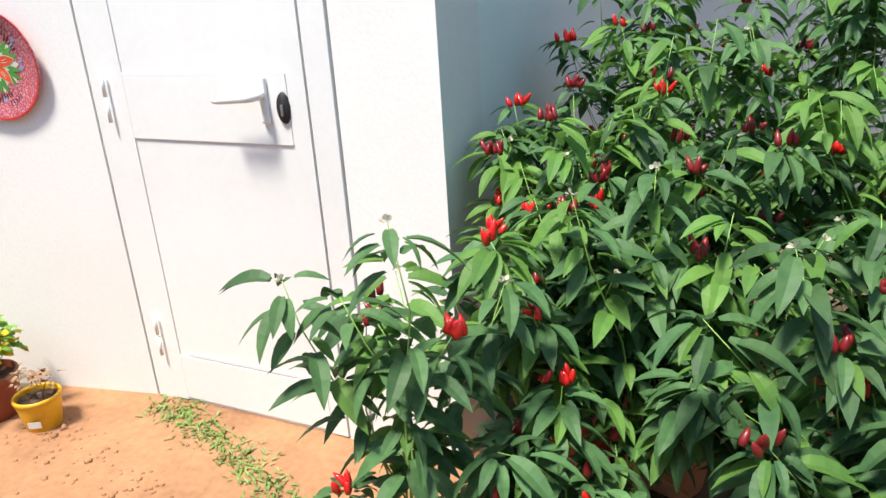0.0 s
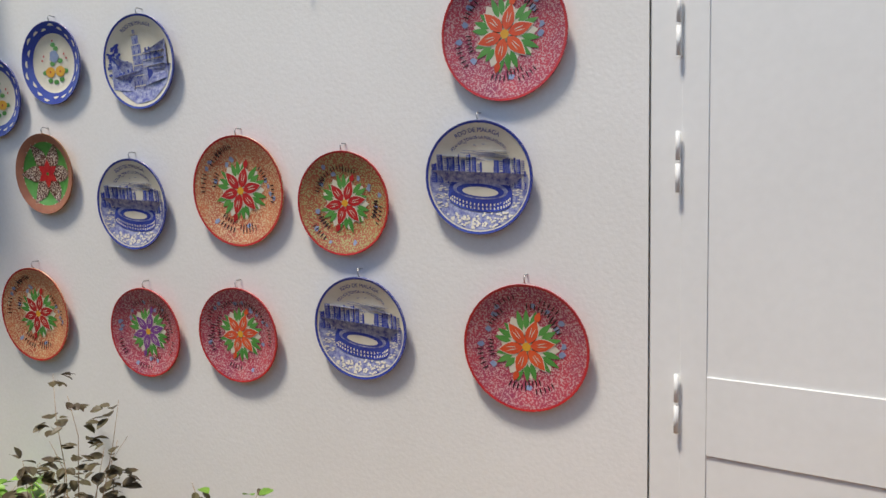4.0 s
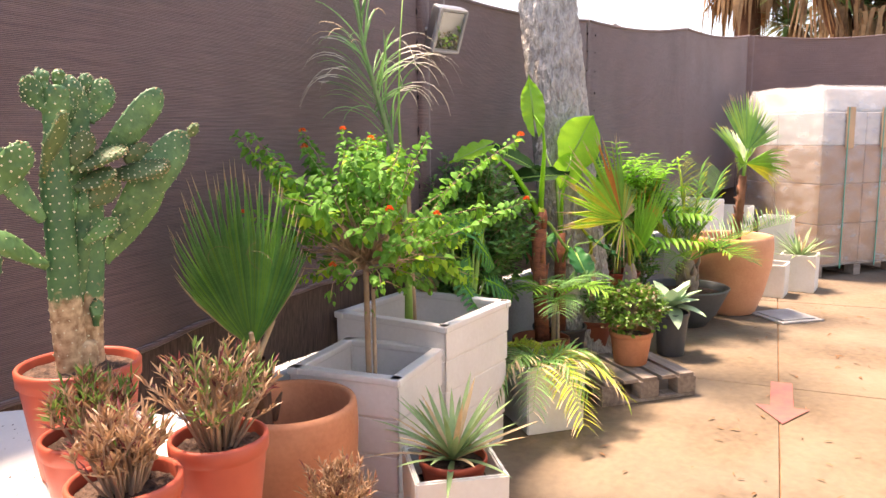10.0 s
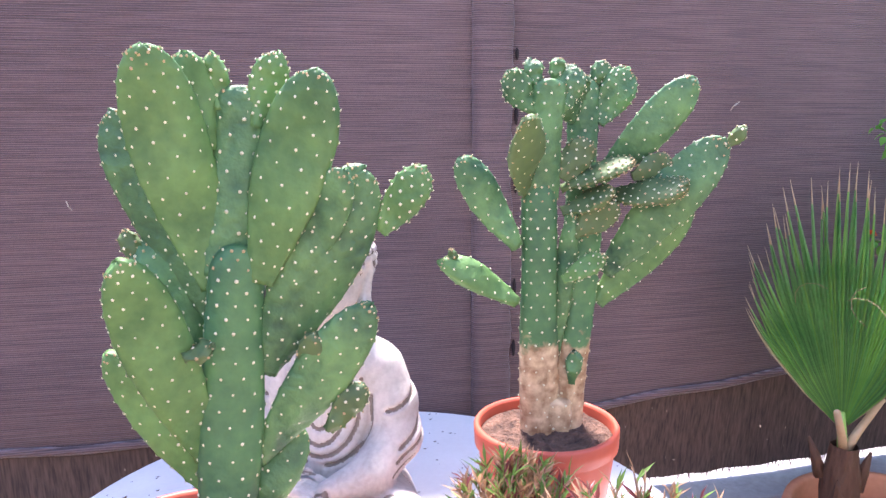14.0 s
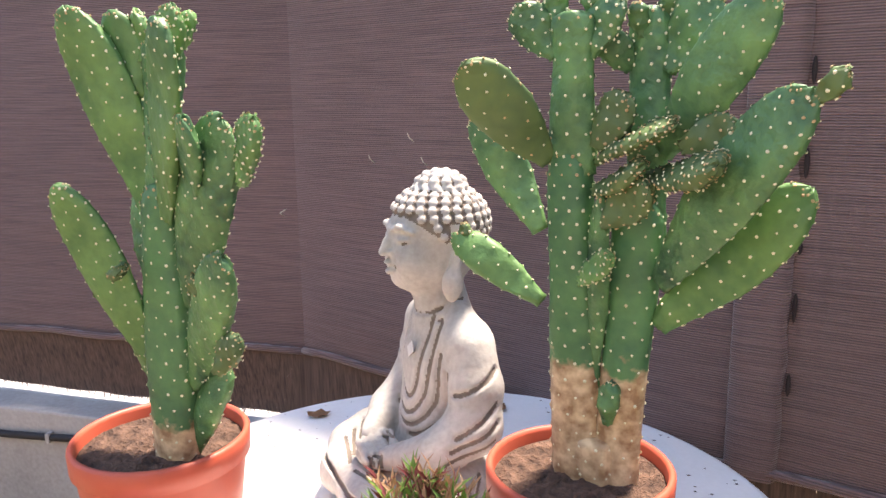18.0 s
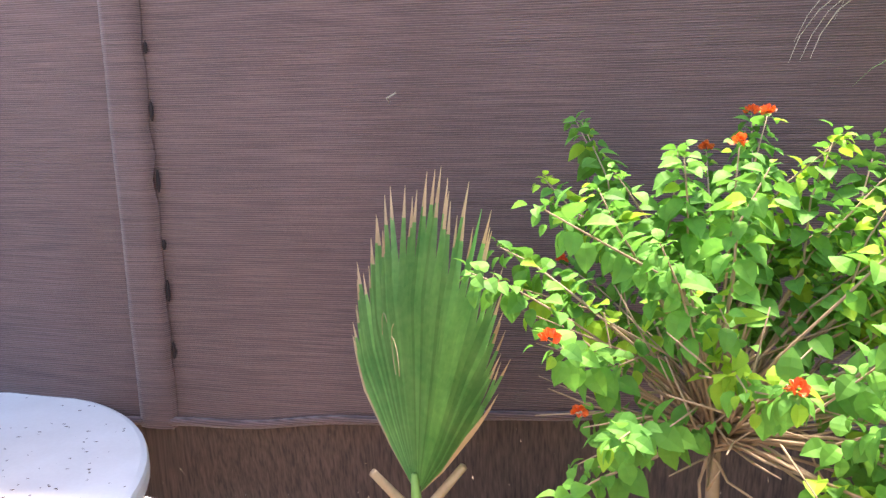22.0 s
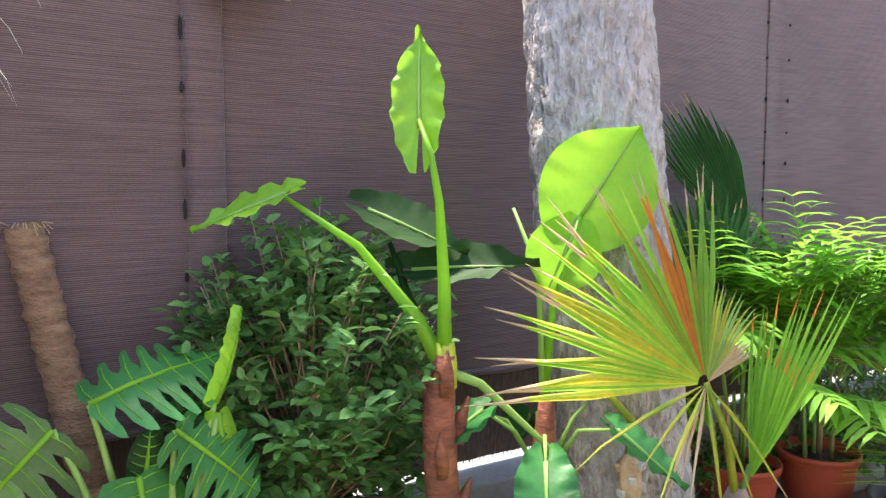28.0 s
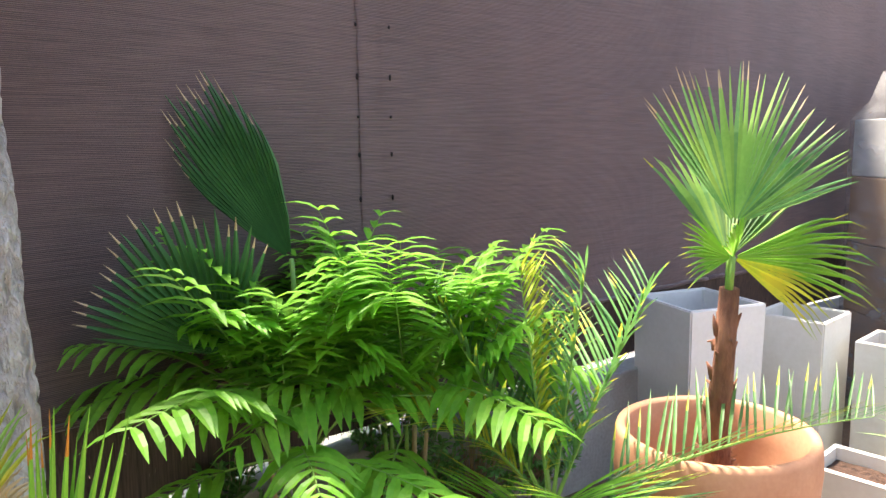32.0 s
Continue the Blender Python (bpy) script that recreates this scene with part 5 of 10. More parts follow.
def pallet(m, w, d, label="weathered grey wooden pallet", h=0.14):
    p = thing("wooden_pallet", m, label, "pallet")
    for k in range(5):
        bm = bmesh.new()
        add_box(bm, (w, d / 5 - 0.03, 0.022), (0, -d / 2 + d * (k + 0.5) / 5, h - 0.011), 0, 0.002)
        part("deck_board", bm, M_WOOD, p)
    for x in (-1, 0, 1):
        bm = bmesh.new()
        add_box(bm, (0.10, d, 0.02), (x * (w / 2 - 0.05), 0, 0.01), 0, 0.002)
        part("runner", bm, M_WOOD, p)
        for y in (-1, 0, 1):
            bm = bmesh.new()
            add_box(bm, (0.10, 0.12, h - 0.044), (x * (w / 2 - 0.05), y * (d / 2 - 0.06), h / 2 - 0.001), 0, 0.002)
            part("block", bm, M_WOOD, p)
    return p


def wrapped(m, w, d, H, rows, label, top):
    pallet(m, w, d)
    ld = thing("wrapped_load", m @ Matrix.Translation((0, 0, 0.142)), label, "pallet load")
    nx, ny = 2, 2
    z = 0
    for q, (hh, mt) in enumerate(rows):
        for i in range(nx):
            for j in range(ny):
                bm = bmesh.new()
                add_box(bm, (w / nx - 0.005, d / ny - 0.005, hh - 0.004), ((i - 0.5) * w / nx, (j - 0.5) * d / ny, z + hh / 2), 0, 0.008)
                part("carton", bm, mt, ld)
        z += hh
    bm = bmesh.new()
    add_box(bm, (w * top, d * top, 0.26), (0.04, -0.02, z + 0.13), 0, 0.03, taper=1.0)
    part("top_bundle", bm, M_WHITECARD, ld, "white cartons under film on top")
    bm = bmesh.new()
    s = 0.012
    prof = [(w / 2 + s, d / 2 + s, -0.02), (w / 2 + s, d / 2 + s, z + 0.0), (w / 2 * top + 0.05, d / 2 * top + 0.05, z + 0.10), (w / 2 * top + s, d / 2 * top + s, z + 0.275)]
    loops = []
    for a, b, zz in prof:
        lp = []
        for k in range(40):
            t = k / 40 * 4
            e, f = int(t), t - int(t)
            x, y = [(-a + 2 * a * f, -b), (a, -b + 2 * b * f), (a - 2 * a * f, b), (-a, b - 2 * b * f)][e]
            lp.append(bm.verts.new((x + 0.012 * noise.noise(Vector((x * 5, y * 5, zz * 4))), y + 0.012 * noise.noise(Vector((x * 5, y * 5, zz * 4 + 9))), zz + 0.02 * noise.noise(Vector((x * 6, y * 6, 4))))))
        loops.append(lp)
    for a, b in zip(loops, loops[1:]):
        for k in range(40):
            bm.faces.new((a[k], a[(k + 1) % 40], b[(k + 1) % 40], b[k]))
    bm.faces.new(loops[-1])
    part("stretch_film", bm, M_FILM, ld, "crinkled clear stretch film", True)
    for x in (-0.28, 0.22):
        for y in (-1, 1):
            bm = bmesh.new()
            add_box(bm, (0.014, 0.004, z + 0.1), (x, y * (d / 2 + 0.02), z / 2), 0)
            part("strap", bm, M_STRAP, ld, "green plastic strap")
            bm = bmesh.new()
            add_box(bm, (0.12, 0.004, 0.42), (x + 0.03, y * (d / 2 + 0.017), z - 0.16), 0)
            part("tape", bm, M_TAPE, ld, "strip of brown tape")
    bm = bmesh.new()
    add_box(bm, (0.004, 0.12, 0.16), (w / 2 + 0.02, -0.1, z * 0.62), 0)
    part("paper_label", bm, M_WHITECARD, ld)
    return ld


# local -y face and +x face look towards the passage
wrapped(Matrix(((-0.434, 0.90, 0, -10.47), (0.901, 0.434, 0, 3.37), (0, 0, 1, 0), (0, 0, 0, 1))) @ Matrix.Rotation(0, 4, "Z"), 1.2, 1.2, 1.5, [(0.42, M_CARD), (0.42, M_CARD), (0.40, M_CARD), (0.34, M_WHITECARD)], "cartons wrapped in stretch film on a pallet", 0.82)
wrapped(Matrix(((-0.434, 0.90, 0, -11.35), (0.901, 0.434, 0, 5.62), (0, 0, 1, 0), (0, 0, 0, 1))), 1.2, 1.1, 1.4, [(0.45, M_CARD), (0.42, M_CARD), (0.50, M_CARD)], "brown cartons wrapped in film on a pallet", 0.7)
pallet(pose(-6.32, 0.50, 0, 0, 0, 23), 0.95, 0.62, "weathered wooden pallet carrying flower pots")

# ---------- prickly pears ----------
M_CACT = mat("cactus_skin", (0.115, 0.245, 0.082), 0.5, (0.024, 0.080, 0.038), 16, 60, 0.9, rnd=0.3, dist=0.012)
M_CACT_L = mat("young_cactus_skin", (0.135, 0.27, 0.075), 0.5, (0.050, 0.135, 0.042), 12, 70, 0.5, rnd=0.2, dist=0.008)
M_CACT_D = mat("old_olive_cactus_skin", (0.10, 0.16, 0.05), 0.55, (0.055, 0.10, 0.04), 9, 60, 0.25, rnd=0.15, dist=0.006)
M_CORK = mat("corky_palm_bark", (0.60, 0.44, 0.25), 0.9, (0.32, 0.21, 0.12), 16, 70, 0.8, dist=0.012)
M_AREOLE = mat("pale_areole_wool", (0.78, 0.74, 0.50), 0.9, bump=0)
M_TIPB = mat("brown_areole_wool", (0.52, 0.38, 0.20), 0.9, bump=0)


def stem_mat(name, zc):
    """Green skin that turns to tan cork below the height zc, along a ragged edge."""
    m = mat(name, (0.085, 0.215, 0.072), 0.5, (0.036, 0.115, 0.052), 13, 70, 0.5, rnd=0.12, dist=0.006)
    nt = m.node_tree
    b = nt.nodes["Principled BSDF"]
    green = b.inputs["Base Color"].links[0].from_socket
    tc, sx, nz = nt.nodes.new("ShaderNodeTexCoord"), nt.nodes.new("ShaderNodeSeparateXYZ"), nt.nodes.new("ShaderNodeTexNoise")
    nz.inputs["Scale"].default_value, nz.inputs["Detail"].default_value = 38, 5
    nt.links.new(tc.outputs["Object"], sx.inputs[0])
    nt.links.new(tc.outputs["Object"], nz.inputs["Vector"])
    ma = nt.nodes.new("ShaderNodeMath")
    ma.operation = "MULTIPLY_ADD"
    ma.inputs[1].default_value = 0.09
    nt.links.new(nz.outputs["Fac"], ma.inputs[0])
    nt.links.new(sx.outputs["Z"], ma.inputs[2])
    mr = nt.nodes.new("ShaderNodeMapRange")
    mr.inputs["From Min"].default_value, mr.inputs["From Max"].default_value = zc + 0.037, zc + 0.050
    nt.links.new(ma.outputs[0], mr.inputs["Value"])
    cork = nt.nodes.new("ShaderNodeValToRGB")
    n2 = nt.nodes.new("ShaderNodeTexNoise")
    n2.inputs["Scale"].default_value, n2.inputs["Detail"].default_value = 55, 6
    nt.links.new(tc.outputs["Object"], n2.inputs["Vector"])
    cork.color_ramp.elements[0].position, cork.color_ramp.elements[1].position = 0.33, 0.66
    cork.color_ramp.elements[0].color, cork.color_ramp.elements[1].color = (0.26, 0.15, 0.075, 1), (0.66, 0.50, 0.30, 1)
    nt.links.new(n2.outputs["Fac"], cork.inputs[0])
    mx = nt.nodes.new("ShaderNodeMix")
    mx.data_type = "RGBA"
    nt.links.new(mr.outputs[0], mx.inputs["Factor"])
    nt.links.new(cork.outputs["Color"], mx.inputs["A"])
    nt.links.new(green, mx.inputs["B"])
    nt.links.new(mx.outputs["Result"], b.inputs["Base Color"])
    return m


def cactus(name_label, origin, pads, seed):
    """pads: base, tip, width, way the flat side faces, thickness, material, and s for a stem, k for a knobbly bud."""
    rg = random.Random(seed)
    o = Vector(origin)
    th = thing("prickly_pear_cactus", pose(*origin), name_label, "cactus", "cacti on the table")
    av, af, am = [], [], []
    for base, tip, w, turn, tk, mt, *more in pads:
        stem, knob = "s" in more, "k" in more
        b, t = Vector(base) - o, Vector(tip) - o
        ax = t - b
        L = ax.length
        ax.normalize()
        face = Vector((*turn, 0)[:3])
        face = (face - ax * face.dot(ax)).normalized()
        side = ax.cross(face).normalized()
        bend = 0 if stem else rg.uniform(-0.05, 0.05)
        ph = rg.uniform(0, 9)
        gap = 0.0105 if knob else 0.0185
        rows = max(2, int(L / gap))
        cols = 2 * max(3, int((w * 2.0 + tk) / gap / 2 + 0.5))
        amp = 0.0024 if knob else 0.0016

        def surf(v, a, off=0.0):
            f = 1 - (1 - v) ** 1.35
            if stem:
                pr = (0.97 + 0.06 * math.sin(f * 7 + ph)) * (1.06 - 0.12 * f) * math.sqrt(max(0, 1 - max(0, (f - 0.90) / 0.10) ** 2.5))
            else:
                pr = (0.34 + 0.66 * math.sin(min(1, f / 0.62) * math.pi / 2) ** 1.15) * math.sqrt(max(0, 1 - max(0, (f - 0.58) / 0.42) ** 2.6))
            ca, sa = math.cos(a), math.sin(a)
            bumpy = amp * max(-0.25, math.cos(2 * math.pi * rows * v)) * max(-0.25, math.cos(cols * a + (math.pi if int(rows * v + 0.5) % 2 else 0)))
            rag = 1 + 0.035 * noise.noise(Vector((f * 5, 3 if ca > 0 else 8, ph))) * min(1, 5 * f)
            hw = w / 2 * pr * rag + bumpy + off
            ht = tk / 2 * (0.45 + 0.55 * pr) * min(1, pr * 4) + bumpy + off
            bow = face * (bend * L * math.sin(math.pi * f) + 0.006 * noise.noise(Vector((f * 3, a * 0.7, ph))))
            tipz = ax * ((0.006 * noise.noise(Vector((ca * 3, ph, 1))) if not stem else 0) * f * f + (off if v > 0.97 else 0))
            return b + ax * (L * f) + side * (hw * math.copysign(abs(ca) ** 0.9, ca)) + face * (ht * math.copysign(abs(sa) ** 0.75, sa)) + bow + tipz
        nl, nc = max(14, rows * 4), max(20, cols * 4)
        vs, fs = [], []
        for i in range(nl + 1):
            for j in range(nc):
                vs.append(surf(i / nl, 2 * math.pi * j / nc))
        for i in range(nl):
            for j in range(nc):
                fs.append((i * nc + j, i * nc + (j + 1) % nc, (i + 1) * nc + (j + 1) % nc, (i + 1) * nc + j))
        fs.append(tuple(range(nc))[::-1])
        fs.append(tuple(nl * nc + j for j in range(nc)))
        mesh_part("stem" if stem else "pad", vs, fs, mt, th, "", True)
        spots = [(i / rows, (2 * math.pi * j + (math.pi if i % 2 else 0)) / cols) for i in range(1, rows) for j in range(cols)]
        rim = max(5, int(w / 0.011))
        spots += [(rg.uniform(0.90, 0.975), 2 * math.pi * q / (2 * rim)) for q in range(2 * rim)] if not stem else []
        for v, a in spots:
            a += rg.uniform(-0.05, 0.05)
            p, q = surf(v, a), surf(v, a, 0.006)
            nn = (q - p).normalized() if (q - p).length > 1e-6 else face
            s = rg.uniform(0.0014, 0.0022) * (1.15 if stem else 1)
            t1 = nn.orthogonal().normalized()
            t2 = nn.cross(t1)
            m0 = len(av)
            av += [p + (t1 * math.cos(q * 1.0472) + t2 * math.sin(q * 1.0472)) * s for q in range(6)] + [p + nn * s * 0.7]
            af += [(m0 + q, m0 + (q + 1) % 6, m0 + 6) for q in range(6)]
            am += [1 if (v > 0.86 and rg.random() < 0.7) or (mt is M_CACT_D and rg.random() < 0.5) else 0] * 6
    mesh_part("areole_dotting", av, af, [M_AREOLE, M_TIPB], th, "pale woolly areoles dotting the pads", kind="stuff", mats=am)
    return th


F0, F1 = (0.35, 0.94), (0.25, 0.97)
G, L_, D_ = M_CACT, M_CACT_L, M_CACT_D
S1, S2 = stem_mat("cactus_stem_skin", 0.175), stem_mat("tall_cactus_stem_skin", 0.075)
cactus("branching prickly pear cactus with corky base in a pot", (-3.13, -1.03, 1.02), [
    ((-3.128, -1.043, 1.005), (-3.111, -1.038, 1.462), 0.064, (0.44, 0.9), 0.044, S1, "s"), ((-3.172, -1.032, 1.005), (-3.194, -1.016, 1.41), 0.061, (0.3, 0.95), 0.044, S1, "s"), ((-3.150, -1.036, 1.0), (-3.150, -1.036, 1.10), 0.060, F0, 0.056, S1, "s"),
    ((-3.113, -1.036, 1.435), (-3.111, -1.017, 1.622), 0.056, (0.40, 0.92), 0.030, G, "s"), ((-3.200, -1.030, 1.36), (-3.199, -1.034, 1.626), 0.052, (0.60, 0.80), 0.030, G, "s"),
    ((-3.216, -1.010, 1.460), (-3.298, -0.893, 1.621), 0.068, (0.60, 0.76, -0.2), 0.020, G), ((-3.217, -0.992, 1.310), (-3.327, -0.857, 1.530), 0.082, (0.75, 0.62), 0.019, G), ((-3.330, -0.856, 1.517), (-3.352, -0.838, 1.546), 0.022, F0, 0.014, D_, "k"),
    ((-3.218, -1.008, 1.255), (-3.358, -0.936, 1.430), 0.078, (0.6, 0.8), 0.019, L_), ((-3.083, -1.040, 1.450), (-2.995, -0.940, 1.562), 0.072, (-0.22, 0.9, -0.4), 0.018, D_), ((-3.075, -1.046, 1.360), (-2.988, -1.080, 1.504), 0.060, (0.25, 0.97), 0.018, G),
    ((-3.078, -1.050, 1.268), (-2.958, -1.093, 1.345), 0.050, (0.0, 0.9, 0.45), 0.024, L_), ((-2.978, -1.083, 1.335), (-2.972, -1.083, 1.362), 0.016, F0, 0.010, D_, "k"),
    ((-3.092, -1.030, 1.572), (-3.043, -1.038, 1.630), 0.050, (0.29, 0.95), 0.015, G, "k"), ((-3.094, -1.028, 1.608), (-3.087, -1.032, 1.650), 0.030, F0, 0.013, G, "k"),
    ((-3.128, -1.014, 1.57), (-3.158, -1.008, 1.640), 0.046, (0.59, 0.8), 0.014, G, "k"), ((-3.130, -1.022, 1.615), (-3.131, -1.020, 1.652), 0.026, F0, 0.013, G, "k"), ((-3.217, -1.016, 1.552), (-3.260, -0.992, 1.638), 0.058, (0.55, 0.83), 0.015, G, "k"),
    ((-3.214, -1.026, 1.608), (-3.228, -1.012, 1.650), 0.034, (0.5, 0.85), 0.013, G, "k"), ((-3.178, -1.034, 1.556), (-3.145, -1.014, 1.594), 0.040, F0, 0.014, G, "k"), ((-3.188, -1.022, 1.59), (-3.180, -1.014, 1.628), 0.024, F0, 0.012, G, "k"),
    ((-3.140, -1.016, 1.466), (-3.171, -0.990, 1.528), 0.050, (0.6, 0.8), 0.015, D_, "k"), ((-3.145, -1.022, 1.450), (-3.219, -0.938, 1.498), 0.054, (0.15, 0.35, 0.9), 0.014, D_, "k"), ((-3.140, -1.014, 1.415), (-3.192, -0.952, 1.451), 0.048, (0.2, 0.45, 0.85), 0.014, D_, "k"),
    ((-3.148, -0.996, 1.380), (-3.196, -0.950, 1.430), 0.050, (0.5, 0.83, 0.1), 0.014, D_, "k"), ((-3.204, -0.990, 1.440), (-3.252, -0.862, 1.460), 0.058, (0.35, 0.55, 0.75), 0.018, D_, "k"), ((-3.228, -0.95, 1.47), (-3.275, -0.914, 1.497), 0.040, (0.4, 0.9), 0.014, D_, "k"),
    ((-3.124, -0.992, 1.310), (-3.157, -0.938, 1.353), 0.034, (0.7, 0.6, 0.5), 0.014, L_, "k"), ((-3.150, -1.034, 1.15), (-3.150, -0.998, 1.42), 0.032, (0.9, 0.4), 0.020, G), ((-3.163, -1.006, 1.125), (-3.165, -1.002, 1.182), 0.028, F0, 0.02, G),
], 5)
cactus("tall prickly pear cactus with broad green pads", (-2.55, -1.02, 1.02), [
    ((-2.570, -1.010, 1.0), (-2.599, -0.984, 1.425), 0.074, (0.30, 0.95), 0.046, S2, "s"), ((-2.598, -0.990, 1.385), (-2.616, -0.984, 1.602), 0.068, (0.35, 0.94), 0.028, G, "s"),
    ((-2.575, -1.000, 1.372), (-2.503, -0.963, 1.640), 0.086, (0.12, 0.97, -0.15), 0.019, L_), ((-2.58, -1.02, 1.33), (-2.495, -1.09, 1.575), 0.080, (0.6, 0.8), 0.019, G), ((-2.576, -0.994, 1.530), (-2.549, -0.984, 1.634), 0.052, (-0.05, 0.99), 0.016, L_),
    ((-2.588, -0.988, 1.575), (-2.583, -0.990, 1.636), 0.028, (0.5, 0.8), 0.014, L_, "k"), ((-2.622, -0.968, 1.555), (-2.647, -0.960, 1.638), 0.042, (0.24, 0.96), 0.015, L_, "k"), ((-2.630, -0.985, 1.58), (-2.655, -0.985, 1.63), 0.034, F0, 0.013, L_, "k"),
    ((-2.614, -0.962, 1.380), (-2.664, -0.897, 1.616), 0.086, (0.62, 0.78), 0.020, L_), ((-2.640, -0.960, 1.365), (-2.688, -0.888, 1.510), 0.058, (0.65, 0.75, -0.2), 0.016, G), ((-2.622, -0.985, 1.265), (-2.725, -0.906, 1.508), 0.094, (0.33, 0.94), 0.019, G),
    ((-2.745, -0.908, 1.434), (-2.782, -0.868, 1.508), 0.046, (0.62, 0.78), 0.016, L_, "k"), ((-2.614, -0.995, 1.150), (-2.722, -0.892, 1.352), 0.070, (0.34, 0.92), 0.020, G), ((-2.655, -0.945, 1.275), (-2.668, -0.925, 1.318), 0.030, F0, 0.013, D_, "k"),
    ((-2.682, -0.936, 1.192), (-2.722, -0.916, 1.248), 0.036, (0.3, 0.95), 0.015, D_, "k"), ((-2.600, -1.010, 1.045), (-2.668, -0.985, 1.18), 0.052, (0.44, 0.90), 0.020, G), ((-2.555, -1.005, 1.165), (-2.464, -0.962, 1.422), 0.078, (0.1, 0.98, -0.1), 0.019, L_),
    ((-2.556, -1.012, 1.12), (-2.463, -1.055, 1.30), 0.056, (0.6, 0.8), 0.018, L_), ((-2.575, -1.03, 1.22), (-2.515, -1.08, 1.42), 0.072, F0, 0.018, G), ((-2.525, -0.965, 1.305), (-2.555, -0.955, 1.318), 0.028, (0, 0.3, 0.9), 0.013, D_, "k"),
    ((-2.512, -1.07, 1.39), (-2.50, -1.09, 1.435), 0.024, F0, 0.013, D_, "k"), ((-2.60, -1.03, 1.20), (-2.625, -1.045, 1.26), 0.05, F0, 0.016, D_),
], 9)
pot(pose(-3.13, -1.03, 0.822), 0.122, 0.235, M_ORANGE, "orange plastic pot with a cactus on the table", 0.74, "orange pots on the table", rim=0.036, fill=0.93)
pot(pose(-2.535, -1.03, 0.822), 0.125, 0.235, M_ORANGE, "orange plastic pot with a tall cactus on the table", 0.74, "orange pots on the table", rim=0.036, fill=0.93)
bm = bmesh.new()
add_box(bm, (0.034, 0.001, 0.026), (0, 0, 0))
lb = link_mesh("price_label", bm, M_WHITECARD)
lb.matrix_world = pose(-3.20, -0.935, 0.90, 0, 0, 154)
tagged(lb, "white paper price sticker on an orange pot", "label")

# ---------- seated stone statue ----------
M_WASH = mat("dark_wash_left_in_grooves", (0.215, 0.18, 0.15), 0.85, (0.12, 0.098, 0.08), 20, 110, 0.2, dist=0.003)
H_ = 0.0027
SX, SY, SZ = (-0.14, 0.20), (-0.23, 0.23), (-0.006, 0.60)


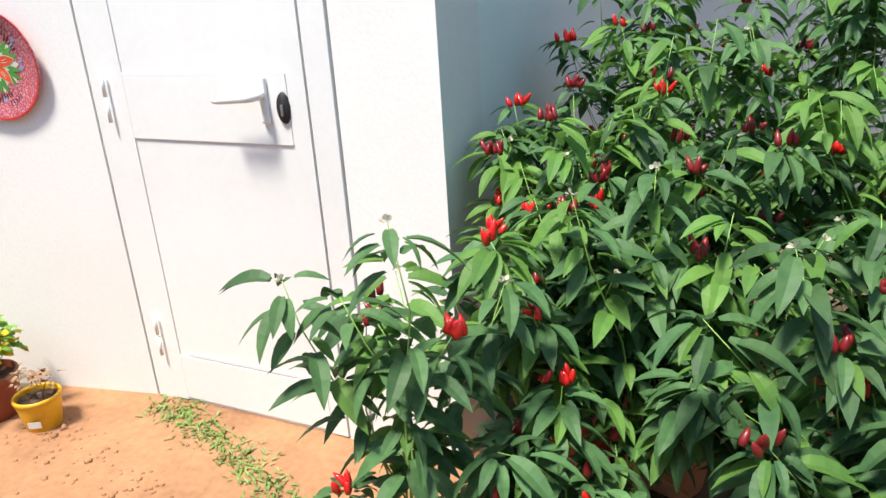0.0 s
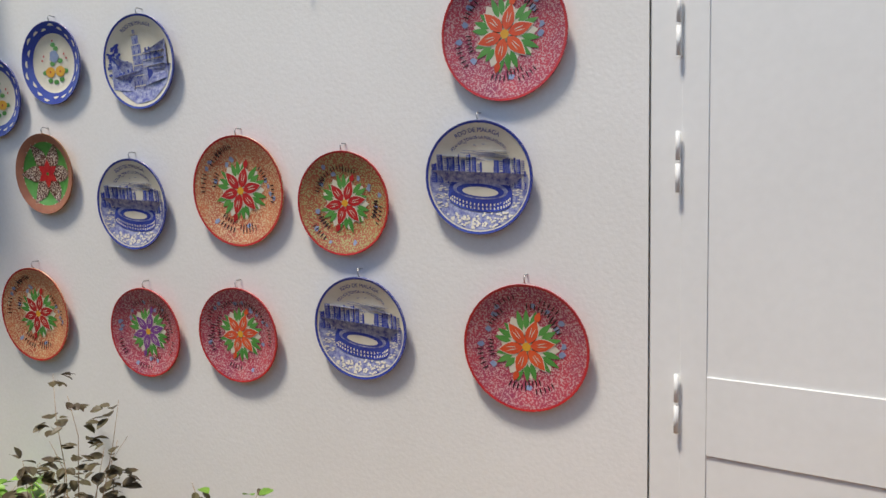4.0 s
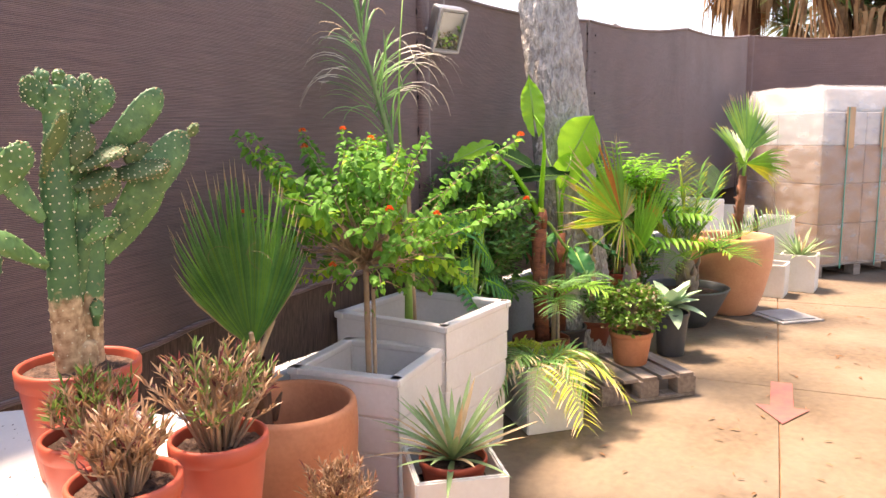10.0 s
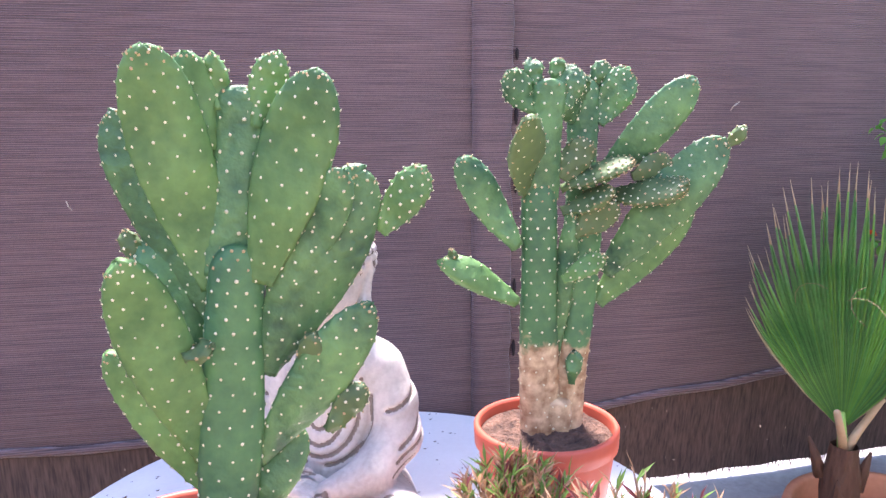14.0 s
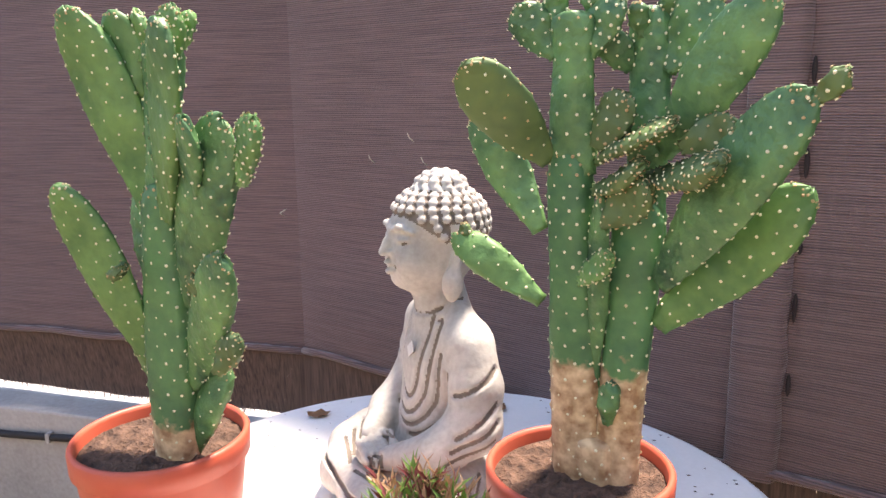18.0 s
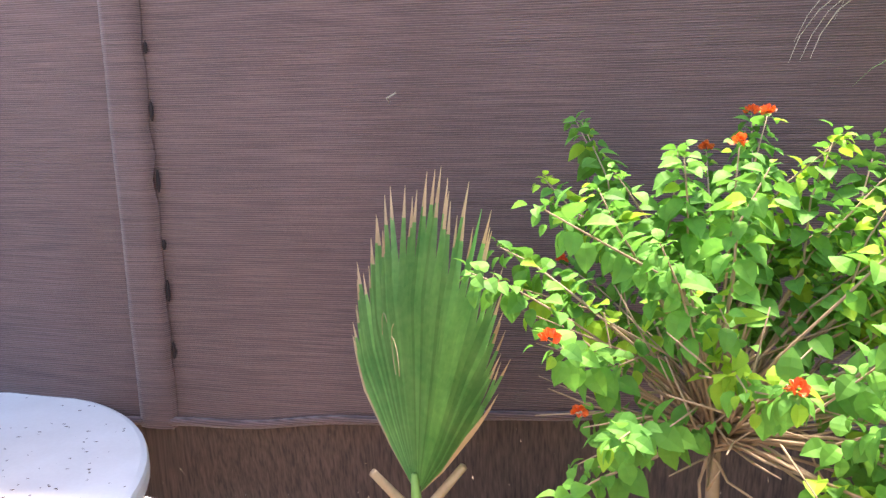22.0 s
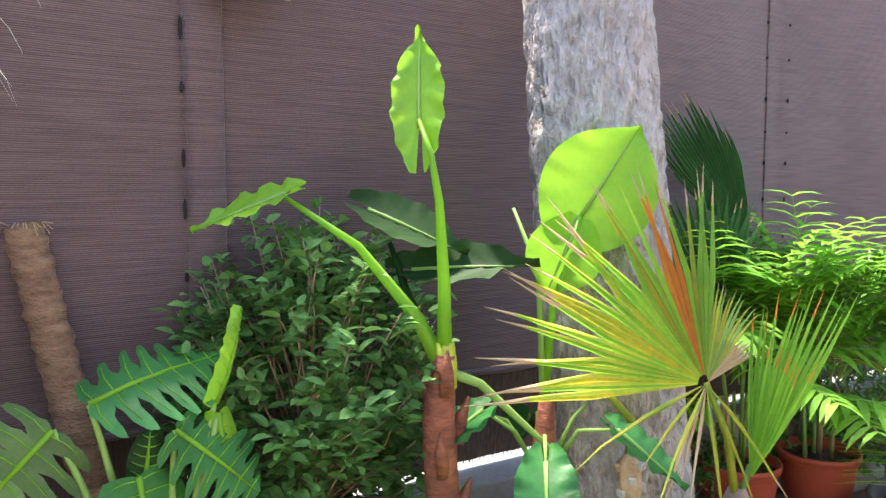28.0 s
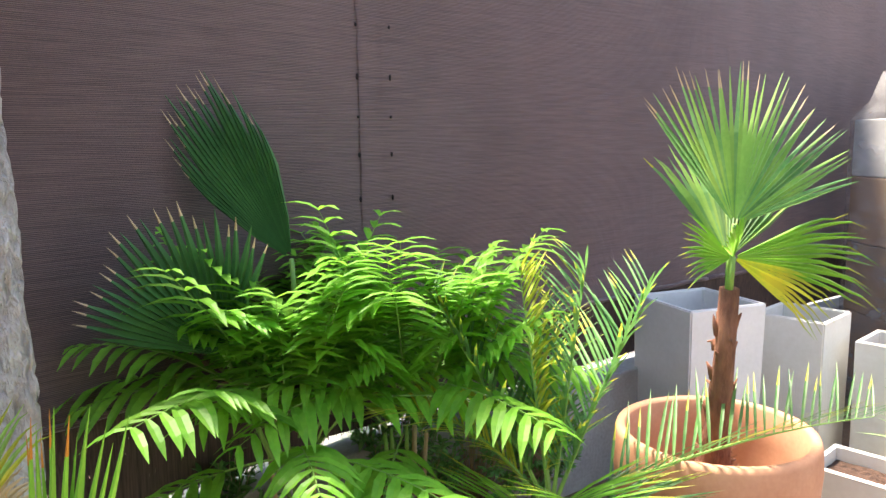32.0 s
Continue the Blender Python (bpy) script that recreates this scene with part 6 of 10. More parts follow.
class Clay:
    """A solid carved on a grid of distances: parts are blended on, grooves cut in, and its skin is taken as one mesh."""

    def __init__(self):
        self.ax = [np.arange(a, b, H_) for a, b in (SX, SY, SZ)]
        self.d = np.full([len(a) for a in self.ax], 0.5, dtype=np.float32)
        self.cut = np.zeros_like(self.d)

    def window(self, lo, hi):
        sl = []
        for k in range(3):
            i0, i1 = np.searchsorted(self.ax[k], (lo[k], hi[k]))
            sl.append(slice(max(0, i0), max(i0 + 1, i1)))
        g = np.meshgrid(*[self.ax[k][sl[k]] for k in range(3)], indexing="ij", sparse=True)
        return tuple(sl), g

    def blend(self, sl, e, k):
        d = self.d[sl]
        h = np.clip(0.5 + 0.5 * (d - e) / k, 0, 1)
        self.d[sl] = d + (e - d) * h - k * h * (1 - h)

    def egg(self, c, r, k=0.012):
        m = 0.05 + k
        sl, (x, y, z) = self.window([c[i] - r[i] - m for i in range(3)], [c[i] + r[i] + m for i in range(3)])
        q = np.sqrt(((x - c[0]) / r[0]) ** 2 + ((y - c[1]) / r[1]) ** 2 + ((z - c[2]) / r[2]) ** 2)
        g = np.sqrt(((x - c[0]) / r[0] ** 2) ** 2 + ((y - c[1]) / r[1] ** 2) ** 2 + ((z - c[2]) / r[2] ** 2) ** 2) + 1e-6
        self.blend(sl, (q * (q - 1) / g).astype(np.float32), k)

    def rod_field(self, a, b, ra, rb, m):
        lo = [min(a[i], b[i]) - max(ra, rb) - m for i in range(3)]
        hi = [max(a[i], b[i]) + max(ra, rb) + m for i in range(3)]
        sl, (x, y, z) = self.window(lo, hi)
        v = [b[i] - a[i] for i in range(3)]
        t = np.clip(((x - a[0]) * v[0] + (y - a[1]) * v[1] + (z - a[2]) * v[2]) / (sum(q * q for q in v) + 1e-9), 0, 1)
        e = np.sqrt((x - a[0] - t * v[0]) ** 2 + (y - a[1] - t * v[1]) ** 2 + (z - a[2] - t * v[2]) ** 2) - (ra + (rb - ra) * t)
        return sl, e.astype(np.float32)

    def rods(self, pts, radii, k=0.01):
        for i in range(len(pts) - 1):
            sl, e = self.rod_field(pts[i], pts[i + 1], radii[i], radii[i + 1], 0.03 + k)
            self.blend(sl, e, k)

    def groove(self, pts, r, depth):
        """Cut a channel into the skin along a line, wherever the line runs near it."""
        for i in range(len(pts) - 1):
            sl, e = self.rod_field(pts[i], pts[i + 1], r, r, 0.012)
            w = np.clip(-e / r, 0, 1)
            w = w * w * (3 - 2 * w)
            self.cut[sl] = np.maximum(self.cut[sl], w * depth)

    def skin(self):
        d = self.d + self.cut
        d = np.maximum(d, -(self.ax[2][None, None, :] - 0.0))
        for k in range(3):
            d = np.concatenate([np.take(d, [0], k) * 0 + 0.1, d, np.take(d, [0], k) * 0 + 0.1], k)
        cut = np.pad(self.cut, 1)
        ins = d < 0
        mixed = np.zeros([n - 1 for n in d.shape], dtype=np.int8)
        acc, cnt = np.zeros((*mixed.shape, 3), np.float32), np.zeros(mixed.shape, np.float32)
        corners = [(i, j, k) for i in (0, 1) for j in (0, 1) for k in (0, 1)]
        view = lambda f, c: f[c[0]:f.shape[0] - 1 + c[0], c[1]:f.shape[1] - 1 + c[1], c[2]:f.shape[2] - 1 + c[2]]
        for c in corners:
            mixed += view(ins, c)
        live = (mixed > 0) & (mixed < 8)
        for c in corners:
            for axis in range(3):
                if c[axis]:
                    continue
                e = list(c)
                e[axis] = 1
                d0, d1 = view(d, c)[live], view(d, e)[live]
                cross = (d0 < 0) != (d1 < 0)
                t = np.where(cross, d0 / (d0 - d1 + 1e-12), 0)
                p = np.array([np.full(len(t), q, np.float32) for q in c]).T
                p[:, axis] = t
                acc[live] += p * cross[:, None]
                cnt[live] += cross
        cell = np.argwhere(live)
        pos = (cell - 1 + acc[live] / cnt[live][:, None]) * H_ + np.array([SX[0], SY[0], SZ[0]])
        num = np.full(live.shape, -1, np.int32)
        num[live] = np.arange(len(cell))
        q = (pos - np.array([SX[0], SY[0], SZ[0]])) / H_ + 1
        i0 = np.clip(q.astype(int), 0, np.array(cut.shape) - 2)
        fr = q - i0
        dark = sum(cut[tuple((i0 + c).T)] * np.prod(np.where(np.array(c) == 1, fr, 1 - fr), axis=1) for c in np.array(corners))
        faces = []
        for axis in range(3):
            o1, o2 = [(1, 2), (2, 0), (0, 1)][axis]
            n = d.shape[axis]
            a, b = np.take(ins, range(0, n - 1), axis), np.take(ins, range(1, n), axis)
            for sgn in (True, False):
                idx = np.argwhere((a & ~b) if sgn else (~a & b))
                u, v = np.zeros(3, int), np.zeros(3, int)
                u[o1], v[o2] = 1, 1
                ok = np.all((idx - u - v >= 0) & (idx < np.array(live.shape)), axis=1)
                idx = idx[ok]
                q = np.stack([num[tuple((idx - w).T)] for w in (u + v, v, 0 * u, u)], 1)
                q = q[np.all(q >= 0, axis=1)]
                faces.append(q if sgn else q[:, ::-1])
        return pos, np.concatenate(faces), dark


def statue(m):
    c = Clay()
    # crossed legs and lap
    c.egg((0.0, 0, 0.055), (0.115, 0.15, 0.06))
    for s in (-1, 1):
        c.rods([(-0.03, s * 0.08, 0.062), (0.06, s * 0.155, 0.052), (0.105, s * 0.15, 0.046)], [0.056, 0.053, 0.045], 0.02)
        c.rods([(0.105, s * 0.15, 0.045), (0.145, s * 0.07, 0.044), (0.14, -s * 0.03, 0.050)], [0.044, 0.042, 0.034], 0.015)
    # torso, shoulders, arms, neck
    c.egg((-0.015, 0, 0.145), (0.074, 0.092, 0.10), 0.03)
    c.egg((-0.022, 0, 0.245), (0.072, 0.096, 0.09), 0.03)
    c.rods([(-0.026, -0.076, 0.304), (-0.026, 0.076, 0.304)], [0.041, 0.041], 0.03)
    c.rods([(-0.020, -0.04, 0.325), (-0.016, 0, 0.335), (-0.020, 0.04, 0.325)], [0.026, 0.035, 0.026], 0.03)
    for s in (-1, 1):
        c.rods([(-0.026, s * 0.092, 0.294), (-0.026, s * 0.112, 0.235), (-0.016, s * 0.122, 0.175), (0.045, s * 0.104, 0.130), (0.10, s * 0.05, 0.112)], [0.040, 0.042, 0.045, 0.037, 0.021], 0.012)
    c.rods([(-0.014, 0, 0.32), (-0.008, 0, 0.40)], [0.040, 0.036], 0.016)
    # hands laid in one another
    c.egg((0.115, 0.012, 0.104), (0.030, 0.046, 0.015), 0.008)
    for k in range(4):
        x = 0.098 + 0.0125 * k
        c.rods([(x, 0.045, 0.112), (x + 0.002, 0.008, 0.121), (x - 0.002, -0.028, 0.116)], [0.0075, 0.0068, 0.0055], 0.003)
    c.rods([(0.085, 0.03, 0.120), (0.082, 0.0, 0.132)], [0.008, 0.006], 0.004)
    c.rods([(0.085, -0.035, 0.118), (0.083, -0.004, 0.131)], [0.008, 0.006], 0.004)
    # head
    c.egg((-0.004, 0, 0.442), (0.074, 0.064, 0.080), 0.01)
    c.egg((0.020, 0, 0.405), (0.046, 0.047, 0.044), 0.02)
    c.egg((0.050, 0, 0.384), (0.016, 0.020, 0.014), 0.012)
    c.rods([(0.066, 0, 0.462), (0.074, 0, 0.442), (0.081, 0, 0.428)], [0.005, 0.0062, 0.0072], 0.006)
    for s in (-1, 1):
        c.egg((0.070, s * 0.010, 0.427), (0.008, 0.006, 0.006), 0.004)
        c.egg((0.044, s * 0.028, 0.414), (0.020, 0.020, 0.026), 0.02)
        c.egg((0.0565, s * 0.027, 0.447), (0.010, 0.015, 0.008), 0.006)
        c.rods([(0.068, s * 0.008, 0.461), (0.065, s * 0.026, 0.468), (0.050, s * 0.046, 0.462)], [0.003, 0.004, 0.0025], 0.008)
        c.groove([(0.074, s * 0.012, 0.446), (0.069, s * 0.027, 0.441), (0.056, s * 0.045, 0.445)], 0.0058, 0.0095)
        c.groove([(0.073, s * 0.011, 0.457), (0.068, s * 0.027, 0.4595), (0.056, s * 0.044, 0.456)], 0.0052, 0.0070)
        c.groove([(0.084, s * 0.009, 0.4235), (0.073, s * 0.015, 0.425)], 0.0042, 0.0045)
        # long ears
        c.rods([(-0.004, s * 0.064, 0.462), (-0.014, s * 0.068, 0.468), (-0.022, s * 0.068, 0.448), (-0.012, s * 0.067, 0.420), (-0.004, s * 0.066, 0.385), (-0.004, s * 0.064, 0.372)], [0.007, 0.008, 0.008, 0.008, 0.012, 0.011], 0.004)
        c.groove([(-0.006, s * 0.074, 0.455), (-0.013, s * 0.077, 0.452), (-0.010, s * 0.077, 0.430), (-0.003, s * 0.078, 0.400)], 0.005, 0.006)
    c.rods([(0.066, -0.014, 0.4085), (0.0735, 0, 0.4105), (0.066, 0.014, 0.4085)], [0.003, 0.0055, 0.003], 0.004)
    c.rods([(0.064, -0.011, 0.400), (0.0715, 0, 0.3985), (0.064, 0.011, 0.400)], [0.003, 0.0060, 0.003], 0.004)
    c.groove([(0.066, -0.018, 0.4055), (0.078, 0, 0.4045), (0.066, 0.018, 0.4055)], 0.0056, 0.0095)
    # ear lobes hang long and full
    for g in (-1, 1):
        c.egg((-0.004, g * 0.068, 0.384), (0.017, 0.011, 0.025), 0.004)
    # cap of curls and the top knot
    c.egg((-0.013, 0, 0.466), (0.076, 0.071, 0.060), 0.003)
    c.egg((-0.016, 0, 0.520), (0.036, 0.036, 0.022), 0.006)

    def hairline(x):
        return 0.488 - 0.75 * max(0.0, 0.055 - x) if x > 0.0 else 0.452 if x > -0.03 else 0.40

    for k in range(12):
        el = radians(-44 + k * 11.6)
        n = max(1, int(2 * math.pi * math.cos(el) / 0.228))
        for j in range(n):
            a = 2 * math.pi * (j + 0.5 * (k % 2)) / n
            x, y, z = 0.0755 * math.cos(el) * math.cos(a) - 0.013, 0.0705 * math.cos(el) * math.sin(a), 0.466 + 0.060 * math.sin(el)
            if z < hairline(x) or (abs(y) > 0.05 and -0.034 < x < 0.006 and z < 0.474):
                continue
            c.egg((x, y, z), (0.0088, 0.0088, 0.0084), 0.0006)
    for k in range(4):
        el = radians(0 + k * 25)
        n = max(1, int(13 * math.cos(el)))
        for j in range(n):
            a = 2 * math.pi * (j + 0.5 * (k % 2)) / n
            c.egg((-0.016 + 0.036 * math.cos(el) * math.cos(a), 0.036 * math.cos(el) * math.sin(a), 0.522 + 0.022 * math.sin(el)), (0.0088, 0.0088, 0.0084), 0.0006)

    def front(y, z, out=0.0):
        """A place on the front of the torso."""
        j, k = [int(round((q - a[0]) / H_)) for q, a in zip((y, z), c.ax[1:])]
        col = c.d[:, j, k]
        hit = np.nonzero(col < 0)[0]
        if not len(hit):
            return (-0.02, y, z)
        i = hit[-1]
        return (c.ax[0][i] + H_ * col[i] / (col[i] - col[i + 1]) + out, y, z)

    def flank(s, x, z, out=0.0):
        """A place on the outer side of an arm or a leg."""
        i, k = [int(round((q - a[0]) / H_)) for q, a in zip((x, z), (c.ax[0], c.ax[2]))]
        col = c.d[i, :, k] if s > 0 else c.d[i, ::-1, k]
        hit = np.nonzero(col < 0)[0]
        if not len(hit):
            return (x, s * 0.05, z)
        j = hit[-1]
        half = c.ax[1][-1] if s > 0 else -c.ax[1][0]
        return (x, s * (half - (len(col) - 1 - j) * H_ + H_ * col[j] / (col[j] - col[j + 1]) + out), z)

    def crown(x, y, out=0.0):
        """A place on top of the lap."""
        i, j = [int(round((q - a[0]) / H_)) for q, a in zip((x, y), c.ax[:2])]
        col = c.d[i, j, :int(0.13 / H_)]
        hit = np.nonzero(col < 0)[0]
        if not len(hit) or hit[-1] + 1 >= len(col):
            return (x, y, 0.05)
        k = hit[-1]
        return (x, y, c.ax[2][k] + H_ * col[k] / (col[k] - col[k + 1]) + out)

    def drawn(place, ends):
        """A line over the skin through the ends given, sampled closely."""
        pts = []
        for p, q in zip(ends, ends[1:]):
            pts += [place(*[u + (v - u) * f / 5 for u, v in zip(p, q)]) for f in range(5)]
        return pts + [place(*ends[-1])]

    for zc, rad in ((0.352, 0.046), (0.340, 0.058)):
        c.groove([(-0.014 + rad * math.cos(t * 0.4), rad * math.sin(t * 0.4), zc - 0.012 * math.cos(t * 0.4)) for t in range(17)], 0.006, 0.006)
    # robe: an open neck, a broad edge slung to one side, loops hanging over the belly
    cuts = []
    for w, z0, z1 in ((0.036, 0.340, 0.196), (0.056, 0.335, 0.168), (0.070, 0.285, 0.148), (0.084, 0.255, 0.132)):
        cuts.append([front(w * math.cos(math.pi * j / 32) + 0.004, z0 - (z0 - z1) * math.sin(math.pi * j / 32) ** 0.6) for j in range(33)])
    for s in (-1, 1):
        # creases round the sleeves, deeper at the elbow
        for k, (za, zb) in enumerate(((0.272, 0.232), (0.222, 0.172), (0.192, 0.150), (0.165, 0.128))):
            cuts.append(drawn(lambda x, z, s=s: flank(s, x, z), [(x, za + (zb - za) * f) for f, x in ((0, -0.048 + 0.004 * k), (0.33, -0.025 + 0.004 * k), (0.66, 0.0 + 0.006 * k), (1, 0.02 + 0.008 * k))]))
        for k in range(4):
            cuts.append(drawn(lambda x, z, s=s: flank(s, x, z), [(x, z) for x, z in ((-0.02 + 0.030 * k, 0.098 - 0.006 * k), (0.01 + 0.028 * k, 0.070 - 0.006 * k), (0.05 + 0.02 * k, 0.045 - 0.006 * k), (0.085 + 0.012 * k, 0.028 - 0.004 * k))]))
        for k in range(4):
            cuts.append(drawn(crown, [(0.065 + 0.022 * k, s * (0.150 - 0.012 * k)), (0.088 + 0.016 * k, s * (0.115 - 0.012 * k)), (0.102 + 0.014 * k, s * (0.078 - 0.012 * k)), (0.110 + 0.014 * k, s * (0.045 - 0.010 * k))]))
        cuts.append([(0.035, s * 0.072, z) for z in (0.12, 0.16, 0.20)])
    for k in range(4):
        cuts.append([(0.176 - 0.004 * k, -0.085 + 0.17 * f, 0.072 - 0.017 * k - 0.008 * math.sin(math.pi * f)) for f in (0, 0.25, 0.5, 0.75, 1)])
    for line in cuts:
        c.groove(line, 0.0072, 0.0112)
    pos, faces, dark = c.skin()
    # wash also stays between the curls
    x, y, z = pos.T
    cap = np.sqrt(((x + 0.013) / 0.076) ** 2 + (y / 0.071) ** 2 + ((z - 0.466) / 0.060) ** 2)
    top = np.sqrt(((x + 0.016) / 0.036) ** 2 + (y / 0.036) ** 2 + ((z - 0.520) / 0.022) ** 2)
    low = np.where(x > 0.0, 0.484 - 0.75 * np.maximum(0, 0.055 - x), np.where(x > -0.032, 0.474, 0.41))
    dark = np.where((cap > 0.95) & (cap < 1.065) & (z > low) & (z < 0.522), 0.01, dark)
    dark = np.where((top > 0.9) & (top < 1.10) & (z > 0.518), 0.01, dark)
    # the head stands a little larger than the body's measure
    k = np.clip((z - 0.335) / 0.04, 0, 1)
    k = k * k * (3 - 2 * k)
    pos = np.stack([x * (1 + 0.06 * k), y * (1 + 0.06 * k), z + k * (0.026 - 0.06 * (0.55 - z))], 1)
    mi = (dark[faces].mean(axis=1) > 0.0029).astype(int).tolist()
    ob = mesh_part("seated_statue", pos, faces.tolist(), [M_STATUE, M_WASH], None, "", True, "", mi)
    ob.matrix_world = m
    return tagged(ob, "weathered grey stone statue of a seated meditating figure", "statue")


st = bmesh.new()
add_box(st, (0.0015, 0.020, 0.020), (0, 0, 0), 0, 0.0, rot=Euler((radians(45), 0, 0)).to_matrix())
stk = link_mesh("price_sticker", st, M_WHITECARD)
stk.matrix_world = pose(-2.878, -1.332, 0.822, 0, 0, 34) @ Matrix.Translation((0.050, 0.018, 0.288)) @ Matrix.Rotation(radians(-14), 4, "Y")
tagged(stk, "white paper price sticker on the statue's chest", "label")
statue(pose(-2.878, -1.332, 0.822, 0, 0, 34) @ Matrix.Scale(1.02, 4))

# ---------- withered plants in orange pots ----------
M_DRYSTEM = mat("dry_tan_stems", (0.48, 0.33, 0.21), 0.85, (0.28, 0.18, 0.11), 9, 60, 0.1, rnd=0.25)
M_DRYFOL = leaf_mat("dry_rusty_leaves", (0.46, 0.29, 0.16), (0.26, 0.15, 0.085), rnd=0.35, trans=0.15)
M_GREENFOL = leaf_mat("narrow_green_leaves", (0.16, 0.30, 0.06), (0.10, 0.20, 0.04))
M_REDFOL = leaf_mat("dark_red_leaves", (0.20, 0.05, 0.05), (0.12, 0.03, 0.03))


def blade(L, w, fold=0.3, droop=0.2, n=3):
    """Pointed leaf along +x, z up: rows of left, mid, right."""
    vs, fs = [], []
    for i in range(n + 1):
        f = i / n
        h = w * (math.sin(math.pi * min(1, 0.12 + f * 0.88)) ** 0.8) if i < n else 0.0
        z = -droop * L * f * f
        vs += [(L * f, h, z + fold * h), (L * f, 0, z), (L * f, -h, z + fold * h)]
    for i in range(n):
        q = i * 3
        fs += [(q, q + 3, q + 4, q + 1), (q + 1, q + 4, q + 5, q + 2)]
    return vs, fs


def place_leaves(name, tmpl, spots, material, parent, label="", kind="stuff", mats=None):
    """One mesh of many leaves. spots: (position, direction, size, twist[, material index])."""
    tv, tf = tmpl
    T = np.array(tv)
    F = tf
    vs, fs, mi = [], [], []
    for k, sp in enumerate(spots):
        p, d, s, tw = sp[:4]
        d = Vector(d)
        d = d.normalized() if d.length > 1e-6 else Vector((1, 0, 0))
        up = Vector((0, 0, 1)) if abs(d.z) < 0.95 else Vector((1, 0, 0))
        y = up.cross(d).normalized()
        z = d.cross(y)
        c, n = math.cos(tw), math.sin(tw)
        y2, z2 = y * c + z * n, z * c - y * n
        R = np.array((d, y2, z2))
        o = len(vs)
        vs.extend((T * s) @ R + np.array(p))
        fs.extend(tuple(i + o for i in f) for f in F)
        if mats:
            mi.extend([sp[4]] * len(F))
    return mesh_part(name, vs, fs, material, parent, label, False, kind, mi if mats else None)


def dried_plant(m, H, seed, label, green=0.25, n=84):
    rg = random.Random(seed)
    th = thing("withered_plant", m, label, "plant", "withered plants in pots")
    bm = bmesh.new()
    spots = []
    for k in range(n):
        a, sp = rg.uniform(0, 6.283), rg.uniform(0.1, 0.95)
        h = H * rg.uniform(0.55, 1.0) * (1.1 - 0.35 * sp)
        p0 = Vector((0.03 * math.cos(a) * sp, 0.03 * math.sin(a) * sp, 0))
        tip = Vector((math.cos(a) * sp * H * 0.62, math.sin(a) * sp * H * 0.62, h))
        mid = p0.lerp(tip, 0.5) + Vector((rg.uniform(-.015, .015), rg.uniform(-.015, .015), 0.02))
        add_tube(bm, [p0, mid, tip], [0.0028, 0.002, 0.001], 5, False)
        is_g = rg.random() < green
        for q in range(rg.randint(9, 16)):
            f = rg.uniform(0.45, 1.0)
            p = p0.lerp(mid, f * 2) if f < 0.5 else mid.lerp(tip, f * 2 - 1)
            d = (tip - p0).normalized() + Vector((rg.gauss(0, .6), rg.gauss(0, .6), rg.uniform(-0.1, 0.5)))
            spots.append((p, d, rg.uniform(0.018, 0.036), rg.uniform(-1, 1), (1 if rg.random() < 0.75 else 2) if is_g else (2 if rg.random() < 0.08 else 0)))
    part("stem_tangle", bm, M_DRYSTEM, th, "dry tan stems", False, "stuff")
    place_leaves("foliage", blade(1, 0.085, 0.4, 0.15, 2), spots, [M_DRYFOL, M_GREENFOL, M_REDFOL], th, "shrivelled narrow leaves", mats=True)
    return th


for x, y, H, g, s, lab in ((-2.77, -0.75, 0.14, 0.05, 1, "withered brown plant in an orange pot"), (-2.945, -0.905, 0.15, 0.55, 2, "half withered plant with green and rusty leaves"), (-2.95, -0.665, 0.21, 0.3, 3, "bushy withered plant with rusty leaves")):
    pot(pose(x, y, 0.822), 0.09, 0.158, M_ORANGE, "small orange plastic pot with a withered plant", 0.76, "orange pots on the table", rim=0.03)
    dried_plant(pose(x, y, 0.95), H, s, lab, g)
pot(pose(-3.72, -0.63, 0.24), 0.10, 0.18, M_TERRA, "terracotta pot with a dead plant beside the table", 0.76, rim=0.03)
dried_plant(pose(-3.72, -0.63, 0.39), 0.20, 7, "dead brown plant beside the table", 0.0, 110)
cr = thing("upturned_pot", pose(-3.72, -0.63, 0), "upturned terracotta pot used as a stand", "pot")
bm = bmesh.new()
rr = add_lathe(bm, [(0.15, 0), (0.15, 0.03), (0.14, 0.035), (0.11, 0.238), (0.1, 0.238)], 30)
add_cap(bm, rr[-1])
part("body", bm, M_TERRA, cr, "", True)

# ---------- plant builders ----------
M_PALM = leaf_mat("fan_palm_green", (0.24, 0.47, 0.15), (0.11, 0.30, 0.09), 0.7, 0.45, 0.4)
M_PALM_G = leaf_mat("deep_fan_palm_green", (0.17, 0.38, 0.10), (0.075, 0.23, 0.065), 0.5, 0.35, 0.4)
M_PALM_L = leaf_mat("light_palm_green", (0.34, 0.58, 0.13), (0.22, 0.44, 0.09), 0.4, 0.4)
M_ARECA = leaf_mat("areca_leaflet", (0.27, 0.62, 0.065), (0.16, 0.46, 0.045), 0.4, 0.5)
M_SHAG = mat("reddish_shaggy_fibre", (0.34, 0.155, 0.09), 0.95, (0.13, 0.055, 0.035), 14, 80, 0.9, dist=0.02, stretch=(1, 1, 0.3))
M_PALM_D = leaf_mat("dark_palm_green", (0.07, 0.22, 0.06), (0.045, 0.15, 0.045), 0.25, 0.2)
M_PALM_B = leaf_mat("bright_palm_green", (0.32, 0.68, 0.08), (0.21, 0.52, 0.06), 0.3, 0.5)
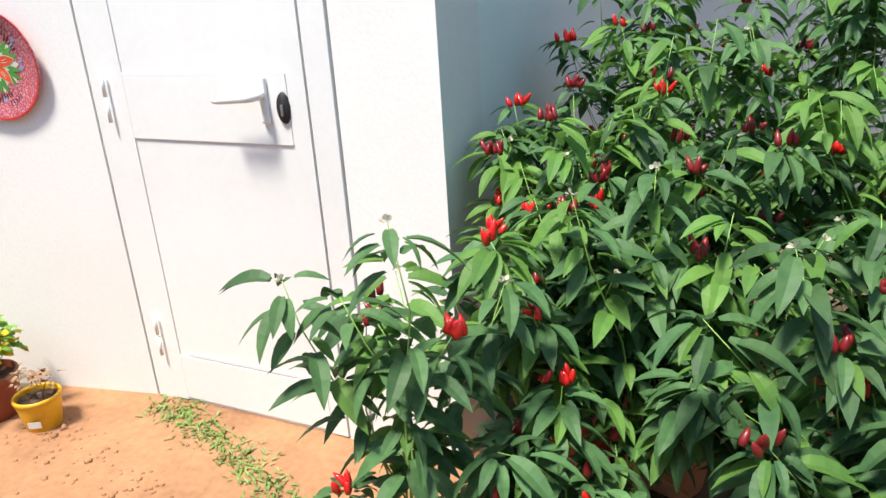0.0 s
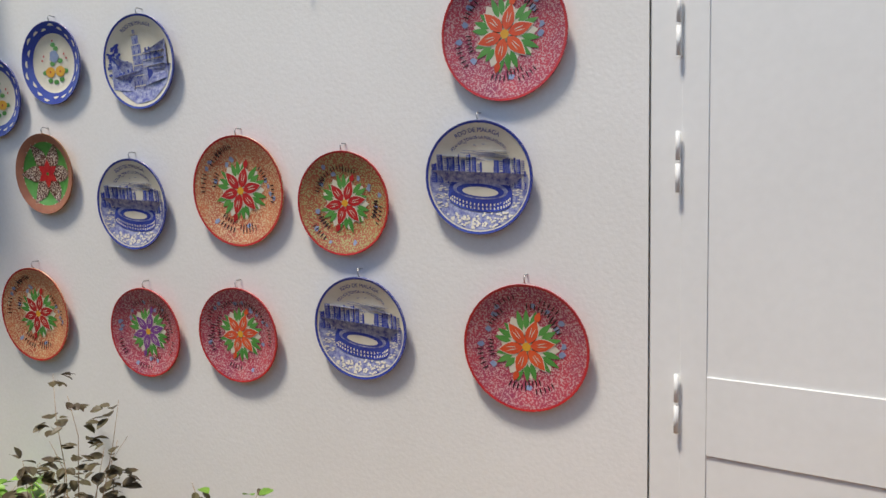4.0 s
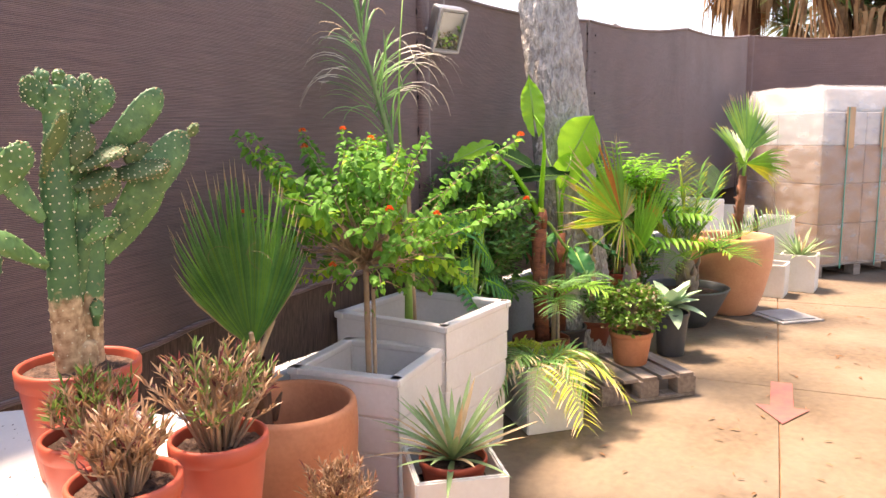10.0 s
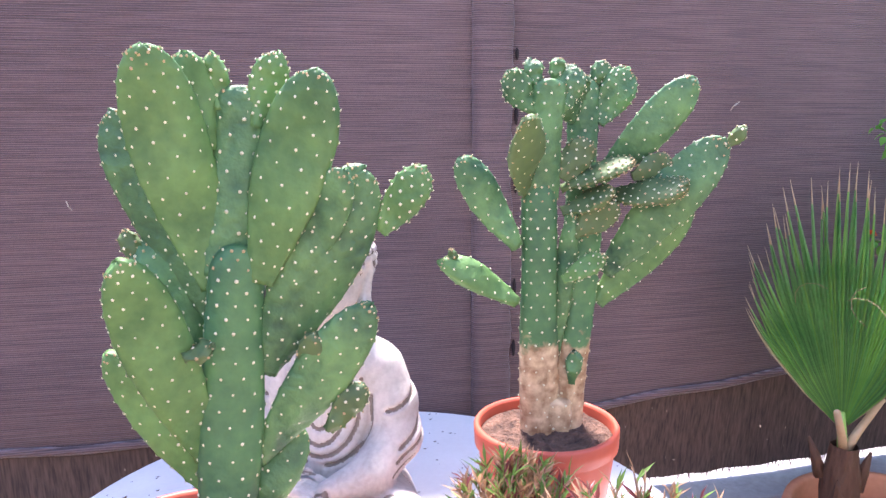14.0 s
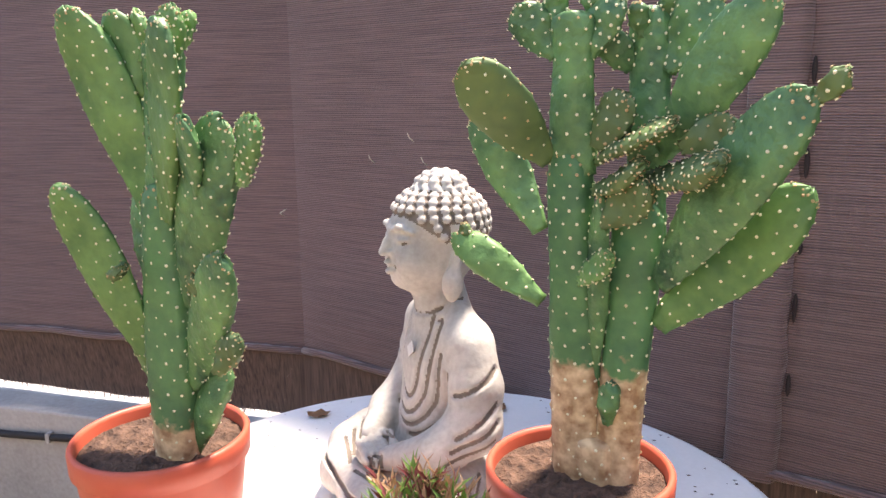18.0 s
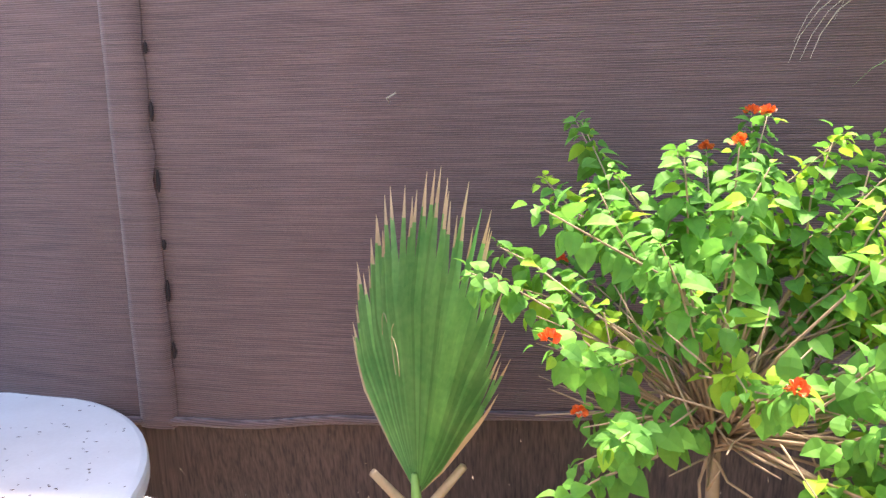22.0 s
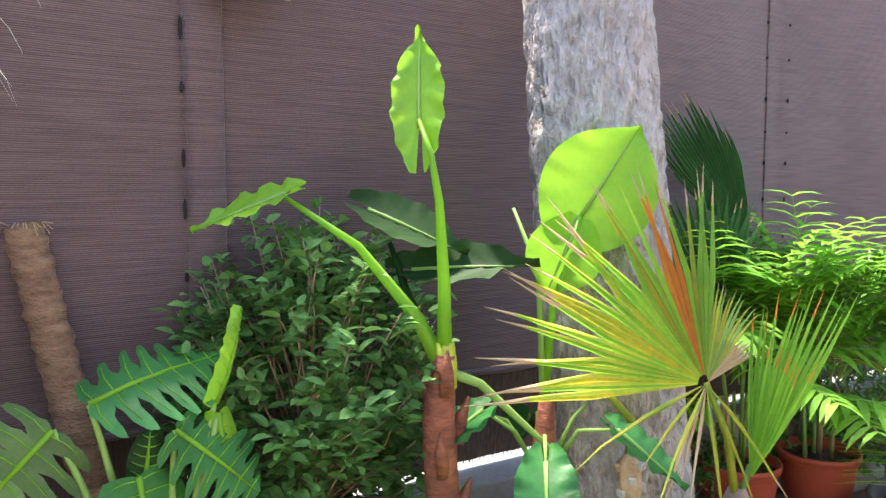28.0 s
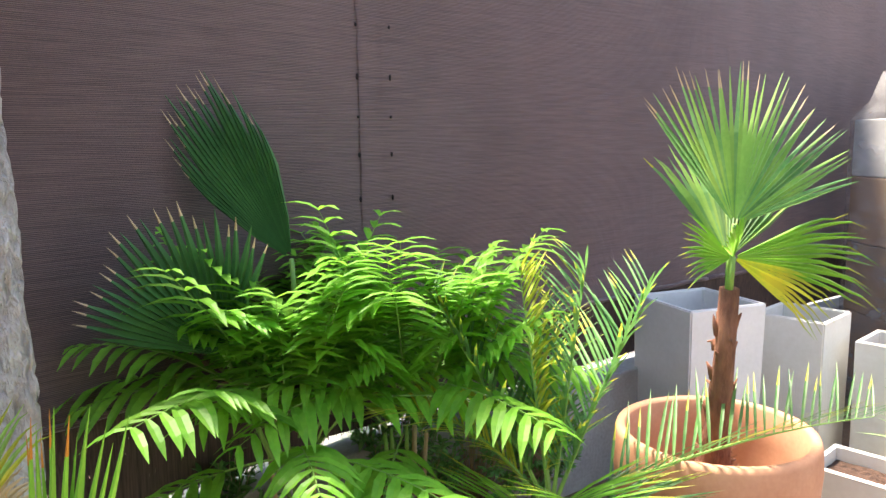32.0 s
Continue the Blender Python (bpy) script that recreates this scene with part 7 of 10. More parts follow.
M_PALM_Y = leaf_mat("yellow_green_palm", (0.70, 0.62, 0.07), (0.27, 0.46, 0.05), 0.5, 0.35)
M_PALM_O = leaf_mat("orange_dying_palm", (0.78, 0.34, 0.05), (0.62, 0.20, 0.04), 0.3, 0.3)
M_TAN = leaf_mat("dry_tan_leaf", (0.66, 0.50, 0.30), (0.50, 0.35, 0.20), 0.25, 0.2, 0.7)
M_PETI = mat("green_petiole", (0.28, 0.48, 0.10), 0.5, (0.19, 0.36, 0.08), 9, 50, 0.05)
M_FIBRE = mat("brown_trunk_fibre", (0.16, 0.085, 0.05), 0.95, (0.07, 0.035, 0.02), 14, 80, 0.9, dist=0.02, stretch=(1, 1, 0.3))
M_COIR = mat("brown_coir_fibre", (0.40, 0.24, 0.14), 0.95, (0.17, 0.09, 0.05), 16, 90, 1.0, dist=0.02, stretch=(1, 1, 3))
M_STUMP = mat("grey_leaf_stubs", (0.38, 0.31, 0.25), 0.9, (0.20, 0.15, 0.12), 14, 70, 0.5, rnd=0.2)
M_TWIG = mat("tan_twig_bark", (0.46, 0.33, 0.21), 0.85, (0.27, 0.19, 0.12), 9, 60, 0.2)
M_LANT = leaf_mat("lantana_leaf", (0.155, 0.40, 0.055), (0.075, 0.24, 0.04), 0.45, 0.35, 0.6, 0.2)
M_LANT_Y = leaf_mat("lime_lantana_leaf", (0.34, 0.58, 0.05), (0.23, 0.46, 0.045), 0.35, 0.42, 0.6, 0.2)
M_SHRUB = leaf_mat("dark_glossy_leaf", (0.165, 0.385, 0.095), (0.075, 0.21, 0.058), 0.45, 0.25, 0.5, 0.28)
M_PEP = leaf_mat("pepper_leaf", (0.095, 0.21, 0.072), (0.042, 0.115, 0.042), 0.45, 0.25, 0.55, 0.3)
M_PEP_L = leaf_mat("light_pepper_leaf", (0.15, 0.32, 0.06), (0.09, 0.22, 0.05), 0.3, 0.35, 0.55, 0.3)
M_CHILI = mat("red_chilli_skin", (0.70, 0.02, 0.015), 0.25, (0.50, 0.01, 0.01), 9, 60, 0.02, spec=0.6, rnd=0.25)
M_CHILI_D = mat("dark_red_chilli_skin", (0.22, 0.01, 0.015), 0.35, (0.14, 0.01, 0.01), 9, 60, 0.02, spec=0.5, rnd=0.25)
M_ALO = leaf_mat("lime_alocasia_leaf", (0.30, 0.66, 0.045), (0.21, 0.54, 0.04), 0.1, 0.45, 0.4)
M_ALO_D = leaf_mat("green_alocasia_leaf", (0.020, 0.070, 0.014), (0.013, 0.046, 0.010), 0.15, 0.15, 0.6, 0.15)
M_ALOTRUNK = mat("rusty_alocasia_trunk", (0.38, 0.125, 0.06), 0.8, (0.13, 0.048, 0.032), 16, 60, 0.7, dist=0.012, stretch=(1, 1, 2.5))
M_MON = leaf_mat("monstera_leaf", (0.05, 0.27, 0.06), (0.028, 0.16, 0.04), 0.25, 0.2, 0.45, 0.25)
M_AGAVE = leaf_mat("grey_green_agave", (0.36, 0.54, 0.34), (0.27, 0.44, 0.26), 0.12, 0.12)
M_YUCCA = leaf_mat("grey_green_yucca", (0.30, 0.46, 0.20), (0.20, 0.34, 0.14), 0.25, 0.2)
M_BOXW = leaf_mat("clipped_bush_leaf", (0.22, 0.44, 0.06), (0.13, 0.30, 0.05), 0.4, 0.25)
M_ROSE = leaf_mat("rose_leaf", (0.22, 0.46, 0.07), (0.13, 0.32, 0.05), 0.4, 0.3)
M_ROSE_D = leaf_mat("bronze_rose_leaf", (0.13, 0.12, 0.06), (0.09, 0.06, 0.04), 0.4, 0.2)
M_MAGENTA = leaf_mat("magenta_petal", (0.70, 0.03, 0.22), None, 0.2, 0.3)
M_CORAL = leaf_mat("orange_lantana_floret", (0.85, 0.20, 0.03), (0.75, 0.08, 0.03), 0.35, 0.2)
M_PETALW = leaf_mat("cream_petal", (0.80, 0.75, 0.60), None, 0.1, 0.3)
M_YELP = leaf_mat("yellow_petal", (0.80, 0.60, 0.03), None, 0.1, 0.3)
M_MOSS = leaf_mat("moss_tuft", (0.18, 0.30, 0.06), (0.12, 0.20, 0.05), 0.4, 0.1)


def round_leaf(n=4, w=0.36, fold=0.25, droop=0.18):
    vs, fs = [], []
    prof = (0.25, 0.85, 1.0, 0.72, 0.0)
    for i in range(n + 1):
        f = i / n
        h = w * prof[min(4, int(round(f * 4)))]
        z = -droop * f * f
        vs += [(f, h, z + fold * h), (f, 0, z), (f, -h, z + fold * h)]
    for i in range(n):
        q = i * 3
        fs += [(q, q + 3, q + 4, q + 1), (q + 1, q + 4, q + 5, q + 2)]
    return vs, fs


LEAF_R, LEAF_N, LEAF_P = round_leaf(), blade(1, 0.13, 0.35, 0.2, 3), blade(1, 0.2, 0.3, 0.3, 4)


def fan_leaf(parent, hub, axis, normal, R, spread, nseg, material, tip_mat=None, split=0.5, tip=0.9, droop=0.25, fold=0.35, seed=0, extra=None, even=0.25, name="leaf", cup=0.0, curl=0.0, jit=0.05, edge=None, oval=0.0, alt=None, dry=1):
    """Pleated fan of segments fused near the hub; tips free, drooping and dry."""
    rg = random.Random(seed)
    hub, ax = Vector(hub), Vector(axis).normalized()
    nm = Vector(normal)
    nm = (nm - ax * nm.dot(ax)).normalized()
    sd = nm.cross(ax)
    da = radians(spread) / nseg
    vs, fs, mi = [], [], []
    for i in range(nseg):
        a = radians(spread) * ((i + 0.5) / nseg - 0.5)
        L = R * (1 - even + even * math.cos(a * 0.8)) * (1 - oval * abs(2 * i / (nseg - 1) - 1) ** 2.2 if nseg > 1 else 1) * rg.uniform(0.92, 1.05)
        d = ax * math.cos(a) + sd * math.sin(a)
        t = sd * math.cos(a) - ax * math.sin(a)
        lean = rg.uniform(-jit, jit)
        o = len(vs)
        st = (0.04, 0.28, split) + tuple(split + (1 - split) * q for q in (0.25, 0.5, 0.72, 1.0))
        other = 3 if alt and rg.random() < alt[0] else 0
        ends = rg.choice((dry, dry, max(1, dry - 1)))
        for f in st:
            r = L * f
            fused = min(f, split)
            hw = L * fused * math.tan(da / 2) * (1 if f <= split else max(0.02, 1 - (f - split) / (1 - split)) ** 0.8)
            late = max(0, f - split)
            c = hub + d * r + t * (lean * late * L) - Vector((0, 0, 1)) * (droop * late * late * L * rg.uniform(0.7, 1.3)) + nm * (0.03 * R * math.cos(a) * f) + nm * (cup * L * f * (1 - math.cos(a) ** 2) ** 0.5) - sd * (math.sin(a) * curl * L * f * f)
            vs += [c + t * hw, c + nm * (hw * fold * 2), c - t * hw]
        for k in range(len(st) - 1):
            q = o + 3 * k
            fs += [(q, q + 3, q + 4, q + 1), (q + 1, q + 4, q + 5, q + 2)]
            m_i = other
            if extra and extra[0] <= i / nseg < extra[1]:
                m_i = 2
            if edge and (i < 1 or i >= nseg - 1):
                m_i = 1
            if k >= len(st) - 1 - ends and tip_mat and (k < len(st) - 2 or rg.random() < tip):
                m_i = 1
            mi += [m_i, m_i]
            if other and m_i == other and alt[2]:
                mi[-1] = 0
    mats = [material, tip_mat or material, extra[2] if extra else material, alt[1] if alt else material]
    return mesh_part(name, vs, fs, mats, parent, "", False, "", mi)


def stalk(parent, pts, radii, material, name="petiole", n=7, label=""):
    bm = bmesh.new()
    add_tube(bm, pts, radii, n)
    return part(name, bm, material, parent, label, True)


def curve(a, b, sag, n=6):
    a, b = Vector(a), Vector(b)
    return [a.lerp(b, k / n) + Vector((0, 0, -sag * 4 * (k / n) * (1 - k / n))) for k in range(n + 1)]


def pinnate(parent, base, out, L, n, leaflet, w, material, arch=0.5, vee=0.3, seed=0, tip_mat=None, start=0.2, rach=0.006, dry=0.0, droop=0.25, name="frond"):
    """Feather leaf: a tapering arched rachis with two ranks of leaflets."""
    rg = random.Random(seed)
    base, out = Vector(base), Vector(out).normalized()
    pts = [base + out * (L * f) - Vector((0, 0, arch * L * f * f)) for f in [k / 10 for k in range(11)]]
    vs, fs, mi = [], [], []
    bm = bmesh.new()
    add_tube(bm, pts, [rach * (1 - 0.85 * k / 10) for k in range(11)], 5)
    bm.verts.index_update()
    vs += [tuple(v.co) for v in bm.verts]
    fs += [tuple(v.index for v in f.verts) for f in bm.faces]
    mi += [1] * len(fs)
    bm.free()
    tv, tf = blade(1, w, 0.3, droop, 3)
    for k in range(n):
        f = start + (1 - start) * k / (n - 1)
        x = f * 10
        i = min(9, int(x))
        p = pts[i].lerp(pts[i + 1], x - i)
        tg = (pts[i + 1] - pts[i]).normalized()
        sv = tg.cross(Vector((0, 0, 1)))
        sv = sv.normalized() if sv.length > 0.05 else Vector((1, 0, 0))
        up = sv.cross(tg)
        s = leaflet * (0.55 + 0.45 * math.sin(math.pi * (0.15 + 0.8 * f))) * rg.uniform(0.85, 1.1)
        for g in (-1, 1):
            d = (tg * rg.uniform(0.5, 0.75) + sv * g * 0.85 + up * (vee + rg.uniform(-0.12, 0.12))).normalized()
            y = Vector((0, 0, 1)).cross(d)
            y = y.normalized() if y.length > 0.05 else Vector((1, 0, 0))
            z = d.cross(y)
            o = len(vs)
            for a, b, c in tv:
                vs.append(tuple(p + d * (a * s) + y * (b * s) + z * (c * s)))
            fs += [tuple(q + o for q in ff) for ff in tf]
            isdry = rg.random() < dry
            mi += [2 if isdry else 0] * (len(tf) - 2) + [2 if (isdry or (tip_mat and rg.random() < 0.5)) else 0] * 2
    return mesh_part(name, vs, fs, [material, M_PETI, tip_mat or M_TAN], parent, "", False, "", mi)


def flower_ball(parent, p, r, material, seed=0, name="flower", n=26):
    rg = random.Random(seed)
    sp = []
    for k in range(n):
        d = Vector((rg.gauss(0, 1), rg.gauss(0, 1), abs(rg.gauss(0.6, 0.7)))).normalized()
        sp.append((Vector(p) + d * r * 0.5, d + Vector((rg.gauss(0, .3), rg.gauss(0, .3), 0)), r * 0.9, rg.uniform(0, 3)))
    return place_leaves(name, round_leaf(4, 0.45, 0.2, 0.1), sp, material, parent, kind="")


def branchy(parent, base, trunk_top, tips, rad, material, seed=0, trunk_name="stem", sub=0):
    """A trunk and one branch to every tip; returns the branch polylines."""
    rg = random.Random(seed)
    stalk(parent, curve(base, trunk_top, 0.0, 4), [rad, rad * 0.95, rad * 0.9, rad * 0.85, rad * 0.8], material, trunk_name, 8)
    lines = []
    bm = bmesh.new()
    for t in tips:
        t = Vector(t)
        s = Vector(trunk_top) + Vector((rg.uniform(-.02, .02), rg.uniform(-.02, .02), rg.uniform(-.04, .03)))
        mid = s.lerp(t, 0.5) + Vector((rg.uniform(-.05, .05), rg.uniform(-.05, .05), rg.uniform(-0.02, 0.07)))
        pts = [s, s.lerp(mid, 0.5) + Vector((0, 0, 0.01)), mid, mid.lerp(t, 0.5) + Vector((rg.uniform(-.02, .02), rg.uniform(-.02, .02), 0.01)), t]
        add_tube(bm, pts, [rad * 0.24, rad * 0.2, rad * 0.17, rad * 0.13, rad * 0.08], 5)
        lines.append(pts)
    part("branchwork", bm, material, parent, "thin bare twigs", True, "stuff")
    return lines


def along(pts, f):
    x = f * (len(pts) - 1)
    i = min(len(pts) - 2, int(x))
    return pts[i].lerp(pts[i + 1], x - i), (pts[i + 1] - pts[i]).normalized()


# ---------- fan palm in the terracotta pot beside the table ----------
p1 = thing("fan_palm", pose(-4.04, -0.97, 0.37), "young fan palm with one pleated dry-tipped leaf", "palm")
bm = bmesh.new()
add_lathe(bm, [(0.06, 0.0), (0.055, 0.12), (0.045, 0.22), (0.042, 0.34), (0.03, 0.42)], 14, wob=0.06)
part("trunk", bm, M_FIBRE, p1, "fibrous brown trunk", True)
rg = random.Random(2)
for k in range(11):
    a, z = k * 2.4, 0.06 + 0.032 * k
    bm = bmesh.new()
    o = Vector((math.cos(a), math.sin(a), 0))
    add_tube(bm, [o * 0.045 + Vector((0, 0, z - 0.05)), o * 0.06 + Vector((0, 0, z)), o * (0.068 + 0.015 * rg.random()) + Vector((0, 0, z + 0.045))], [0.016, 0.013, 0.003], 6)
    part("leaf_stub", bm, M_FIBRE, p1, "", True)
for a in (2.7, 0.2):
    stalk(p1, [(0, 0, 0.40), (0.03 * math.cos(a), 0.03 * math.sin(a), 0.45), (0.09 * math.cos(a), 0.09 * math.sin(a), 0.53)], [0.012, 0.010, 0.008], M_TAN, "cut_stalk")
stalk(p1, [(0, 0, 0.38), (0.002, -0.006, 0.43), (0.004, -0.012, 0.50)], [0.015, 0.012, 0.007], M_PETI)
fan_leaf(p1, (0.0, -0.01, 0.455), (-0.125, -0.13, 1), (0.87, 0.50, 0.0), 0.615, 98, 54, M_PALM, M_TAN, 0.62, 0.97, 0.0, 1.7, 4, even=0.0, cup=0.03, curl=0.30, jit=0.10, edge=True, oval=0.34, alt=(0.42, M_PALM_L, True), dry=1)
for k in range(3):
    rgk = random.Random(k)
    q = Vector((0.03, rgk.uniform(-.1, .06), 0.66 + rgk.uniform(-.05, .12)))
    stalk(p1, [q + Vector((0.012, 0.05 * math.cos(j * 0.5 + k), 0.05 * math.sin(j * 0.45 + k))) for j in range(6)], 0.0007, M_TAN, "curled_fibre", 4)

# ---------- lantana ----------
lan = thing("lantana_shrub", pose(-4.487, -0.675, 0.32), "sprawling lantana with orange flowers and bare twigs", "shrub")
rg = random.Random(21)
tips = []
for k in range(84):
    a = rg.uniform(0, 6.283)
    r = rg.uniform(0.16, 0.46) if k % 3 else rg.uniform(0.04, 0.30)
    c = Vector((r * math.cos(a) * 0.95, r * math.sin(a) * 0.75, 0.80 + rg.uniform(-0.24, 0.42) * (1.2 - r)))
    tips.append(c + Vector((-0.16, 0.06, 0.0)) * (k % 2))
# long shoots towards the passage, the palm and the fence
SHOOTS = [(-0.515, 0.60, 1.19), (-0.27, 0.62, 0.93), (-0.20, 0.42, 0.62), (-0.42, 0.46, 0.90), (-0.45, 0.3, 0.66), (0.35, 0.15, 0.95), (0.30, 0.25, 0.86), (0.08, -0.40, 1.21), (-0.38, 0.02, 1.20), (-0.12, -0.1, 1.22),
          (-0.106, -0.252, 1.154), (0.21, -0.082, 0.736), (0.30, -0.25, 1.0), (-0.45, 0.12, 1.10), (-0.34, -0.10, 1.18), (-0.50, 0.0, 0.98), (-0.222, -0.29, 1.217), (0.101, -0.442, 0.915), (0.091, 0.284, 0.907), (0.068, -0.462, 1.211)]
tips += SHOOTS
lines = branchy(lan, (0.0, 0.0, 0.0), (0.01, 0.0, 0.73), tips, 0.013, M_TWIG, 3, "trunk")
bm = bmesh.new()
for k in range(100):
    a, r = rg.uniform(0, 6.28), rg.uniform(0.12, 0.32)
    d = Vector((math.cos(a) * r, math.sin(a) * r, rg.uniform(-0.02, 0.24)))
    h = Vector((0.01, 0, 0.72))
    add_tube(bm, [h, h + d * 0.5 + Vector((rg.uniform(-.05, .05), rg.uniform(-.05, .05), rg.uniform(-.03, .05))), h + d + Vector((rg.uniform(-.05, .05), rg.uniform(-.05, .05), 0.02))], [0.0032, 0.0022, 0.001], 5)
part("bare_twig_tangle", bm, M_TWIG, lan, "tangle of bare tan twigs", True, "stuff")
stalk(lan, [(0.03, 0.03, 0.0), (0.03, 0.03, 0.62)], 0.008, M_TWIG, "cane")
spots = []
for i, ln in enumerate(lines):
    long = i >= 84
    lime = rg.random() < (0.08 if long else 0.24)
    length = sum((q - p).length for p, q in zip(ln, ln[1:]))
    start = 0.42 if long else 0.52
    pairs = max(4, int(length * (1 - start) / (0.0135 if long else 0.0125)))
    turn = rg.uniform(0, 3.14)
    sparse = rg.uniform(0.0, 0.14)
    for q in range(pairs + 1):
        f = start + (0.999 - start) * q / pairs
        p, tg = along(ln, f)
        if not long and (p - Vector((0.01, 0.0, 0.72))).length < 0.17:
            continue
        e1 = tg.orthogonal().normalized()
        e2 = tg.cross(e1)
        turn += 1.57 + rg.uniform(-0.3, 0.3)
        young = max(0.0, (f - 0.85) / 0.15)
        for g in (0, math.pi):
            if rg.random() < sparse:
                continue
            d = (e1 * math.cos(turn + g) + e2 * math.sin(turn + g)) + tg * (0.35 + 0.5 * young) + Vector((0, 0, rg.uniform(-0.75, 0.05)))
            spots.append((p + d * rg.uniform(0.004, 0.016), d, rg.uniform(0.020, 0.043) * (1 - 0.45 * young), rg.uniform(-0.8, 0.8), 1 if (lime and rg.random() < 0.65) or rg.random() < 0.05 else 0))
        if young > 0.7:
            spots.append((p, tg + Vector((rg.gauss(0, .4), rg.gauss(0, .4), 0)), 0.016, rg.uniform(-1, 1), 1 if lime else 0))
place_leaves("foliage", round_leaf(4, 0.43, 0.30, 0.60), spots, [M_LANT, M_LANT_Y], lan, "small rounded green and lime leaves", mats=True)
for k, i in enumerate((84, 94, 95, 100, 101, 102, 89, 85, 93, 12)):
    flower_ball(lan, lines[i][-1] + Vector((0, 0, 0.006)), 0.012 if k else 0.014, M_CORAL, k)

# ---------- tall feather palm, moss pole ----------
fp = thing("feather_palm", pose(-5.15, -0.60, 0.42), "tall thin feather palm with drooping dry leaf tips", "palm")
stalk(fp, [(0, 0, 0), (0.0, 0.0, 0.5), (0.0, -0.02, 0.98)], [0.026, 0.016, 0.011], M_PETI, "green_stem")
stalk(fp, [(-0.02, 0.02, 0), (-0.022, 0.012, 0.5), (-0.01, 0.0, 0.85), (0.0, -0.02, 1.02)], [0.022, 0.016, 0.016, 0.009], M_TWIG, "dry_sheath", 8, "split brown dry sheath")
RIB = [Vector((0.0, -0.03, 0.92)), Vector((0.02, -0.06, 1.05)), Vector((0.06, -0.10, 1.22)), Vector((0.09, -0.16, 1.45)), Vector((0.10, -0.20, 1.70)), Vector((0.09, -0.22, 1.95))]
stalk(fp, RIB, [0.015, 0.014, 0.012, 0.010, 0.007, 0.003], M_YUCCA, "rachis", 7, "pale grey-green leaf rib")
stalk(fp, [(0.0, -0.02, 0.95), (0.0, -0.03, 1.2), (-0.01, -0.02, 1.5), (0.0, 0.0, 1.72)], [0.008, 0.006, 0.004, 0.002], M_PETI, "young_rachis")
rg = random.Random(12)


def strap_leaf(p, d, L, w, bend, dry, seed):
    """Long narrow leaflet that rises and then hangs over at a dry tip."""
    rgk = random.Random(seed)
    p, d = Vector(p), Vector(d).normalized()
    y = d.cross(Vector((0.3, 0.2, 1))).normalized()
    vs, fs, mi = [], [], []
    n = 9
    q = p.copy()
    for k in range(n + 1):
        f = k / n
        hw = w / 2 * (min(1, 0.35 + 2.2 * f)) * (1 - f ** 3) + 0.0006
        vs += [q + y * hw, q + Vector((0, 0, hw * 0.5)), q - y * hw]
        d = (d + Vector((rgk.uniform(-.08, .08), rgk.uniform(-.08, .08), -bend * (0.25 + f * f * 1.6)))).normalized()
        q = q + d * (L / n)
    for k in range(n):
        o = 3 * k
        fs += [(o, o + 3, o + 4, o + 1), (o + 1, o + 4, o + 5, o + 2)]
        mi += [1 if k / n > 1 - dry else 0] * 2
    return vs, fs, mi


def strap_bunch(parent, specs, mats, name):
    vs, fs, mi = [], [], []
    for sp in specs:
        v, f, m_ = strap_leaf(*sp)
        o = len(vs)
        vs += v
        fs += [tuple(i + o for i in q) for q in f]
        mi += m_
    return mesh_part(name, vs, fs, mats, parent, "", False, "", mi)


for side in range(10):
    specs = []
    for k in range(5):
        f = 0.18 + 0.8 * (k + side * 0.1) / 5
        p, tg = along(RIB, min(f, 0.98))
        a = rg.uniform(0, 6.28)
        d = tg * 1.0 + Vector((math.cos(a), math.sin(a), 0)) * rg.uniform(0.25, 0.55)
        specs.append((p, d, rg.uniform(0.28, 0.44), rg.uniform(0.007, 0.012), rg.uniform(0.14, 0.40), 0.0 if f < 0.5 else rg.choice((0.0, 0.25, 0.4)), side * 40 + k))
    strap_bunch(fp, specs, [M_PALM, M_TAN], "leaflet_tuft")
for k, (x, y) in enumerate(((-0.45, 0.55), (-0.3, 0.7), (0.2, -0.8), (0.35, -0.6), (-0.5, 0.35), (0.5, -0.5), (-0.1, 0.8), (0.1, 0.6), (-0.6, 0.1), (0.0, -0.7))):
    specs = [((0.075, -0.13, 1.20 + 0.022 * k), (x + rg.uniform(-.2, .2), y + rg.uniform(-.2, .2), 0.9), rg.uniform(0.36, 0.54), 0.007, rg.uniform(0.34, 0.50), 0.62, 500 + 9 * k + j) for j in range(3)]
    strap_bunch(fp, specs, [M_PALM, M_PETALW], "dry_leaflet")
mp = thing("moss_pole", pose(-5.53, -0.42, 0.35), "brown coir moss pole leaning to the fence", "pole")
bm = bmesh.new()
pts = [Vector((0, 0, 0)).lerp(Vector((0.02, -0.35, 1.035)), k / 60) for k in range(61)]
add_tube(bm, pts, [0.043 + 0.0035 * math.sin(k * 2.1) + 0.003 * noise.noise(Vector((k * 0.7, 0, 0))) for k in range(61)], 16, True, 0.07)
part("coir", bm, M_COIR, mp, "", True)
for k in range(26):
    rgk = random.Random(k)
    a = rgk.uniform(0, 6.28)
    o = Vector((0.035 * math.cos(a), 0.035 * math.sin(a), 0))
    stalk(mp, [pts[60] + o * 0.6, pts[60] + o * 1.3 + Vector((0, 0, 0.012)), pts[60] + o * 1.8 + Vector((0, 0, rgk.uniform(-.02, .01)))], 0.0012, M_TAN, "fibre", 4)
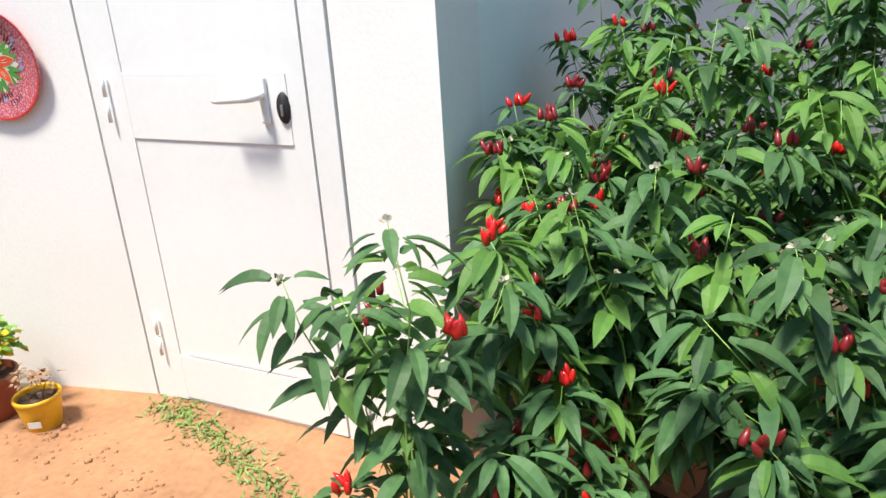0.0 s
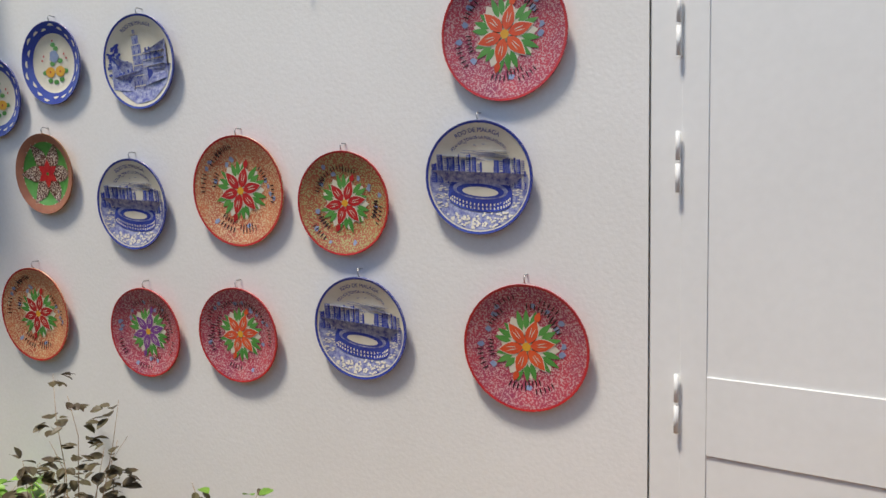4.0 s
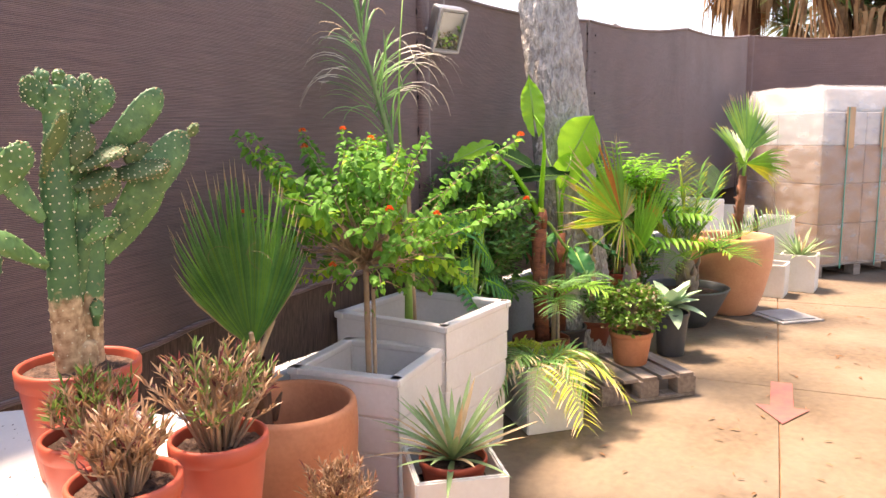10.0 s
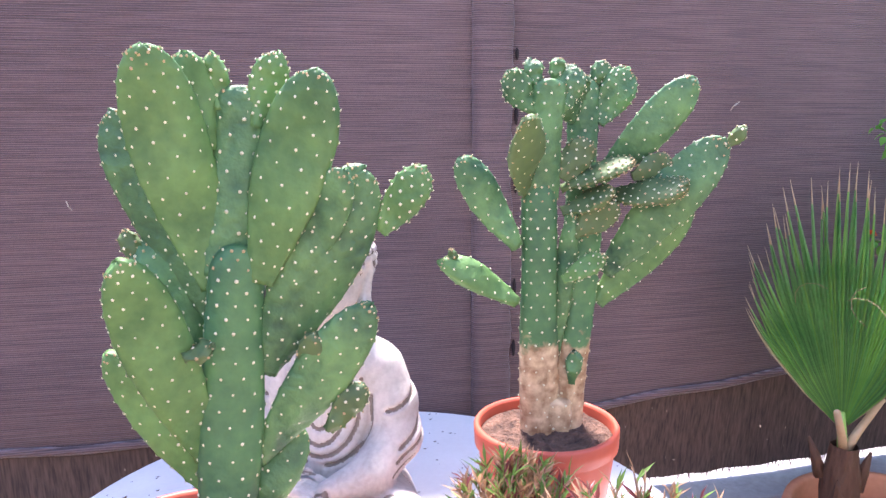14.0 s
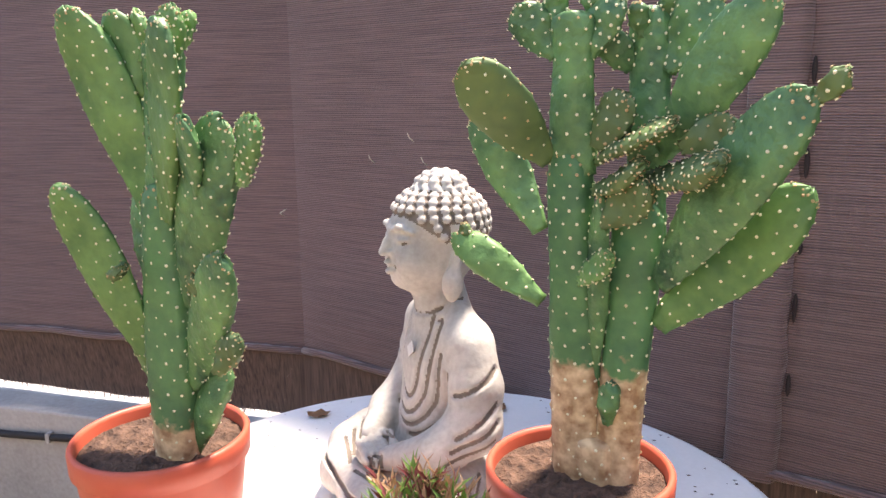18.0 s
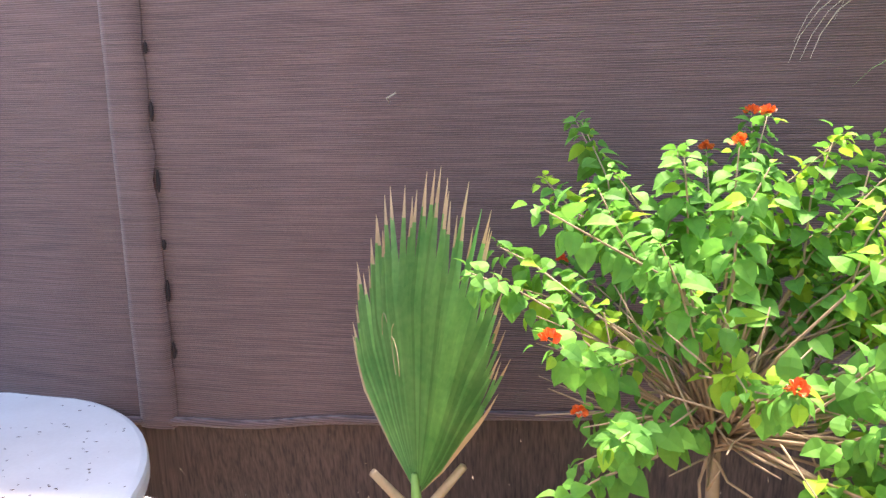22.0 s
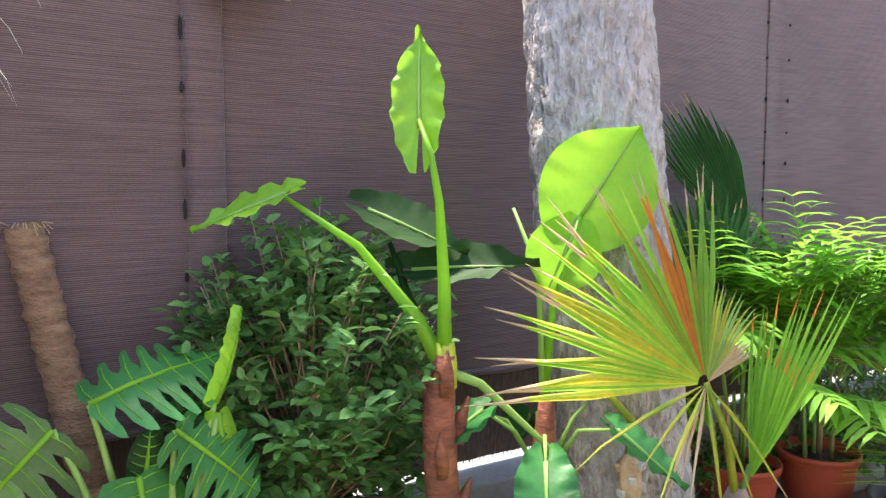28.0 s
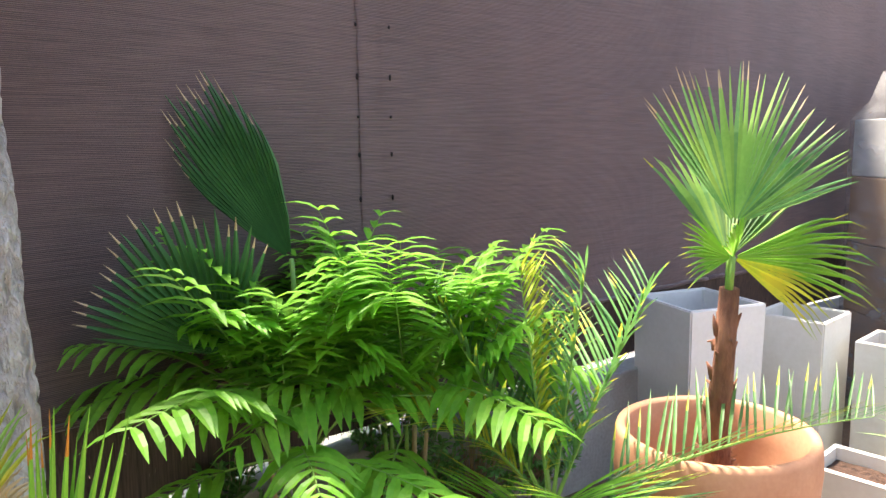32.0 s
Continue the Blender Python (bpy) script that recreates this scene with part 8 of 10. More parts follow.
pot(pose(-5.53, -0.42, 0.0), 0.13, 0.40, M_GREYPOT, "grey pot with a moss pole", 0.75)

# ---------- monstera ----------
def monstera_leaf(parent, hub, axis, normal, L, seed, material=None, width=0.95, roll=0.10, cuts=True):
    """Heart-shaped blade whose side lobes are parted by deep tapering cuts, with a raised midrib."""
    rg = random.Random(seed)
    hub, ax = Vector(hub), Vector(axis).normalized()
    nm = Vector(normal)
    nm = (nm - ax * nm.dot(ax)).normalized()
    sd = nm.cross(ax)
    vs, fs = [], []
    n, mq = 7, 8

    def at(f, q, s):
        w = L * width / 2 * max(0.02, math.sin(math.pi * min(1, 0.16 + 0.80 * f))) ** 0.62
        back = -0.16 * max(0, 0.35 - f) / 0.35
        return hub + ax * (L * (f * 0.95 + back * q + 0.15 * q * q * (0.9 - f))) + sd * (s * w * q) + nm * (L * (roll * (0.5 * q - q * q * 1.3) - 0.16 * f * f + 0.012 * math.sin(f * 40) * q))
    for s in (-1, 1):
        for k in range(n):
            f0, f1 = k / n, (k + 1) / n
            cut = rg.uniform(0.26, 0.42) if cuts else 2.0
            gap = rg.uniform(0.14, 0.25) / n if cuts else 0
            o = len(vs)
            for j in range(mq + 1):
                q = j / mq
                g = gap * min(1, max(0, q - cut) / 0.12)
                tip = 1 - 0.55 * max(0, q - 0.8) / 0.2 if cuts else 1
                mid = (f0 + f1) / 2
                for f in (f0 + g, mid, f1 - g):
                    vs.append(at(mid + (f - mid) * tip, q, s))
            for j in range(mq):
                for i in (0, 1):
                    fs.append((o + 3 * j + i, o + 3 * j + i + 1, o + 3 * j + 4 + i, o + 3 * j + 3 + i))
    ob = mesh_part("leaf", vs, fs, material or M_MON, parent, "split glossy green leaf" if cuts else "heart-shaped green leaf", True)
    bm = bmesh.new()
    add_tube(bm, [at(f, 0, 1) + nm * 0.002 for f in (0, 0.3, 0.6, 0.98)], [0.007, 0.006, 0.004, 0.001], 5)
    for s in (-1, 1):
        for k in range(n):
            f = (k + 0.5) / n
            add_tube(bm, [at(f - 0.03 * (1 - q), q, s) + nm * 0.0015 for q in (0.0, 0.4, 0.8)], [0.0022, 0.0016, 0.0006], 4)
    part("midrib", bm, M_ALO, ob, "pale raised veins", True)
    return ob


MO = Vector((-5.50, -0.33, 0.38))
mo = thing("monstera", pose(*MO), "monstera with large split green leaves", "plant")
MLEAF = (((-5.42, -0.43, 1.04), (-0.75, 0.30, 0.30), (0.15, 0.35, 0.95), 0.30, None, 0.95, True), ((-5.36, -0.46, 1.00), (0.50, -0.25, -0.55), (0.3, 0.8, 0.5), 0.28, M_PALM, 1.0, True),
         ((-5.60, -0.27, 1.02), (-0.25, 0.10, 0.5), (-0.5, 0.8, 0.0), 0.22, M_ALO, 0.42, False), ((-5.60, -0.26, 1.0), (-0.1, 0.05, -0.9), (0.5, 0.8, 0.2), 0.19, M_ALO, 0.4, False),
         ((-5.45, -0.33, 0.90), (-0.05, 0.12, -0.7), (0.3, 0.8, 0.5), 0.20, M_MON, 1.0, False), ((-5.52, -0.30, 0.98), (-0.45, 0.5, -0.55), (0.4, 0.7, 0.5), 0.24, None, 0.8, True),
         ((-5.40, -0.36, 0.78), (0.3, 0.5, -0.5), (0.3, 0.6, 0.7), 0.22, None, 0.9, True), ((-5.47, -0.34, 0.85), (-0.02, 0.1, 0.6), (0.5, 0.7, 0.2), 0.14, M_ALO_D, 0.55, False), ((-5.60, -0.25, 0.76), (-0.4, 0.6, -0.3), (0.4, 0.5, 0.7), 0.24, None, 0.9, True))
for k, (h, ax, nm, L, mt, wd, ct) in enumerate(MLEAF):
    h = Vector(h) - MO
    stalk(mo, curve((0, 0, 0), h, -0.05), [0.012, 0.011, 0.010, 0.009, 0.008, 0.007, 0.006], M_PETI)
    monstera_leaf(mo, h, ax, nm, L, k, mt, wd, 0.10, ct)
pot(pose(-5.50, -0.33, 0.0), 0.15, 0.42, M_GREYPOT, "grey plastic pot with a monstera", 0.78)

# ---------- dark round shrub ----------
sh = thing("dark_shrub", pose(-6.02, -0.36, 0.35), "dense round shrub with small dark glossy leaves", "shrub")
rg = random.Random(31)
spots, tips = [], []
for k in range(230):
    d = Vector((rg.gauss(0, 1), rg.gauss(0, 1), rg.gauss(0.25, 0.9))).normalized()
    r = rg.uniform(0.74, 1.08)
    c = Vector((0.36 * d.x, 0.40 * d.y, 0.62 + 0.45 * d.z)) * 1.0
    c = Vector((c.x * r, c.y * r, 0.62 + (c.z - 0.62) * r))
    if c.z > 0.12:
        tips.append(c)
lines = branchy(sh, (0, 0, 0), (0, 0, 0.25), tips, 0.016, M_TWIG, 5, "trunk")
for ln in lines:
    for q in range(30):
        f = rg.uniform(0.70, 1.0) if q % 5 else rg.uniform(0.4, 0.7)
        p, tg = along(ln, min(0.999, f))
        a = rg.uniform(0, 6.28)
        d = tg * 0.7 + Vector((math.cos(a), math.sin(a), rg.uniform(-0.5, 0.4))) * 0.8
        spots.append((p + Vector((rg.gauss(0, .018), rg.gauss(0, .018), rg.gauss(0, .018))), d, rg.uniform(0.032, 0.055), rg.uniform(-.7, .7)))
place_leaves("foliage", blade(1, 0.27, 0.25, 0.3, 4), spots, M_SHRUB, sh, "small pointed dark green leaves")
for k in range(12):
    flower_ball(sh, tips[k * 7] + Vector((0, 0, 0.01)), 0.010, M_DRYLEAF, k, "dry_flower", 8)
pot(pose(-6.02, -0.36, 0), 0.20, 0.40, M_PLAST_BLACK, "black plastic pot with a dark shrub", 0.8)

# ---------- alocasia ----------
def heart_leaf(parent, base, tip, normal, width, material, seed, wave=0.03, curl=0.12, label="", lobe=0.22, blunt=False):
    rg = random.Random(seed)
    b, t = Vector(base), Vector(tip)
    ax = (t - b)
    L = ax.length
    ax.normalize()
    nm = Vector(normal)
    nm = (nm - ax * nm.dot(ax)).normalized()
    sd = nm.cross(ax)
    vs, fs = [], []
    n, m_ = 26, 8
    for i in range(n + 1):
        f = -lobe + (1 + lobe) * i / n
        w = width / 2 * (math.sin(math.pi * min(1, max(0.0, (f + lobe + 0.08) / (1.08 + lobe)))) ** 0.7) * (1.0 if f < 0.55 else math.sqrt(max(0, 1 - ((f - 0.55) / 0.45) ** 2.4)) if blunt else 1 - ((f - 0.55) / 0.45) ** 1.6)
        for j in range(-m_, m_ + 1):
            u = j / m_
            notch = max(0, -f) * max(0.0, 1.0 - (abs(u) / 0.42) ** 3)
            x = L * (f + notch)
            wv = wave * L * (math.sin(f * 23 + 3 * abs(u) + (1.3 if u > 0 else 0)) + 0.5 * math.sin(f * 41 + seed)) * abs(u) ** 2
            rib = 0.006 * L * math.cos((f + abs(u) * 0.35) * 44) * (1 - abs(u)) ** 0.3
            vs.append(b + ax * x + sd * (w * u) + nm * (curl * L * (abs(u) ** 1.5) * 0.5 - curl * L * f * f * 0.5 + wv + rib))
    k_ = 2 * m_ + 1
    for i in range(n):
        for j in range(2 * m_):
            fs.append((i * k_ + j, i * k_ + j + 1, (i + 1) * k_ + j + 1, (i + 1) * k_ + j))
    ob = mesh_part("leaf", vs, fs, material, parent, label, True)
    bm = bmesh.new()
    add_tube(bm, [b + ax * (L * f) - nm * (curl * L * f * f * 0.5 - 0.002) for f in (0, 0.3, 0.6, 0.95)], [0.006, 0.005, 0.003, 0.001], 5)
    part("midrib", bm, M_PETI, ob, "", True)
    return ob


AL = Vector((-6.01, 0.06, 0.30))
al = thing("alocasia", pose(*AL), "alocasia with lime green elephant-ear leaves", "plant")
bm = bmesh.new()
add_tube(bm, [(0.02, 0.02, 0), (0.0, 0.0, 0.35), (0.01, -0.01, 0.62), (0.0, 0.0, 0.78)], [0.045, 0.042, 0.04, 0.028], 14, True, 0.06)
part("trunk", bm, M_ALOTRUNK, al, "rusty ringed trunk", True)
for k in range(7):
    bm = bmesh.new()
    a = k * 2.2
    o = Vector((math.cos(a), math.sin(a), 0))
    add_tube(bm, [o * 0.03 + Vector((0, 0, 0.3 + 0.065 * k)), o * 0.045 + Vector((0, 0, 0.36 + 0.065 * k)), o * (0.05 + 0.015 * (k % 3)) + Vector((0, 0, 0.41 + 0.065 * k))], [0.02, 0.016, 0.003], 6)
    part("leaf_scar", bm, M_ALOTRUNK, al, "", True)


bm = bmesh.new()
add_tube(bm, [(0, 0, 0.70), (0.0, 0.0, 0.76), (0.0, 0.0, 0.81)], [0.031, 0.030, 0.024], 12, True, 0.05)
part("sheath", bm, M_PALM_Y, al, "yellow papery sheath round the stalks", True)


def lf(p):
    return Vector(p) - AL


stalk(al, [(0, 0, 0.74), lf((-5.99, 0.07, 1.25)), lf((-5.95, 0.08, 1.44)), lf((-5.93, 0.07, 1.55)), lf((-5.962, 0.02, 1.63))], [0.020, 0.015, 0.010, 0.007, 0.005], M_ALO)
heart_leaf(al, lf((-5.965, 0.02, 1.61)), lf((-6.01, -0.01, 1.855)), (0.90, 0.10, 0.1), 0.135, M_ALO, 1, 0.032, 0.1, "upright lime green leaf", 0.42)
stalk(al, [(0, 0, 0.74), lf((-5.98, 0.0, 1.17)), lf((-5.90, -0.11, 1.34)), lf((-5.80, -0.24, 1.452))], [0.022, 0.016, 0.010, 0.006], M_ALO)
heart_leaf(al, lf((-5.80, -0.24, 1.46)), lf((-5.70, -0.44, 1.38)), (0.3, 0.2, 0.95), 0.16, M_ALO, 2, 0.03, 0.1, "level lime green leaf")
stalk(al, [(0, 0, 0.74), lf((-6.03, -0.05, 1.2)), lf((-6.05, -0.12, 1.34))], [0.018, 0.012, 0.006], M_ALO_D)
heart_leaf(al, lf((-6.03, -0.17, 1.42)), lf((-6.12, 0.07, 1.32)), (0.5, 0.1, 0.85), 0.16, M_ALO_D, 3, 0.012, 0.15, "dark green torn leaf")
heart_leaf(al, lf((-6.06, -0.06, 1.27)), lf((-6.16, 0.24, 1.30)), (0.6, 0.1, 0.75), 0.14, M_ALO_D, 4, 0.02, 0.15, "dark green torn leaf")
stalk(al, [(0, 0, 0.74), lf((-6.08, 0.12, 1.0)), lf((-6.2, 0.22, 0.85)), lf((-6.28, 0.3, 0.74))], [0.014, 0.011, 0.008, 0.005], M_PETI)
al2 = thing("alocasia", pose(-6.30, 0.20, 0.30), "alocasia with a broad lime leaf before the trunk", "plant")
stalk(al2, [(0, 0, 0), (0.0, 0.0, 0.45), (0.005, 0.01, 0.62)], [0.04, 0.035, 0.02], M_ALOTRUNK, "trunk", 12, "rusty ringed trunk")
stalk(al2, [(0, 0, 0.6), (-0.03, 0.01, 0.85), (-0.07, 0.07, 1.10)], [0.014, 0.01, 0.006], M_ALO)
heart_leaf(al2, (-0.07, 0.07, 1.10), (-0.15, 0.205, 1.335), (0.85, 0.50, 0.15), 0.31, M_ALO, 5, 0.012, 0.1, "broad lime green leaf", 0.34, True)
heart_leaf(al2, (-0.05, 0.06, 1.06), (-0.02, -0.01, 0.88), (0.88, 0.45, 0.2), 0.20, M_ALO, 6, 0.01, 0.1, "drooping green leaf")
stalk(al2, [(0, 0, 0.6), (-0.03, -0.03, 0.95), (-0.02, -0.1, 1.12)], [0.012, 0.008, 0.004], M_PETI)
for k, a in enumerate((0.4, 1.5, 2.6, 3.7, 4.9, 5.8)):
    d = Vector((math.cos(a), math.sin(a), 0))
    stalk(al2, [(0, 0, 0.4), d * 0.1 + Vector((0, 0, 0.55)), d * 0.2 + Vector((0, 0, 0.52 + 0.05 * (k % 3)))], [0.008, 0.006, 0.004], M_PETI)
    heart_leaf(al2, d * 0.2 + Vector((0, 0, 0.52 + 0.05 * (k % 3))), d * 0.38 + Vector((0, 0, 0.38 + 0.08 * (k % 3))), (d.x * 0.3, d.y * 0.3, 0.9), 0.15, M_MON, 10 + k)
pot(pose(-6.30, 0.20, 0.0), 0.17, 0.34, M_PLAST_BLACK, "black pot with an alocasia", 0.8)
pot(pose(-6.0, 0.07, 0.0), 0.17, 0.34, M_BROWNPOT, "brown plastic pot with an alocasia", 0.8)

# ---------- yellow fan palm ----------
yp = thing("fan_palm", pose(-6.50, 0.66, 0.14), "fan palm with a yellow and orange dying leaf", "palm")
bm = bmesh.new()
add_lathe(bm, [(0.05, 0.1), (0.055, 0.25), (0.05, 0.42), (0.035, 0.52), (0.02, 0.56)], 14, wob=0.05)
part("trunk", bm, M_STUMP, yp, "stubby trunk with leaf stubs", True)
HY = Vector((-6.405, 0.592, 0.985)) - Vector((-6.50, 0.66, 0.14))
stalk(yp, [(0, 0, 0.5), (0.05, -0.02, 0.70), HY], [0.012, 0.010, 0.008], M_PALM_Y)
YU, YS, YN = Vector((-0.156, -0.134, 0.979)), Vector((-0.652, 0.758, 0.0)), Vector((0.72, 0.62, 0.2))


def ydir(deg):
    return YU * math.cos(radians(deg)) + YS * math.sin(radians(deg))


fan_leaf(yp, HY, ydir(-64), YN, 0.60, 60, 15, M_PALM_Y, M_TAN, 0.50, 0.95, 0.10, 0.6, 8, even=0.0, jit=0.2, alt=(0.62, M_PALM_B, True), dry=2)
fan_leaf(yp, HY, ydir(-12), YN, 0.56, 44, 12, M_PALM_Y, M_TAN, 0.50, 0.8, 0.02, 0.6, 18, extra=(0.40, 0.66, M_PALM_O), even=0.05, jit=0.2, alt=(0.5, M_PALM_B, True), dry=1)
fan_leaf(yp, HY, ydir(24), YN, 0.27, 34, 10, M_PALM_Y, M_TAN, 0.6, 0.5, 0.5, 0.5, 28, even=0.0, cup=0.3, alt=(0.4, M_PALM_L, False))
fan_leaf(yp, HY, ydir(50), YN, 0.17, 30, 7, M_TAN, M_TAN, 0.7, 0.5, 0.9, 0.5, 38, even=0.0)
for k, (dg, R) in enumerate(((-112, 0.40), (-126, 0.32), (-138, 0.34), (-150, 0.36), (-160, 0.30), (-170, 0.32), (178, 0.36), (164, 0.34), (148, 0.32), (-155, 0.28))):
    fan_leaf(yp, HY, ydir(dg) + Vector((0.1, 0.1, 0)) * (k % 3), YN, R, 7, 1, M_TAN if k in (3, 4, 9) else M_PALM_Y, M_TAN, 0.3, 0.8, 0.25, 0.5, 50 + k, name="hanging_segment")
for k, (ax, R) in enumerate((((0.1, 0.3, 1), 0.55), ((0.0, 0.15, 1), 0.48), ((0.3, 0.25, 0.9), 0.42))):
    stalk(yp, [(0, 0, 0.5), (0.0, 0.03, 0.62)], [0.01, 0.008], M_PETI)
    fan_leaf(yp, (0.0, 0.03, 0.58), ax, (0.8, 0.5 - 0.5 * k, 0.1), R, 26, 8, M_PALM_B, M_PALM_O, 0.5, 0.6, 0.02, 0.6, 20 + k, curl=0.3)
st2 = thing("cut_palm_stump", pose(-6.42, 0.40, 0.14), "pale scaly cycad stem with a bent green shoot", "plant")
bm = bmesh.new()
add_lathe(bm, [(0.03, 0.0), (0.034, 0.3), (0.032, 0.6), (0.01, 0.63)], 12)
part("stem", bm, M_CORK, st2, "", True)
for k in range(42):
    a, z = k * 2.39, 0.10 + k * 0.0125
    bm = bmesh.new()
    add_box(bm, (0.018, 0.022, 0.02), (0.033 * math.cos(a), 0.033 * math.sin(a), z), a, 0.004)
    part("scale", bm, M_WHITECARD if k % 3 else M_CORK, st2)
stalk(st2, [(0, 0, 0.6), (0.0, 0.0, 0.72), (0.04, -0.08, 0.82), (0.06, -0.2, 0.80)], [0.012, 0.012, 0.009, 0.003], M_PALM_Y, "shoot")

# ---------- palms and ferns by the far fence ----------
dk = thing("fan_palm", pose(-7.72, 0.52, 0.2), "fan palm with dark green pleated leaves", "palm")
for k, (hub, ax, nm, R, sp) in enumerate((((0.13, 0.02, 1.08), (0.10, -0.48, 0.85), (0.9, 0.4, 0.1), 0.62, 62), ((0.38, -0.06, 0.84), (0.16, -0.14, 0.42), (0.85, 0.4, 0.2), 0.46, 104))):
    stalk(dk, curve((0, 0, 0), hub, 0.0), 0.008, M_PETI)
    fan_leaf(dk, hub, ax, nm, R, sp, 24, M_PALM_D, M_TAN, 0.66, 0.6, 0.08, 0.8, 40 + k, even=0.2, cup=0.10, curl=(0.42, 0.1)[k], oval=(0.22, 0.1)[k])
pot(pose(-7.72, 0.52, 0), 0.14, 0.24, M_PLAST_BLACK, "black pot with a dark fan palm", 0.8)
for q, (x, y) in enumerate(((-7.55, 0.536), (-7.83, 0.806))):
    pot(pose(x, y, 0.14), 0.16, 0.27, M_ORANGE, "terracotta-coloured pot with a bright green areca palm", 0.72, "pots with areca palms")
    ar = thing("areca_palm", pose(x, y, 0.36), "bright green areca palm with feathery fronds", "palm", "areca palms")
    rg = random.Random(60 + q)
    for k in range(7):
        a = rg.uniform(0, 6.28)
        stalk(ar, [(0.05 * math.cos(a), 0.05 * math.sin(a), 0), (0.07 * math.cos(a), 0.07 * math.sin(a), 0.30)], [0.009, 0.007], M_TAN if k % 3 == 0 else M_PETI, "cane")
    for k in range(54):
        a = 2 * math.pi * k / 54 * 5 + rg.uniform(-.2, .2)
        el = rg.uniform(0.9, 3.2) if k < 42 else rg.uniform(0.15, 0.6)
        pinnate(ar, (0.07 * math.cos(a), 0.07 * math.sin(a), 0.30 + rg.uniform(0, 0.25)), (math.cos(a), math.sin(a), el), rg.uniform(0.52, 0.80), 10, 0.165, 0.115, M_ARECA, rg.uniform(0.12, 0.40), 0.0, k + 100 * q, M_ARECA, 0.30, 0.004, 0.0, 0.45)
for q, (x, y, rx, rz) in enumerate(((-8.05, 0.70, 0.20, 0.35), (-8.31, 0.90, 0.21, 0.36), (-8.58, 1.08, 0.21, 0.34), (-7.50, 0.34, 0.17, 0.30))):
    d = thing("leafy_bush", pose(x, y, 0.03), "low dark green bush behind the areca pots", "shrub", "low dark bushes")
    rg = random.Random(90 + q)
    tips = []
    for k in range(90):
        v = Vector((rg.gauss(0, 1), rg.gauss(0, 1), rg.gauss(0.4, 0.8))).normalized() * rg.uniform(0.75, 1.05)
        tips.append(Vector((rx * v.x, rx * v.y, rz * 1.1 + rz * v.z)))
    spots = []
    for ln in branchy(d, (0, 0, -0.03), (0, 0, rz * 0.4), tips, 0.010, M_TWIG, 90 + q):
        for k in range(16):
            p, tg = along(ln, rg.uniform(0.5, 0.999))
            spots.append((p, tg + Vector((rg.gauss(0, .8), rg.gauss(0, .8), rg.gauss(0.1, .6))), rg.uniform(0.026, 0.046), rg.uniform(-1, 1)))
    place_leaves("foliage", LEAF_P, spots, M_SHRUB, d, "small dark green leaves")
pb = pallet(pose(-7.72, 0.72, 0.0, 0, 0, 45), 0.75, 0.5, "weathered wooden pallet under areca pots")
bowl = thing("grey_bowl", pose(-7.72, 1.31, 0.0), "wide grey plastic bowl with a date palm", "pot")
bm = bmesh.new()
rr = add_lathe(bm, [(0.16, 0), (0.24, 0.10), (0.325, 0.285), (0.335, 0.30), (0.325, 0.31), (0.305, 0.30), (0.29, 0.25)], 40)
add_cap(bm, rr[0], True)
part("body", bm, M_GREYPOT, bowl, "", True)
bm = bmesh.new()
rr = add_lathe(bm, [(0.29, 0.25), (0.15, 0.262), (0.01, 0.265)], 30)
part("soil", bm, M_SOIL, bowl, "dark soil", True)
ph = thing("date_palm", pose(-7.73, 1.32, 0.26), "small date palm with arching feather leaves", "palm")
bm = bmesh.new()
add_lathe(bm, [(0.07, 0), (0.085, 0.06), (0.07, 0.16), (0.045, 0.24), (0.02, 0.28)], 14, wob=0.06)
part("trunk", bm, M_STUMP, ph, "bulbous scaly trunk", True)
for k in range(12):
    a = k * 2.4
    o = Vector((math.cos(a), math.sin(a), 0))
    stalk(ph, [o * 0.06 + Vector((0, 0, 0.03 + 0.015 * k)), o * 0.085 + Vector((0, 0, 0.08 + 0.015 * k)), o * 0.09 + Vector((0, 0, 0.12 + 0.015 * k))], [0.018, 0.014, 0.004], M_STUMP, "leaf_stub")
rg = random.Random(71)
DATE = (((0.06, -0.38, 0.55), 0.85, 0.45, M_PALM_Y, 0.25), ((-0.40, 1.0, 0.52), 1.10, 0.18, M_PALM, 0.75), ((-0.05, 0.10, 0.95), 0.85, 0.10, M_PALM, 0.45), ((0.05, -0.45, 0.95), 0.85, 0.12, M_PALM, 0.45), ((-0.15, 0.3, 0.9), 0.85, 0.12, M_PALM, 0.45),
        ((-0.5, -0.2, 0.9), 0.8, 0.2, M_PALM, 0.4), ((0.5, 0.3, 0.6), 0.65, 0.55, M_PALM_B, 0.4), ((0.6, -0.4, 0.5), 0.60, 0.6, M_PALM_B, 0.4), ((0.35, 0.7, 0.6), 0.60, 0.55, M_PALM, 0.4), ((0.02, -0.12, 1.0), 0.8, 0.05, M_PALM_Y, 0.4))
for k, (o, L, ar, mt, vee) in enumerate(DATE):
    pinnate(ph, (0, 0, 0.24), o, L, 30, 0.29, 0.021, M_PALM_G if mt is M_PALM else mt, ar, vee, k, M_PALM_Y, 0.18, 0.008, 0.03, 0.12)
TP = Vector((-8.13, 1.785, 0.41))
tp = thing("fan_palm", pose(*TP), "fan palm with a reddish shaggy trunk in the terracotta pot", "palm")
bm = bmesh.new()
